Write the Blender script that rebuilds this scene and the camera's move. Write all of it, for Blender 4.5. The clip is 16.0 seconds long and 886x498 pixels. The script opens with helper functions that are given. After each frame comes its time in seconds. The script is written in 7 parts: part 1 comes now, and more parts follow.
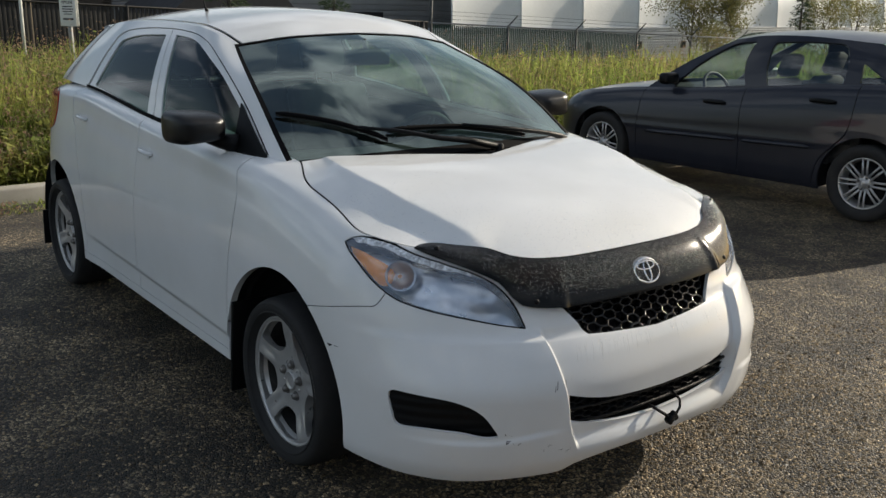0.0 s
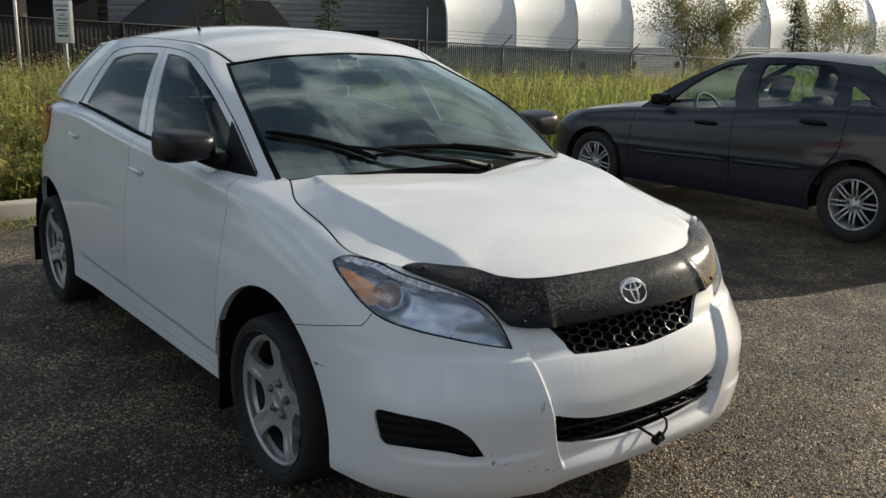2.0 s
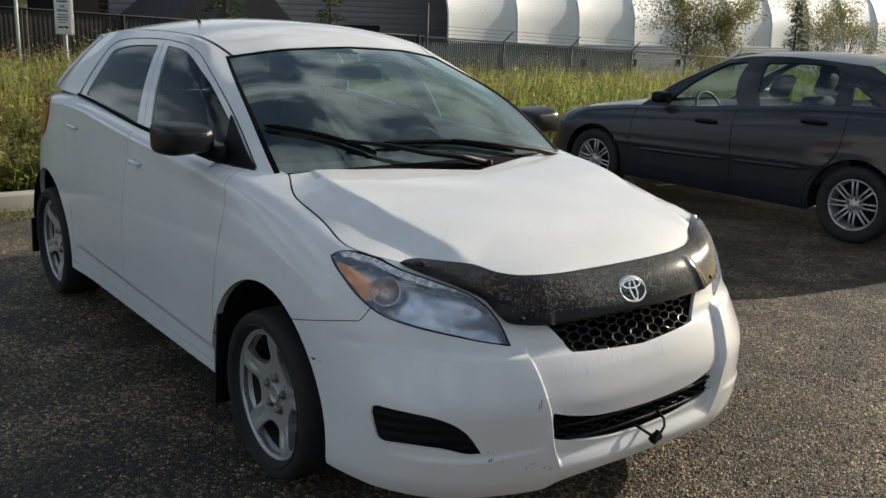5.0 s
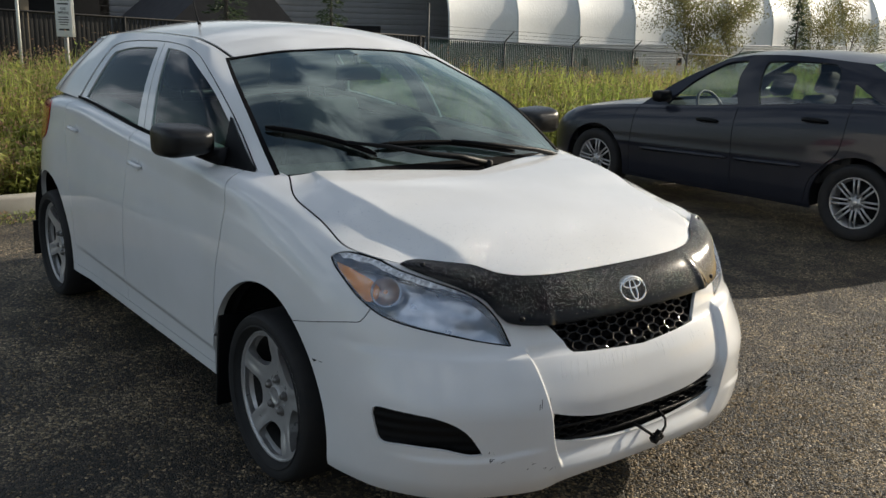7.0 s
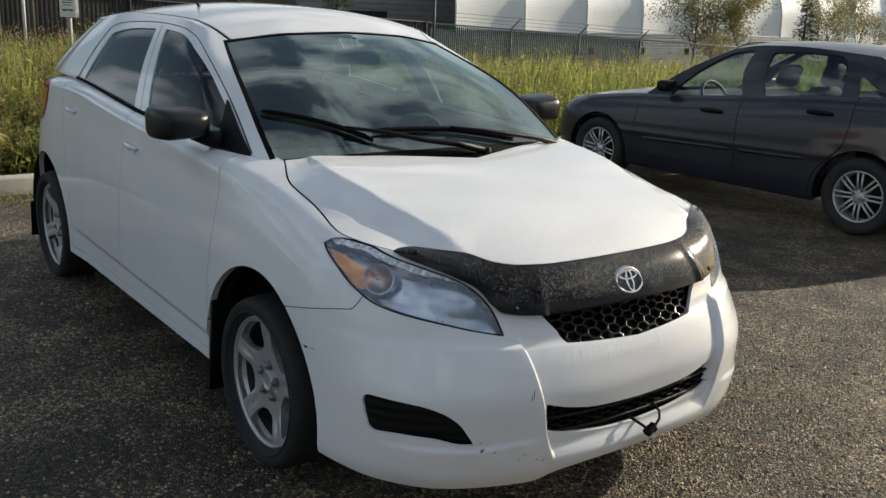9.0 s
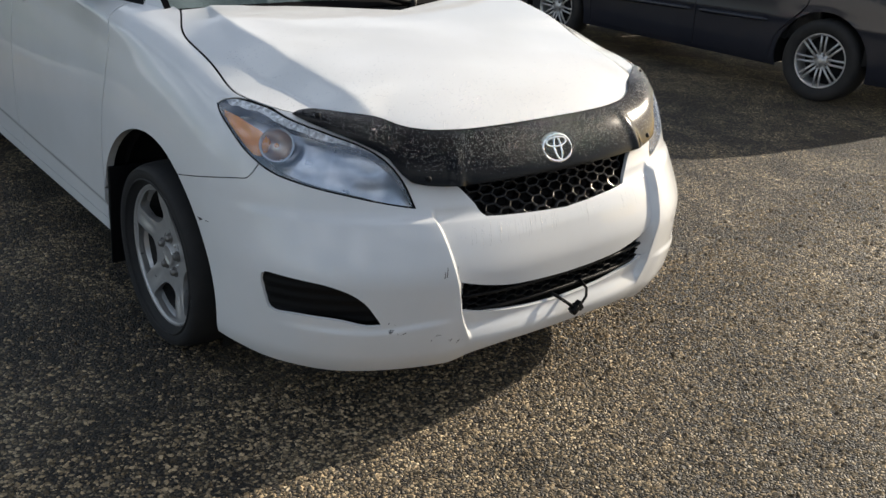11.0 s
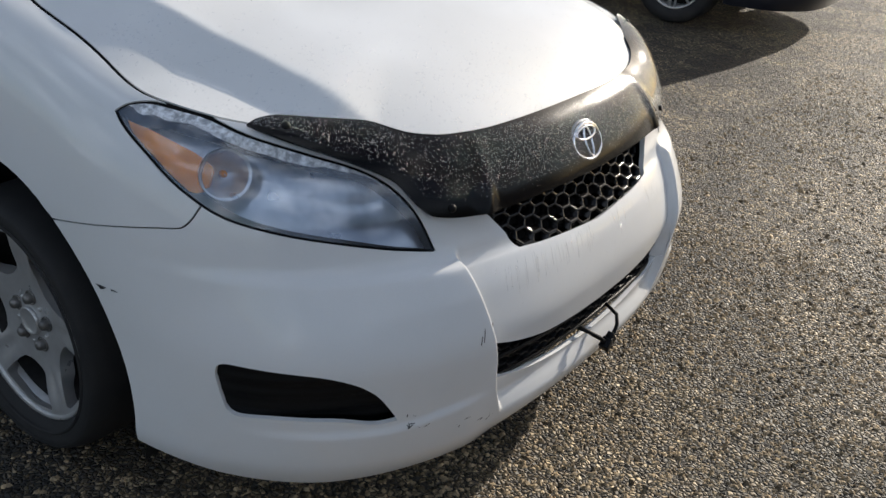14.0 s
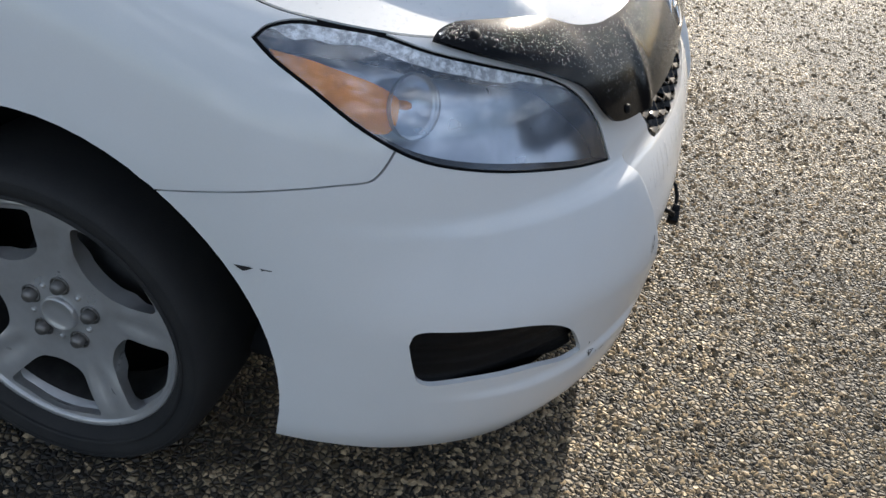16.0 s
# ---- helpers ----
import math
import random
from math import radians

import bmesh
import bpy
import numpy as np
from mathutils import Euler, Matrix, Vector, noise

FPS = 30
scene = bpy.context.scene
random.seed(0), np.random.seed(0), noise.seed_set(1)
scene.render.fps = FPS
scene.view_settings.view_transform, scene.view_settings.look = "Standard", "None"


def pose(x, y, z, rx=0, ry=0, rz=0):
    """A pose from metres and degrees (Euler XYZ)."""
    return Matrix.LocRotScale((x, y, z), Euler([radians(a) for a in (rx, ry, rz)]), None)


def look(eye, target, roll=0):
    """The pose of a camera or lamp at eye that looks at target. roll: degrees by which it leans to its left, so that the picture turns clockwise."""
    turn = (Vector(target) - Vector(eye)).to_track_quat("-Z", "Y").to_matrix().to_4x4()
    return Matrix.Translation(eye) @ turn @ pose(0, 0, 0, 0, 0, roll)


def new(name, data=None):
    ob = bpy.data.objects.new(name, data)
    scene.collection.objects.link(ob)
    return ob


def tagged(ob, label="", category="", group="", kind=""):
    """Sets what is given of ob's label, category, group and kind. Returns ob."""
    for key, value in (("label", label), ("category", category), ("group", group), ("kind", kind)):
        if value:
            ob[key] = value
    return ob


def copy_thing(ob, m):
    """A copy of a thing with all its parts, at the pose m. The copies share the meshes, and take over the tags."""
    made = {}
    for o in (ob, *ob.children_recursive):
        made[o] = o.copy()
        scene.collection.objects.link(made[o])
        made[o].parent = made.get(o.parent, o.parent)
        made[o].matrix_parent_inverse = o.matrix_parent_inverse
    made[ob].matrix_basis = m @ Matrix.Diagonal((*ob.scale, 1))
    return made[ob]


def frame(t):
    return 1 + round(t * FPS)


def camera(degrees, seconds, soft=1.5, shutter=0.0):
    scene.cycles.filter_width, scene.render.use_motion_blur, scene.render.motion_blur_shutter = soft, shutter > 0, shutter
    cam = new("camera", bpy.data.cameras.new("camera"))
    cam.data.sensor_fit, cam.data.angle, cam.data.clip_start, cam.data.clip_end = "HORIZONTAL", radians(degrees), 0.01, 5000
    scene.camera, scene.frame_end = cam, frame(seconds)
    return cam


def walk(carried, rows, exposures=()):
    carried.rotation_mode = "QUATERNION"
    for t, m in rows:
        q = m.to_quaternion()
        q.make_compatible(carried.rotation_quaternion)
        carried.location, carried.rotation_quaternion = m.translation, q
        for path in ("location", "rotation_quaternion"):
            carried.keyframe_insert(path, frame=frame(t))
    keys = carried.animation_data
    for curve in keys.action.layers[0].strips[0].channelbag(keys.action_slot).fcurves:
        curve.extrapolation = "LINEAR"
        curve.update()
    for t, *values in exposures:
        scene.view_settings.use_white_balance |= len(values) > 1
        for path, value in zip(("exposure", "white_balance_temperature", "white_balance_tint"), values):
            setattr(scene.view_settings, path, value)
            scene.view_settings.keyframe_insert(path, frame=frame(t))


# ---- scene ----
cam = camera(51.2, 16.0)
PATH = [
    (0, (2.703, -2.238, 1.58), (1.166, -1.066, 1.066), 0.9),
    (0.5, (2.709, -2.233, 1.589), (1.164, -1.058, 1.105), 0.9),
    (1, (2.721, -2.23, 1.587), (1.184, -1.039, 1.118), 1.0),
    (1.5, (2.72, -2.223, 1.587), (1.185, -1.031, 1.113), 1.2),
    (2, (2.721, -2.225, 1.589), (1.183, -1.038, 1.112), 1.3),
    (2.5, (2.712, -2.222, 1.585), (1.18, -1.03, 1.104), 1.5),
    (3, (2.706, -2.217, 1.58), (1.174, -1.026, 1.096), 1.7),
    (3.5, (2.706, -2.216, 1.581), (1.172, -1.029, 1.095), 1.8),
    (4, (2.709, -2.22, 1.586), (1.176, -1.03, 1.103), 1.9),
    (6.5, (2.713, -2.212, 1.584), (1.176, -1.03, 1.096), 1.9),
    (7, (2.716, -2.213, 1.588), (1.179, -1.029, 1.103), 1.6),
    (7.5, (2.711, -2.211, 1.586), (1.175, -1.025, 1.104), 1.7),
    (8, (2.707, -2.211, 1.585), (1.174, -1.022, 1.098), 1.9),
    (10.5, (2.715, -1.989, 1.56), (1.214, -0.845, 0.897), 2.5),
    (11, (2.617, -1.896, 1.524), (1.208, -0.713, 0.74), 3.6),
    (11.5, (2.473, -1.776, 1.521), (1.116, -0.566, 0.688), 4.0),
    (12, (2.347, -1.678, 1.506), (1.015, -0.462, 0.642), 4.2),
    (12.5, (2.192, -1.564, 1.485), (0.831, -0.382, 0.62), 4.0),
    (13, (2.044, -1.51, 1.465), (0.713, -0.301, 0.59), 4.8),
    (13.5, (1.878, -1.585, 1.452), (0.681, -0.25, 0.567), 5.1),
    (14, (1.678, -1.723, 1.45), (0.673, -0.26, 0.529), 5.8),
    (14.5, (1.452, -1.77, 1.395), (0.59, -0.24, 0.44), 6.5),
    (15, (1.197, -1.79, 1.408), (0.508, -0.22, 0.379), 7.4),
    (15.5, (1.014, -1.865, 1.38), (0.528, -0.237, 0.324), 9.2),
    (16, (0.822, -1.842, 1.373), (0.512, -0.24, 0.217), 9.6),
]
walk(cam, [(t, look(eye, target, roll)) for t, eye, target, roll in PATH],
     exposures=[(0.0, 0.11, 6800, 8), (8.0, 0.08, 6800, 8), (10.5, 0.42, 6800, 9), (12.5, 0.37, 6760, 10), (14.0, 0.23, 6520, 10), (15.0, 0.12, 6380, 10), (15.5, 0.12, 6360, 10), (16.0, 0.66, 6380, 10)])

# ---- sky and sun ----
SUN_ELEVATION, SUN_AZIMUTH = 23.3, 84.5
to_sun = Vector((math.cos(radians(SUN_ELEVATION)) * math.cos(radians(SUN_AZIMUTH)),
                 math.cos(radians(SUN_ELEVATION)) * math.sin(radians(SUN_AZIMUTH)), math.sin(radians(SUN_ELEVATION))))
world = bpy.data.worlds.new("sky")
scene.world = world
world.use_nodes = True
wn, wl = world.node_tree.nodes, world.node_tree.links
background = wn["Background"]
sky = wn.new("ShaderNodeTexSky")
sky.sky_type, sky.sun_disc = "NISHITA", False
sky.sun_elevation, sky.sun_rotation = radians(SUN_ELEVATION), radians(90 - SUN_AZIMUTH)
sky.dust_density, sky.ozone_density = 1.6, 1.2
# broken clouds, spread over the whole sky
coord, cloud_map = wn.new("ShaderNodeTexCoord"), wn.new("ShaderNodeMapping")
cloud_map.inputs["Scale"].default_value = (1.0, 1.0, 1.4)
cloud = wn.new("ShaderNodeTexNoise")
cloud.inputs["Scale"].default_value, cloud.inputs["Detail"].default_value, cloud.inputs["Roughness"].default_value = 4.2, 8.0, 0.55
cover = wn.new("ShaderNodeMapRange")
cover.inputs["From Min"].default_value, cover.inputs["From Max"].default_value, cover.inputs["To Max"].default_value = 0.48, 0.64, 0.80
mix = wn.new("ShaderNodeMix")
mix.data_type = "RGBA"
wl.new(coord.outputs["Generated"], cloud_map.inputs["Vector"])
wl.new(cloud_map.outputs["Vector"], cloud.inputs["Vector"])
wl.new(cloud.outputs["Fac"], cover.inputs["Value"])
wl.new(cover.outputs["Result"], mix.inputs["Factor"])
split_way, lit_side, lit = wn.new("ShaderNodeSeparateXYZ"), wn.new("ShaderNodeMapRange"), wn.new("ShaderNodeVectorMath")
lit_side.inputs["From Min"].default_value, lit_side.inputs["From Max"].default_value = -1.0, 1.0
lit_side.inputs["To Min"].default_value, lit_side.inputs["To Max"].default_value = 1.35, 0.75
lit.operation = "SCALE"
lit.inputs[0].default_value = (10.2, 11.2, 12.8)
wl.new(coord.outputs["Generated"], split_way.inputs["Vector"])
wl.new(split_way.outputs["Y"], lit_side.inputs["Value"])
wl.new(lit_side.outputs["Result"], lit.inputs["Scale"])
wl.new(lit.outputs["Vector"], mix.inputs["B"])
wl.new(sky.outputs["Color"], mix.inputs["A"])
wl.new(mix.outputs["Result"], background.inputs["Color"])
background.inputs["Strength"].default_value = 0.086
sun = new("sun", bpy.data.lights.new("sun", "SUN"))
sun.data.energy, sun.data.angle, sun.data.color = 4.6, radians(0.53), (1.0, 0.915, 0.79)
sun.matrix_world = look(to_sun * 50, (0, 0, 0))


# ---- materials ----
def material(name, color, rough=0.5, metal=0.0, coat=0.0, vary=0.12, size=8.0, fine=90.0, bump=0.0, other=None, spread=(0.35, 0.7), ior=1.5, coords="Object", rough_vary=0.08, by_object=0.0, by_island=0.0):
    """A surface with stains and grain. other: a second colour, laid on in patches. size, fine: patches and grains to the metre."""
    m = bpy.data.materials.new(name)
    m.use_nodes = True
    n, l = m.node_tree.nodes, m.node_tree.links
    b = n["Principled BSDF"]
    b.inputs["Roughness"].default_value, b.inputs["Metallic"].default_value, b.inputs["Coat Weight"].default_value = rough, metal, coat
    b.inputs["Coat Roughness"].default_value, b.inputs["IOR"].default_value = 0.06, ior
    tc = n.new("ShaderNodeTexCoord")
    big, small = n.new("ShaderNodeTexNoise"), n.new("ShaderNodeTexNoise")
    for node, scale, detail in ((big, size, 5.0), (small, fine, 3.0)):
        node.inputs["Scale"].default_value, node.inputs["Detail"].default_value = scale, detail
        l.new(tc.outputs[coords], node.inputs["Vector"])
    ramp = n.new("ShaderNodeMapRange")
    ramp.inputs["From Min"].default_value, ramp.inputs["From Max"].default_value = spread
    l.new(big.outputs["Fac"], ramp.inputs["Value"])
    two = n.new("ShaderNodeMix")
    two.data_type = "RGBA"
    two.inputs["A"].default_value = (*color, 1)
    two.inputs["B"].default_value = (*(other or [c * (1 - vary) for c in color]), 1)
    l.new(ramp.outputs["Result"], two.inputs["Factor"])
    grain = n.new("ShaderNodeMapRange")
    grain.inputs["To Min"].default_value, grain.inputs["To Max"].default_value = 1 - vary, 1 + vary
    l.new(small.outputs["Fac"], grain.inputs["Value"])
    value = grain.outputs["Result"]
    for amount, source in ((by_object, "ShaderNodeObjectInfo"), (by_island, "ShaderNodeNewGeometry")):
        if amount:
            info, r, times = n.new(source), n.new("ShaderNodeMapRange"), n.new("ShaderNodeMath")
            r.inputs["To Min"].default_value, r.inputs["To Max"].default_value = 1 - amount, 1 + amount
            times.operation = "MULTIPLY"
            l.new(info.outputs["Random" if amount == by_object and source == "ShaderNodeObjectInfo" else "Random Per Island"], r.inputs["Value"])
            l.new(r.outputs["Result"], times.inputs[0])
            l.new(value, times.inputs[1])
            value = times.outputs["Value"]
    scaled = n.new("ShaderNodeVectorMath")
    scaled.operation = "SCALE"
    l.new(two.outputs["Result"], scaled.inputs[0])
    l.new(value, scaled.inputs["Scale"])
    l.new(scaled.outputs["Vector"], b.inputs["Base Color"])
    rr = n.new("ShaderNodeMapRange")
    rr.inputs["To Min"].default_value, rr.inputs["To Max"].default_value = max(0.02, rough - rough_vary), min(1, rough + rough_vary)
    l.new(big.outputs["Fac"], rr.inputs["Value"])
    l.new(rr.outputs["Result"], b.inputs["Roughness"])
    if bump:
        bp = n.new("ShaderNodeBump")
        bp.inputs["Strength"].default_value, bp.inputs["Distance"].default_value = 1.0, bump
        l.new(small.outputs["Fac"], bp.inputs["Height"])
        l.new(bp.outputs["Normal"], b.inputs["Normal"])
    return m


def glass(name, tint, rough=0.0, mirror=1.7, rim=0.95, sheen=(1, 1, 1)):
    """A thin pane: it lets light through, tinted, and mirrors by its gloss."""
    m = bpy.data.materials.new(name)
    m.use_nodes = True
    n, l = m.node_tree.nodes, m.node_tree.links
    out = n["Material Output"]
    n.remove(n["Principled BSDF"])
    t, g, mx, fr = n.new("ShaderNodeBsdfTransparent"), n.new("ShaderNodeBsdfGlossy"), n.new("ShaderNodeMixShader"), n.new("ShaderNodeLayerWeight")
    t.inputs["Color"].default_value = (*tint, 1)
    g.inputs["Roughness"].default_value = rough
    fr.inputs["Blend"].default_value = 0.5
    steep = n.new("ShaderNodeMath")
    steep.operation = "POWER"
    steep.inputs[1].default_value = 4.6
    l.new(fr.outputs["Facing"], steep.inputs[0])
    gain = n.new("ShaderNodeMath")
    gain.operation, gain.use_clamp = "MULTIPLY_ADD", True
    gain.inputs[1].default_value, gain.inputs[2].default_value = rim, 0.045 * mirror
    g.inputs["Color"].default_value = (*sheen, 1)
    l.new(steep.outputs["Value"], gain.inputs[0])
    l.new(gain.outputs["Value"], mx.inputs["Fac"])
    l.new(t.outputs["BSDF"], mx.inputs[1])
    l.new(g.outputs["BSDF"], mx.inputs[2])
    l.new(mx.outputs["Shader"], out.inputs["Surface"])
    return m


white_paint = material("white_car_paint", (0.77, 0.775, 0.78), 0.48, coat=1.0, vary=0.025, size=3.0, fine=400, other=(0.715, 0.72, 0.715), rough_vary=0.12)
dirty_white = material("road_grimed_white_paint", (0.77, 0.77, 0.75), 0.4, coat=0.5, vary=0.03, size=6.0, other=(0.66, 0.65, 0.61), spread=(0.4, 0.75))
black_plastic = material("black_textured_plastic", (0.005, 0.0055, 0.0065), 0.42, vary=0.2, fine=1500, bump=0.0004)
# near-black of the underbody, also used for shade painted into hollows
dark_void = material("dark_underbody_and_shade", (0.020, 0.020, 0.021), 0.8, vary=0.2)
rubber = material("tyre_rubber", (0.024, 0.024, 0.025), 0.7, vary=0.25, size=14, fine=500, bump=0.0005, other=(0.033, 0.032, 0.0315))
alloy = material("silver_wheel_paint", (0.52, 0.515, 0.51), 0.30, metal=0.5, vary=0.06, size=20, other=(0.45, 0.44, 0.43), spread=(0.45, 0.8))
chrome = material("chrome", (0.72, 0.72, 0.74), 0.10, metal=1.0, vary=0.02)
dull_steel = material("dull_steel", (0.22, 0.21, 0.20), 0.5, metal=0.8, vary=0.2, size=30)
weather_rubber = material("black_seal_and_gap_shade", (0.005, 0.005, 0.0055), 0.75, ior=1.35)
car_glass = glass("tinted_window", (0.30, 0.43, 0.40), mirror=0.45)
screen_glass = glass("windscreen_glass", (0.60, 0.74, 0.67), mirror=4.0, sheen=(0.84, 0.95, 0.88))
mirror_plastic = material("sunlit_black_plastic", (0.006, 0.0065, 0.0075), 0.30, vary=0.15, fine=1500, bump=0.0003)
for m, level in ((mirror_plastic, 0.4), (white_paint, 0.06), (weather_rubber, 0.12), (black_plastic, 0.16), (dark_void, 0.1), (rubber, 0.2)):
    m.node_tree.nodes["Principled BSDF"].inputs["Specular IOR Level"].default_value = level


def filmed(m, color, least, most, size):
    """Lays a thin uneven film over a pane, for dust, damp and painted-in light."""
    n, l = m.node_tree.nodes, m.node_tree.links
    film, over, patch, amount = n.new("ShaderNodeBsdfDiffuse"), n.new("ShaderNodeMixShader"), n.new("ShaderNodeTexNoise"), n.new("ShaderNodeMapRange")
    coords = n.new("ShaderNodeTexCoord")
    film.inputs["Color"].default_value = (*color, 1)
    patch.inputs["Scale"].default_value, patch.inputs["Detail"].default_value, patch.inputs["Roughness"].default_value = size, 7.0, 0.6
    amount.inputs["From Min"].default_value, amount.inputs["From Max"].default_value = 0.42, 0.62
    amount.inputs["To Min"].default_value, amount.inputs["To Max"].default_value = least, most
    l.new(coords.outputs["Object"], patch.inputs["Vector"])
    l.new(patch.outputs["Fac"], amount.inputs["Value"])
    l.new(amount.outputs["Result"], over.inputs["Fac"])
    l.new(n["Material Output"].inputs["Surface"].links[0].from_socket, over.inputs[1])
    l.new(film.outputs["BSDF"], over.inputs[2])
    l.new(over.outputs["Shader"], n["Material Output"].inputs["Surface"])


filmed(screen_glass, (0.60, 0.66, 0.62), 0.0, 0.035, 4.0)
lens_glass = glass("clear_lens", (0.95, 0.96, 0.97), rough=0.05, mirror=2.6)
# haze of the lens; its blue-white also paints in mirrored sky
filmed(lens_glass, (0.62, 0.72, 0.90), 0.05, 0.23, 7.0)
# ---- curves and surfaces of a car body ----
def spline(*pairs):
    """A smooth curve through (position, value) pairs; straight on beyond the ends."""
    xs = np.array([p[0] for p in pairs], float)
    ys = np.array([p[1] for p in pairs], float)
    h, d = np.diff(xs), np.diff(ys) / np.diff(xs)
    m = np.zeros(len(xs))
    m[0], m[-1] = d[0], d[-1]
    for i in range(1, len(xs) - 1):
        if d[i - 1] * d[i] > 0:
            w1, w2 = 2 * h[i] + h[i - 1], h[i] + 2 * h[i - 1]
            m[i] = (w1 + w2) / (w1 / d[i - 1] + w2 / d[i])

    def at(x):
        x = np.asarray(x, float)
        i = np.clip(np.searchsorted(xs, x) - 1, 0, len(xs) - 2)
        t = np.clip((x - xs[i]) / h[i], 0, 1)
        y = (ys[i] * (1 + 2 * t) * (1 - t) ** 2 + m[i] * h[i] * t * (1 - t) ** 2
             + ys[i + 1] * t * t * (3 - 2 * t) + m[i + 1] * h[i] * t * t * (t - 1))
        return y + np.where(x < xs[0], (x - xs[0]) * m[0], 0) + np.where(x > xs[-1], (x - xs[-1]) * m[-1], 0)
    return at


def smooth(x):
    x = np.clip(x, 0, 1)
    return x * x * (3 - 2 * x)


class Shell:
    """The lower body, right half (y < 0). a: 0 to 90 degrees round the nose from its middle, then 90 plus
    100 for each metre back along the flank, then 90 degrees round the tail. z: nominal height."""

    def __init__(self, x0, x1, nose, tail, width, power, rise, ramp, relief, flare):
        self.x0, self.x1, self.nose, self.tail, self.width = x0, x1, nose, tail, width
        self.power, self.rise, self.ramp, self.relief, self.flare = power, rise, ramp, relief, flare
        self.a1 = 90 + 100 * (x0 - x1)

    def raw(self, a, z):
        a, z = np.broadcast_arrays(np.asarray(a, float), np.asarray(z, float))
        w, n = self.width(z), self.power(z)
        f = np.radians(np.clip(a, -90, 90))
        g = np.radians(np.clip(a - self.a1, 0, 90))
        c, s = np.abs(np.cos(f)), np.abs(np.sin(f))
        r = ((c / (self.nose(z) - self.x0)) ** n + (s / w) ** n) ** (-1 / n)
        c2, s2 = np.abs(np.cos(g)), np.abs(np.sin(g))
        r2 = ((s2 / (self.x1 - self.tail(z))) ** 2.8 + (c2 / w) ** 2.8) ** (-1 / 2.8)
        x = np.where(a < 90, self.x0 + r * c, np.where(a < self.a1, self.x0 - (a - 90) / 100, self.x1 - r2 * s2))
        y = np.where(a < 90, r * np.sin(f), np.where(a < self.a1, w, r2 * c2))
        y = y + self.flare(x, z) * smooth((a - 60) / 40)
        return np.stack([x, -y, z + self.rise(x) * self.ramp(z)], -1)

    def bare_normal(self, a, z, fn):
        e = 0.08
        da, dz = fn(a + e, z) - fn(a - e, z), fn(a, z + 0.003) - fn(a, z - 0.003)
        n = np.cross(dz, da)
        return n / np.maximum(np.linalg.norm(n, axis=-1, keepdims=True), 1e-9)

    def point(self, a, z):
        a, z = np.broadcast_arrays(np.asarray(a, float), np.asarray(z, float))
        p = self.raw(a, z)
        if self.relief is None:
            return p
        return p + self.relief(a, z)[..., None] * self.bare_normal(a, z, self.raw)

    def normal(self, a, z):
        return self.bare_normal(np.asarray(a, float), np.asarray(z, float), self.point)


class Cabin:
    """One flank of the glasshouse (y < 0): u runs from the windscreen's edge to the tail, w from the belt to the roof rail."""

    def __init__(self, belt, rail, front, rear, bulge):
        self.belt, self.rail, self.front, self.rear, self.bulge = belt, rail, front, rear, bulge

    def point(self, u, w):
        u, w = np.broadcast_arrays(np.asarray(u, float), np.asarray(w, float))
        B, T, F, R = self.belt(u), self.rail(u), self.front(w), self.rear(w)
        one = np.zeros_like(u)
        B0, B1, T0, T1 = self.belt(one), self.belt(one + 1), self.rail(one), self.rail(one + 1)
        U, W = u[..., None], w[..., None]
        p = (1 - W) * B + W * T + (1 - U) * F + U * R - (
            (1 - U) * (1 - W) * B0 + U * (1 - W) * B1 + (1 - U) * W * T0 + U * W * T1)
        p = p.copy()
        p[..., 1] -= self.bulge * 4 * w * (1 - w)
        return p

    def normal(self, u, w):
        e = 0.004
        u, w = np.asarray(u, float), np.asarray(w, float)
        n = np.cross(self.point(u, w + e) - self.point(u, w - e), self.point(u + e, w) - self.point(u - e, w))
        return n / np.maximum(np.linalg.norm(n, axis=-1, keepdims=True), 1e-9)


def triple(fx, fy, fz):
    return lambda u: np.stack([fx(u), fy(u), fz(u)], -1)


# the white hatchback: x ahead of the front axle, y to its left, z up
def fascia_relief(a, z):
    a, edge = np.abs(a), CREASE(z)
    low = smooth((0.655 - z) / 0.035) * smooth((z - 0.27) / 0.05)
    d = -0.024 * smooth((edge + 0.35 - a) / 1.15) * low
    d = d + 0.010 * smooth((edge + 18 - a) / 16) * smooth((0.640 - z) / 0.02) * smooth((z - 0.3) / 0.2)
    d = d + 0.007 * smooth((0.350 + 0.018 * smooth((45 - a) / 12) - z) / 0.020) * smooth((64 - a) / 14) * smooth((a - edge - 1) / 6)
    side = smooth((a - 118) / 40) * smooth((body.a1 - 20 - a) / 30)
    d = d - 0.011 * side * smooth((0.365 + 0.00022 * (a - 130) - z) / 0.03)
    return d


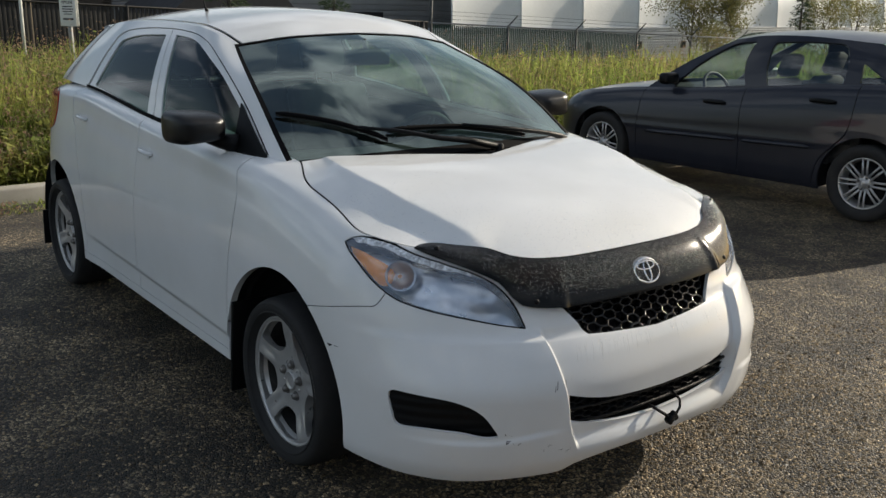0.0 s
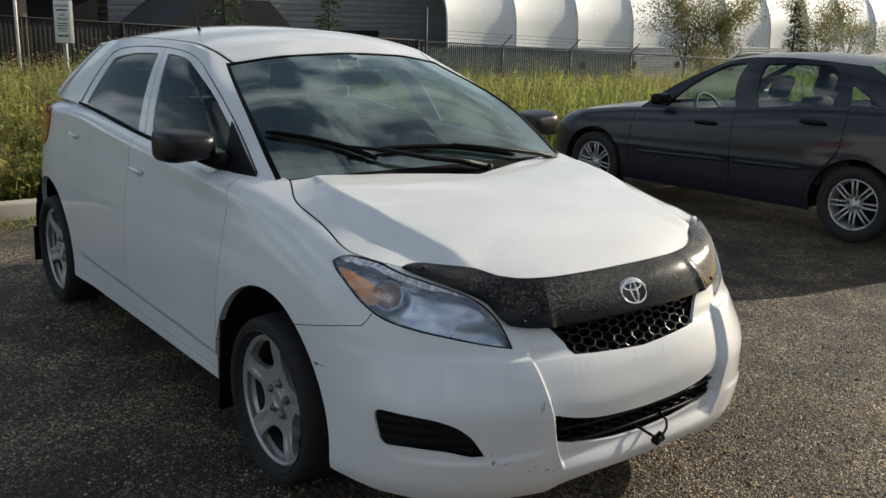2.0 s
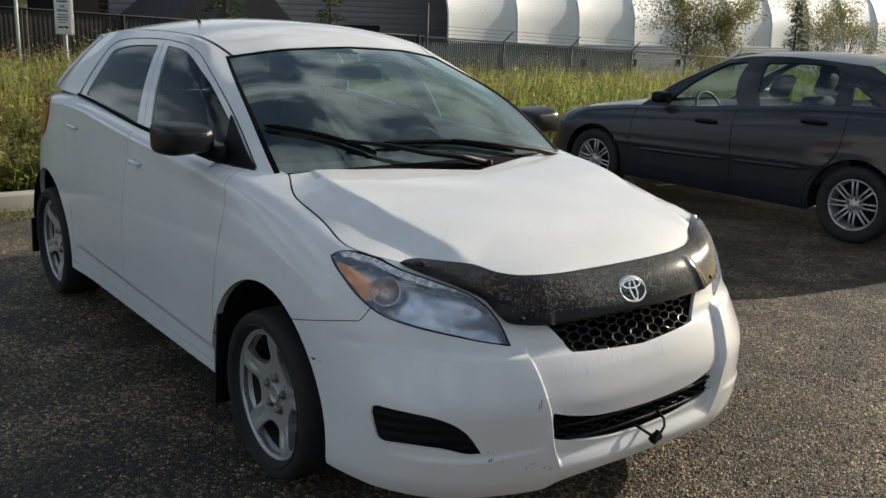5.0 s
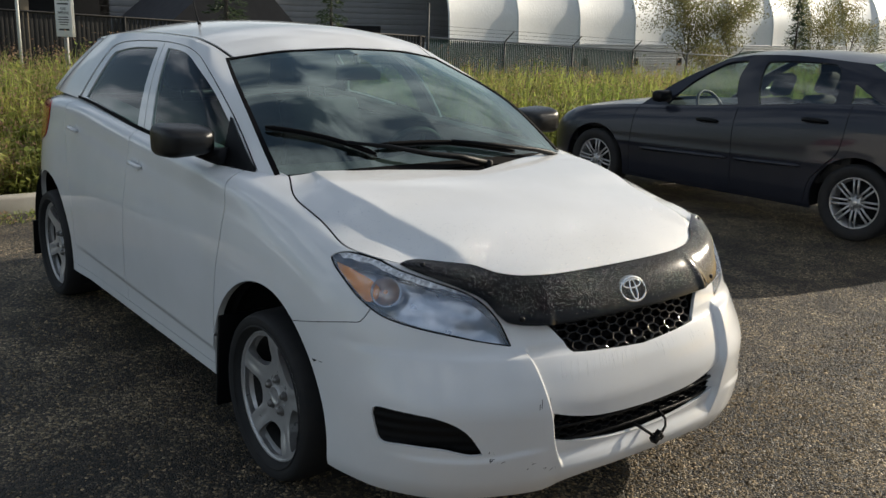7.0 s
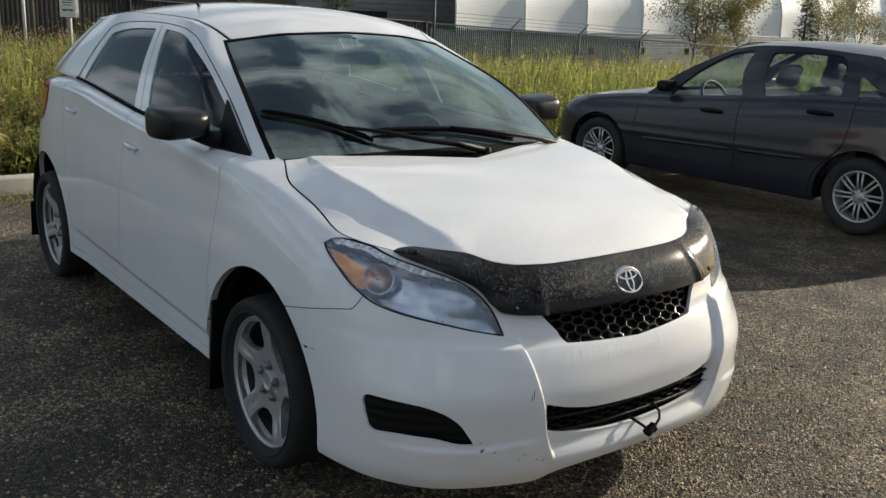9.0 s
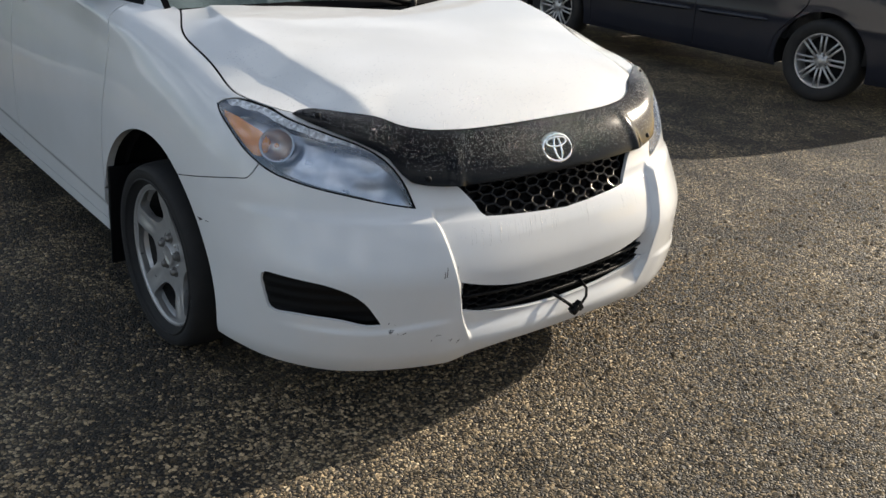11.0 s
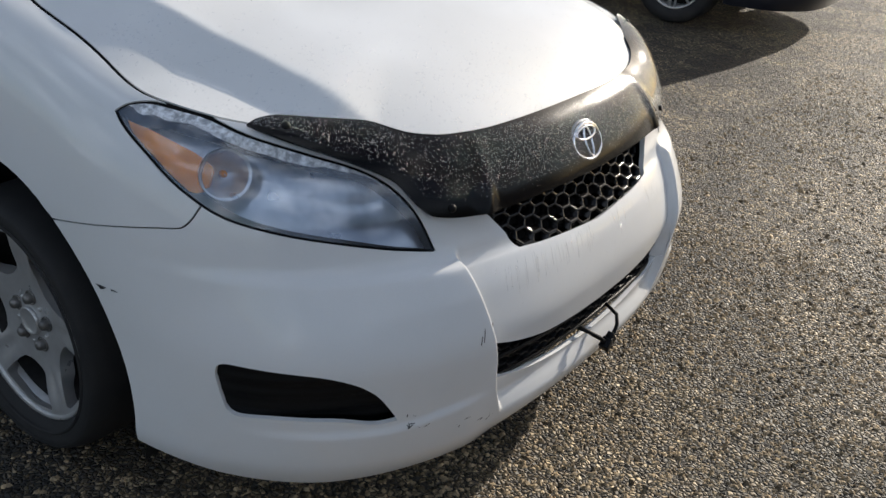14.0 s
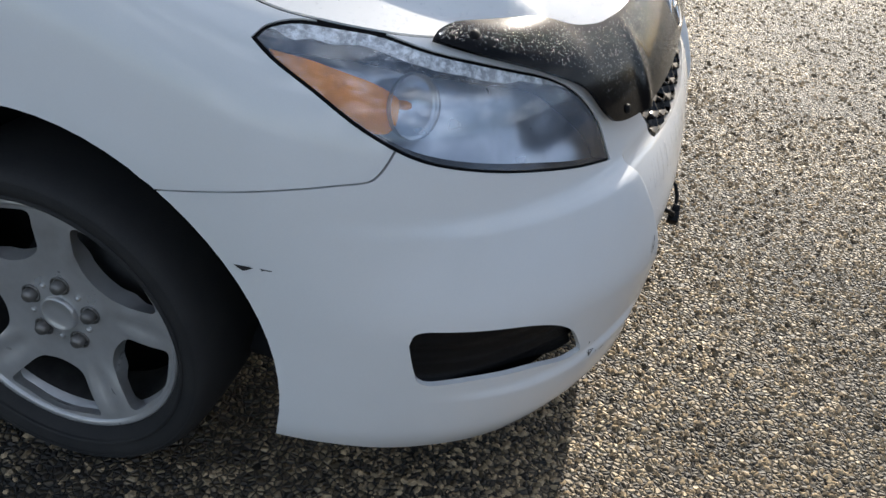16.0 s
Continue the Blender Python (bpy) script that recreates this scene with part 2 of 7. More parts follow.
CREASE = spline((0.27, 26.0), (0.30, 26.6), (0.355, 28.0), (0.457, 29.4), (0.517, 30.6), (0.60, 33.0), (0.64, 34.8), (0.75, 38))
body = Shell(
    0.2, -2.4,
    nose=spline((0.12, 0.86), (0.18, 0.90), (0.27, 0.945), (0.36, 0.955), (0.46, 0.955), (0.56, 0.935), (0.62, 0.905), (0.65, 0.872), (0.67, 0.862),
                (0.72, 0.845), (0.80, 0.80), (0.85, 0.745), (0.87, 0.71), (0.89, 0.66), (0.92, 0.60)),
    tail=spline((0.12, -3.36), (0.3, -3.41), (0.5, -3.42), (0.7, -3.38), (0.9, -3.33)),
    width=spline((0.12, 0.80), (0.2, 0.875), (0.26, 0.888), (0.4, 0.888), (0.56, 0.890), (0.66, 0.886), (0.72, 0.876), (0.80, 0.856),
                 (0.85, 0.83), (0.87, 0.812), (0.89, 0.775), (0.905, 0.725), (0.92, 0.66)),
    power=spline((0.12, 2.6), (0.24, 2.7), (0.46, 2.8), (0.62, 2.5), (0.9, 2.5)),
    rise=spline((-3.4, 0.13), (-3.1, 0.165), (-2.8, 0.205), (-2.5, 0.225), (-2.2, 0.233), (-1.3, 0.18), (-0.35, 0.124), (-0.1, 0.088), (0.1, 0.050), (0.36, 0.0), (0.5, 0.0)),
    ramp=lambda z: smooth((z - 0.55) / 0.36),
    relief=fascia_relief,
    flare=lambda x, z: 0.03 * smooth((0.1 - x) / 0.5) * smooth((z - 0.8) / 0.09))
cabin = Cabin(
    belt=triple(spline((0, -0.197), (0.25, -0.885), (0.5, -1.574), (0.75, -2.262), (1, -3.02)), spline((0, -0.708), (0.06, -0.755), (0.15, -0.795), (0.5, -0.80), (0.85, -0.775), (1, -0.69)),
                spline((0, 0.998), (0.1, 1.028), (0.4, 1.07), (0.73, 1.135), (0.88, 1.140), (1, 1.12))),
    rail=triple(spline((0, -0.978), (0.25, -1.30), (0.6, -2.1), (0.8, -2.42), (1, -2.66)), spline((0, -0.546), (0.2, -0.575), (0.6, -0.575), (1, -0.52)),
                spline((0, 1.40), (0.12, 1.445), (0.25, 1.468), (0.45, 1.475), (0.75, 1.455), (1, 1.42))),
    front=triple(spline((0, -0.197), (0.5, -0.55), (1, -0.978)), spline((0, -0.708), (0.5, -0.640), (1, -0.546)), spline((0, 0.998), (0.5, 1.225), (1, 1.40))),
    rear=triple(spline((0, -3.02), (0.5, -2.83), (1, -2.66)), spline((0, -0.69), (1, -0.52)), spline((0, 1.12), (1, 1.42))),
    bulge=0.02)


def hood_height(x, y):
    """The height of the bonnet over the plan: a raised middle with steep flanks and flatter outer strips."""
    y = np.abs(y)
    mid = HOOD_MID(x)
    edge = HOOD_FLANK(x)
    wide = HOOD_STEP(x)

    def ease(v):
        return 0.5 * (v + np.sqrt(v * v + 0.005 ** 2))

    o = y - edge
    t = np.clip(y / edge, 0, 1)
    return mid - HOOD_CROWN(x) * t * t - 0.52 * (ease(o) - ease(o - wide)) - HOOD_OUTER(x) * ease(o - wide)


HOOD_MID = spline((-0.3, 1.056), (-0.1, 1.047), (0.05, 1.033), (0.2, 1.017), (0.45, 0.973), (0.60, 0.930), (0.70, 0.885), (0.76, 0.846))
HOOD_FLANK = spline((-0.3, 0.545), (-0.2, 0.575), (-0.1, 0.595), (0.0, 0.608), (0.1, 0.604), (0.25, 0.580), (0.4, 0.553), (0.5, 0.538), (0.6, 0.521), (0.69, 0.499), (0.8, 0.46))
HOOD_STEP = spline((-0.3, 0.010), (-0.2, 0.012), (-0.1, 0.020), (0.0, 0.030), (0.1, 0.050), (0.2, 0.080), (0.33, 0.094), (0.46, 0.090), (0.57, 0.078), (0.65, 0.050), (0.8, 0.03))
HOOD_OUTER = spline((-0.3, 0.10), (-0.2, 0.14), (-0.1, 0.31), (0.0, 0.43), (0.1, 0.44), (0.2, 0.38), (0.28, 0.27), (0.36, 0.20), (0.46, 0.15), (0.57, 0.10), (0.8, 0.1))
HOOD_CROWN = spline((-0.3, 0.008), (-0.1, 0.008), (0.0, 0.008), (0.1, 0.013), (0.2, 0.020), (0.33, 0.034), (0.46, 0.032), (0.57, 0.026), (0.8, 0.026))


class Scaled:
    """A surface whose first coordinate is counted in hundredths, so that both run about in metres."""

    def __init__(self, surface):
        self.surface = surface

    def point(self, x, y):
        return self.surface.point(x * 100, y)

    def normal(self, x, y):
        return self.surface.normal(x * 100, y)


class Between:
    """A surface spanned by fn(u, v) -> points; its outside is where turn says."""

    def __init__(self, fn, turn=1, step=0.004):
        self.point, self.turn, self.step = fn, turn, step

    def normal(self, u, v):
        e = self.step
        u, v = np.asarray(u, float), np.asarray(v, float)
        n = self.turn * np.cross(self.point(u, v + e) - self.point(u, v - e), self.point(u + e, v) - self.point(u - e, v))
        return n / np.maximum(np.linalg.norm(n, axis=-1, keepdims=True), 1e-9)


HOOD_EDGE = spline((0, 0.825), (35, 0.83), (49, 0.858), (64, 0.872), (77, 0.888), (90, 0.899), (110, 0.902), (130, 0.922))


def hood_point(x, r):
    """The bonnet's right half: x in hundredths of the shell's round, r from the middle line to the wing."""
    a = np.asarray(x, float) * 100
    e = body.point(a, HOOD_EDGE(a))
    s = spline((0, 0.40), (60, 0.30), (100, 0.12), (130, 0.055))(a)
    px, py = s + (e[..., 0] - s) * r, e[..., 1] * r
    lift = e[..., 2] - hood_height(e[..., 0], e[..., 1])
    return np.stack([px, py, hood_height(px, py) + lift * np.asarray(r, float) ** 6], -1)


hood_surface = Between(hood_point, turn=-1)
SCREEN_LOW = triple(spline((0, -0.197), (0.5, -0.06), (1, -0.035)), spline((0, -0.708), (0.5, -0.37), (1, 0)), spline((0, 0.998), (0.5, 1.028), (1, 1.035)))
SCREEN_TOP = triple(spline((0, -0.978), (0.5, -0.925), (1, -0.905)), spline((0, -0.546), (0.5, -0.28), (1, 0)), spline((0, 1.40), (0.5, 1.436), (1, 1.447)))


def screen_point(t, w):
    """The windscreen's right half: t from the pillar to the middle, w from the scuttle to the roof."""
    t, w = np.broadcast_arrays(np.asarray(t, float), np.asarray(w, float))
    T, W = t[..., None], w[..., None]
    F = cabin.front(w) - np.stack([0 * w, cabin.bulge * 4 * w * (1 - w), 0 * w], -1)
    C = (1 - W) * SCREEN_LOW(t * 0 + 1) + W * SCREEN_TOP(t * 0 + 1)
    C = C + np.stack([0 * w, 0 * w, 0.05 * 4 * w * (1 - w)], -1)
    return (1 - W) * SCREEN_LOW(t) + W * SCREEN_TOP(t) + (1 - T) * F + T * C - (
        (1 - T) * (1 - W) * SCREEN_LOW(t * 0) + T * (1 - W) * SCREEN_LOW(t * 0 + 1) + (1 - T) * W * SCREEN_TOP(t * 0) + T * W * SCREEN_TOP(t * 0 + 1))


def roof_point(u, t):
    """The roof's right half: u along the rail, t from the rail to the middle."""
    u, t = np.broadcast_arrays(np.asarray(u, float), np.asarray(t, float))
    e = cabin.rail(u)
    bow = 0.073 * (1 - u) ** 2
    crown = spline((0, 0.047), (0.2, 0.068), (0.5, 0.075), (1, 0.06))(u)
    return np.stack([e[..., 0] + bow * (1 - (1 - t) ** 2), e[..., 1] * (1 - t), e[..., 2] + crown * (1 - (1 - t) ** 2)], -1)


screen_surface = Between(screen_point, turn=-1)
roof_surface = Between(roof_point, turn=1)
# ---- mesh tools ----
def part(name, bm, material, parent=None, label="", shade=True, normals=None):
    """Links a bmesh as one mesh object."""
    me = bpy.data.meshes.new(name)
    bm.to_mesh(me)
    bm.free()
    for m in (material if isinstance(material, (list, tuple)) else [material]):
        me.materials.append(m)
    if shade:
        me.shade_smooth()
    if normals is not None:
        me.normals_split_custom_set_from_vertices([tuple(n) for n in normals])
    ob = new(name, me)
    if parent is not None:
        ob.parent = parent
    if label:
        tagged(ob, label)
    return ob


def thing(name, label, category, at=None, group="", kind=""):
    ob = new(name)
    ob.empty_display_size = 0.1
    if at is not None:
        ob.matrix_world = at
    return tagged(ob, label, category, group, kind)


def sharp(me_ob, degrees=35):
    me_ob.data.set_sharp_from_angle(angle=radians(degrees))
    return me_ob


def box(bm, lo, hi, bevel=0.0, mat=0, m=None):
    """A box from corner to corner, with rounded edges."""
    made = bmesh.ops.create_cube(bm, size=1.0)["verts"]
    c, d = (Vector(lo) + Vector(hi)) / 2, Vector(hi) - Vector(lo)
    for v in made:
        v.co = Vector((v.co.x * d.x, v.co.y * d.y, v.co.z * d.z)) + c
    if bevel:
        es = list({e for v in made for e in v.link_edges})
        res = bmesh.ops.bevel(bm, geom=es, offset=bevel, segments=2, affect="EDGES", profile=0.5)
        made = list({v for f in res["faces"] for v in f.verts} | {v for v in made if v.is_valid})
    seen = {v for v in made if v.is_valid}
    stack = list(seen)
    while stack:
        for e in stack.pop().link_edges:
            for v in e.verts:
                if v not in seen:
                    seen.add(v)
                    stack.append(v)
    if m is not None:
        for v in seen:
            v.co = m @ v.co
    for f in {f for v in seen for f in v.link_faces}:
        f.material_index = mat
    return seen


def tube(bm, pts, radius, sides=8, mat=0, closed=False):
    """A tube along points; radius: a number or one for each point."""
    pts = [Vector(p) for p in pts]
    rad = list(radius) if isinstance(radius, (list, tuple)) else [radius] * len(pts)
    rings, up = [], None
    for i, p in enumerate(pts):
        a = pts[i - 1] if i or closed else p
        b = pts[(i + 1) % len(pts)] if i + 1 < len(pts) or closed else p
        d = (b - a).normalized()
        if up is None:
            up = Vector((0, 0, 1)) if abs(d.z) < 0.9 else Vector((1, 0, 0))
        n = (up - d * up.dot(d)).normalized()
        up, s = n, d.cross(n)
        rings.append([bm.verts.new(p + rad[i] * (math.cos(q) * n + math.sin(q) * s)) for q in (2 * math.pi * k / sides for k in range(sides))])
    for i in range(len(rings) if closed else len(rings) - 1):
        r0, r1 = rings[i], rings[(i + 1) % len(rings)]
        for k in range(sides):
            bm.faces.new((r0[k], r0[(k + 1) % sides], r1[(k + 1) % sides], r1[k])).material_index = mat
    if not closed:
        bm.faces.new(rings[0][::-1]).material_index = mat
        bm.faces.new(rings[-1]).material_index = mat


def lathe(bm, profile, axis="Y", steps=64, mat=0, centre=(0, 0, 0), cap=False):
    """Turns (radius, along) pairs round an axis."""
    rings = []
    for r, h in profile:
        ring = []
        for k in range(steps):
            q = 2 * math.pi * k / steps
            c, s = r * math.cos(q), r * math.sin(q)
            p = {"Y": (c, h, s), "X": (h, c, s), "Z": (c, s, h)}[axis]
            ring.append(bm.verts.new(Vector(p) + Vector(centre)))
        rings.append(ring)
    for a, b in zip(rings, rings[1:]):
        for k in range(steps):
            bm.faces.new((a[k], a[(k + 1) % steps], b[(k + 1) % steps], b[k])).material_index = mat
    if cap:
        bm.faces.new(rings[-1]).material_index = mat
    bmesh.ops.recalc_face_normals(bm, faces=bm.faces)


def flat_grid(xs, ys):
    """A flat net in a surface's own two coordinates."""
    bm = bmesh.new()
    vs = [[bm.verts.new((x, y, 0)) for y in ys] for x in xs]
    for i in range(len(xs) - 1):
        for j in range(len(ys) - 1):
            bm.faces.new((vs[i][j], vs[i + 1][j], vs[i + 1][j + 1], vs[i][j + 1]))
    return bm


def cut(bm, line, closed=True):
    """Cuts a flat net along a line of points."""
    pts = list(line) + ([line[0]] if closed else [])

    def near(faces, a, b):
        lx, hx, ly, hy = min(a[0], b[0]) - 1e-6, max(a[0], b[0]) + 1e-6, min(a[1], b[1]) - 1e-6, max(a[1], b[1]) + 1e-6
        out = []
        for f in faces:
            if not f.is_valid:
                continue
            cs = [v.co for v in f.verts]
            if max(c.x for c in cs) >= lx and min(c.x for c in cs) <= hx and max(c.y for c in cs) >= ly and min(c.y for c in cs) <= hy:
                out.append(f)
        return out

    step = 0.02
    cells = {}

    def store(f):
        xs = [v.co.x for v in f.verts]
        for c in range(math.floor(min(xs) / step), math.floor(max(xs) / step) + 1):
            cells.setdefault(c, set()).add(f)

    box_lo, box_hi = (min(p[0] for p in pts), min(p[1] for p in pts)), (max(p[0] for p in pts), max(p[1] for p in pts))
    for f in near(bm.faces, box_lo, box_hi):
        store(f)
    for (x0, y0), (x1, y1) in zip(pts, pts[1:]):
        if abs(x1 - x0) < 1e-7 and abs(y1 - y0) < 1e-7:
            continue
        pool = {}
        for c in range(math.floor((min(x0, x1) - 1e-6) / step), math.floor((max(x0, x1) + 1e-6) / step) + 1):
            for f in cells.get(c, ()):
                pool[f] = 0
        faces = near(pool, (x0, y0), (x1, y1))
        if not faces:
            continue
        faces.sort(key=lambda f: f.index)
        geom = list(dict.fromkeys(v for f in faces for v in f.verts)) + list(dict.fromkeys(e for f in faces for e in f.edges)) + faces
        made = bmesh.ops.bisect_plane(bm, geom=geom, dist=1e-7, plane_co=(x0, y0, 0), plane_no=((y1 - y0), -(x1 - x0), 0))
        for g in made["geom"]:
            if isinstance(g, bmesh.types.BMFace):
                store(g)


def inside(poly, x, y):
    hit = False
    for (x0, y0), (x1, y1) in zip(poly, poly[1:] + poly[:1]):
        if (y0 > y) != (y1 > y) and x < (x1 - x0) * (y - y0) / (y1 - y0) + x0:
            hit = not hit
    return hit


def rounded(poly, n=8, pull=0.5):
    """A closed outline through corner points (x, y, rounding from 0 to 0.5)."""
    out = []
    for i, (x, y, k) in enumerate(poly):
        px, py, _ = poly[i - 1]
        qx, qy, _ = poly[(i + 1) % len(poly)]
        if k <= 0:
            out.append((x, y))
            continue
        ax, ay, bx, by = x + (px - x) * k, y + (py - y) * k, x + (qx - x) * k, y + (qy - y) * k
        for t in (j / n for j in range(n + 1)):
            out.append(((1 - t) ** 2 * ax + 2 * t * (1 - t) * x + t * t * bx, (1 - t) ** 2 * ay + 2 * t * (1 - t) * y + t * t * by))
    return out


def split(bm, label):
    """Sorts the faces of a flat net by label(x, y): name -> list of faces as lists of (x, y)."""
    out = {}
    for f in bm.faces:
        c = f.calc_center_median()
        k = label(c.x, c.y)
        if k:
            out.setdefault(k, []).append([(v.co.x, v.co.y) for v in f.verts])
    bm.free()
    return out


def sheet(faces, surface, side=1, rim=0.012, offset=0.0, back=0.0, mirror_too=False, keep_open=None):
    """Lays flat faces on a surface. side -1: the left half. rim: the depth of the turned-in edge. Returns bmesh and normals."""
    keys, index = [], {}
    polys = []
    for f in faces:
        row = []
        for x, y in f:
            k = (round(x, 6), round(y, 6))
            if k not in index:
                index[k] = len(keys)
                keys.append(k)
            row.append(index[k])
        row = [a for a, b in zip(row, row[1:] + row[:1]) if a != b]
        if len(set(row)) >= 3:
            polys.append(row)
    K = np.array(keys)
    P, N = surface.point(K[:, 0], K[:, 1]), surface.normal(K[:, 0], K[:, 1])
    P = P + N * offset
    vote = 0.0
    for r in polys:
        for i in range(1, len(r) - 1):
            vote += float(np.cross(P[r[i]] - P[r[0]], P[r[i + 1]] - P[r[0]]) @ N[r[0]])
    outward = 1 if vote > 0 else -1
    bm = bmesh.new()
    normals = []
    for flip in ([1, -1] if mirror_too else [side]):
        M = np.array([1, flip, 1])
        vs = [bm.verts.new(p) for p in P * M]
        normals.extend(list(N * M))
        count = {}
        for row in polys:
            for a, b in zip(row, row[1:] + row[:1]):
                count[(a, b)] = count.get((a, b), 0) + 1
            r = row if flip == outward else row[::-1]
            try:
                bm.faces.new([vs[i] for i in r])
            except ValueError:
                pass
        if rim:
            low = {}
            for (a, b) in list(count):
                if (b, a) in count:
                    continue
                if keep_open and keep_open(K[a], K[b]):
                    continue
                ids = []
                for i in (a, b):
                    if i not in low:
                        low[i] = (bm.verts.new(P[i] * M), bm.verts.new((P[i] - N[i] * (rim(K[i]) if callable(rim) else rim)) * M))
                        normals.extend([(0, 0, 0)] * 2)
                    ids.append(low[i])
                q = [ids[1][0], ids[0][0], ids[0][1], ids[1][1]]
                bm.faces.new(q if flip == 1 else q[::-1])
    return bm, normals


def flanked(name, faces, surface, material, parent, side, label="", **more):
    bm, normals = sheet(faces, surface, side=side, **more)
    return part(name, bm, material, parent, label, normals=normals)

# ---- the white hatchback ----
car = thing("hatchback_car", "white five-door hatchback parked on gravelly asphalt, nose wet with drops", "car")
shell = Scaled(body)


def dense(points, per):
    """Points along a smooth line through (x, y) pairs."""
    fx = spline(*[(i, p[0]) for i, p in enumerate(points)])
    fy = spline(*[(i, p[1]) for i, p in enumerate(points)])
    return [(float(fx(t)), float(fy(t))) for t in np.linspace(0, len(points) - 1, (len(points) - 1) * per + 1)]


def hundredths(points):
    return [(a / 100, z) for a, z in points]


def strip(line, half):
    """A narrow closed band along a line."""
    left, right = [], []
    for i, (x, y) in enumerate(line):
        x0, y0 = line[max(i - 1, 0)]
        x1, y1 = line[min(i + 1, len(line) - 1)]
        d = math.hypot(x1 - x0, y1 - y0) or 1
        nx, ny = -(y1 - y0) / d * half, (x1 - x0) / d * half
        left.append((x + nx, y + ny))
        right.append((x - nx, y - ny))
    return left + right[::-1]


def along_flank(x, z):
    """The shell's own coordinates of a place on the flank, by x and true height."""
    lo, hi = 0.0, body.a1 + 90
    for _ in range(40):
        mid = (lo + hi) / 2
        if body.raw(mid, min(max(z, 0.2), 0.9))[0] > x:
            lo = mid
        else:
            hi = mid
    a, zn = lo, z
    for _ in range(12):
        zn -= float(body.raw(a, zn)[2]) - z
    return a / 100, zn


LAMP = hundredths(dense([(81.2, 0.866), (80.2, 0.879), (77, 0.887), (70.5, 0.8815), (63.5, 0.860), (56, 0.836), (49.5, 0.811), (45, 0.780), (41, 0.727), (38.2, 0.657)], 4)
                  + dense([(38.6, 0.6555), (44.3, 0.670), (51, 0.690), (58, 0.710), (64.5, 0.733), (70, 0.772), (75, 0.818), (79, 0.848), (81.2, 0.866)], 4)[:-1])
FOG = hundredths(dense([(64.3, 0.455), (64.0, 0.474), (62.6, 0.482), (58, 0.479), (53, 0.473), (49, 0.456), (46, 0.425), (43.6, 0.372)], 4)
                 + dense([(43.2, 0.358), (45.5, 0.356), (51, 0.372), (57, 0.374), (61.4, 0.370), (62.8, 0.378), (63.6, 0.41), (64.3, 0.455)], 4)[:-1])
INTAKE = hundredths([(-0.5, 0.410)] + dense([(8, 0.413), (16, 0.420), (24, 0.441), (29.0, 0.462)], 4) + [(29.0, 0.42), (28.3, 0.372)]
                    + dense([(27.5, 0.366), (20, 0.344), (10, 0.327), (-0.5, 0.320)], 4))
GRILLE = hundredths([(-0.5, 0.72), (28, 0.72), (29.8, 0.705), (28.4, 0.690), (24.6, 0.643)] + dense([(22.6, 0.629), (19, 0.625), (12, 0.618), (-0.5, 0.609)], 4))
SEAM = hundredths(dense([(89, 0.640), (81.8, 0.669), (76.8, 0.687), (72, 0.702), (69.4, 0.709), (68.4, 0.722), (67.5, 0.745), (67.0, 0.760)], 4))


def arch(cx, cz, r, n=48):
    return [along_flank(cx + r * math.cos(q), cz + r * math.sin(q)) for q in (math.pi * (-0.18 + 1.36 * k / n) for k in range(n + 1))]


ARCH_FRONT, ARCH_REAR = arch(0.004, 0.295, 0.414), arch(-2.6, 0.295, 0.415)
DOOR_FRONT = [along_flank(x, z) for x, z in dense([(-0.402, 0.29), (-0.395, 0.42), (-0.375, 0.60), (-0.345, 0.80), (-0.338, 0.89), (-0.35, 0.97), (-0.372, 1.03), (-0.40, 1.06)], 4)]
DOOR_MID = [along_flank(x, z) for x, z in dense([(-1.375, 0.29), (-1.365, 0.6), (-1.35, 0.9), (-1.34, 1.10)], 4)]
DOOR_REAR = [along_flank(x, z) for x, z in dense([(-2.13, 0.29), (-2.135, 0.5), (-2.16, 0.66), (-2.23, 0.80), (-2.30, 0.95), (-2.30, 1.05), (-2.26, 1.20)], 4)]
ROCKER = [along_flank(x, 0.292) for x in np.linspace(-0.30, -2.30, 24)]
BOTTOM = hundredths(dense([(-1, 0.238), (14, 0.238), (24, 0.226), (30, 0.206), (40, 0.207), (52, 0.203), (62, 0.203), (70, 0.216), (77, 0.224), (90, 0.24), (150, 0.25), (300, 0.25), (360, 0.25), (400, 0.27), (455, 0.27)], 3))
CREASE_OUT = [(float(CREASE(z)) / 100, z) for z in np.linspace(0.25, 0.66, 44)]
CREASE_STEPS = [[(float(CREASE(z) - d) / 100, z) for z in np.linspace(0.25, 0.67, 45)] for d in (-0.6, -0.35, -0.15, 0.1, 0.25, 0.4, 0.55, 0.8, 1.1)]
BREAK = hundredths([(20, 0.640), (60, 0.640)])
BREAK_LOW = hundredths([(20, 0.620), (60, 0.620)])
TOP = [(x, float(HOOD_EDGE(min(x * 100, 130)))) for x in np.linspace(-0.01, 4.55, 200)]
GAPS = [strip(SEAM, 0.0013), strip(DOOR_FRONT, 0.0025), strip(DOOR_MID, 0.0025), strip(DOOR_REAR, 0.0025), strip(ROCKER, 0.0015)]

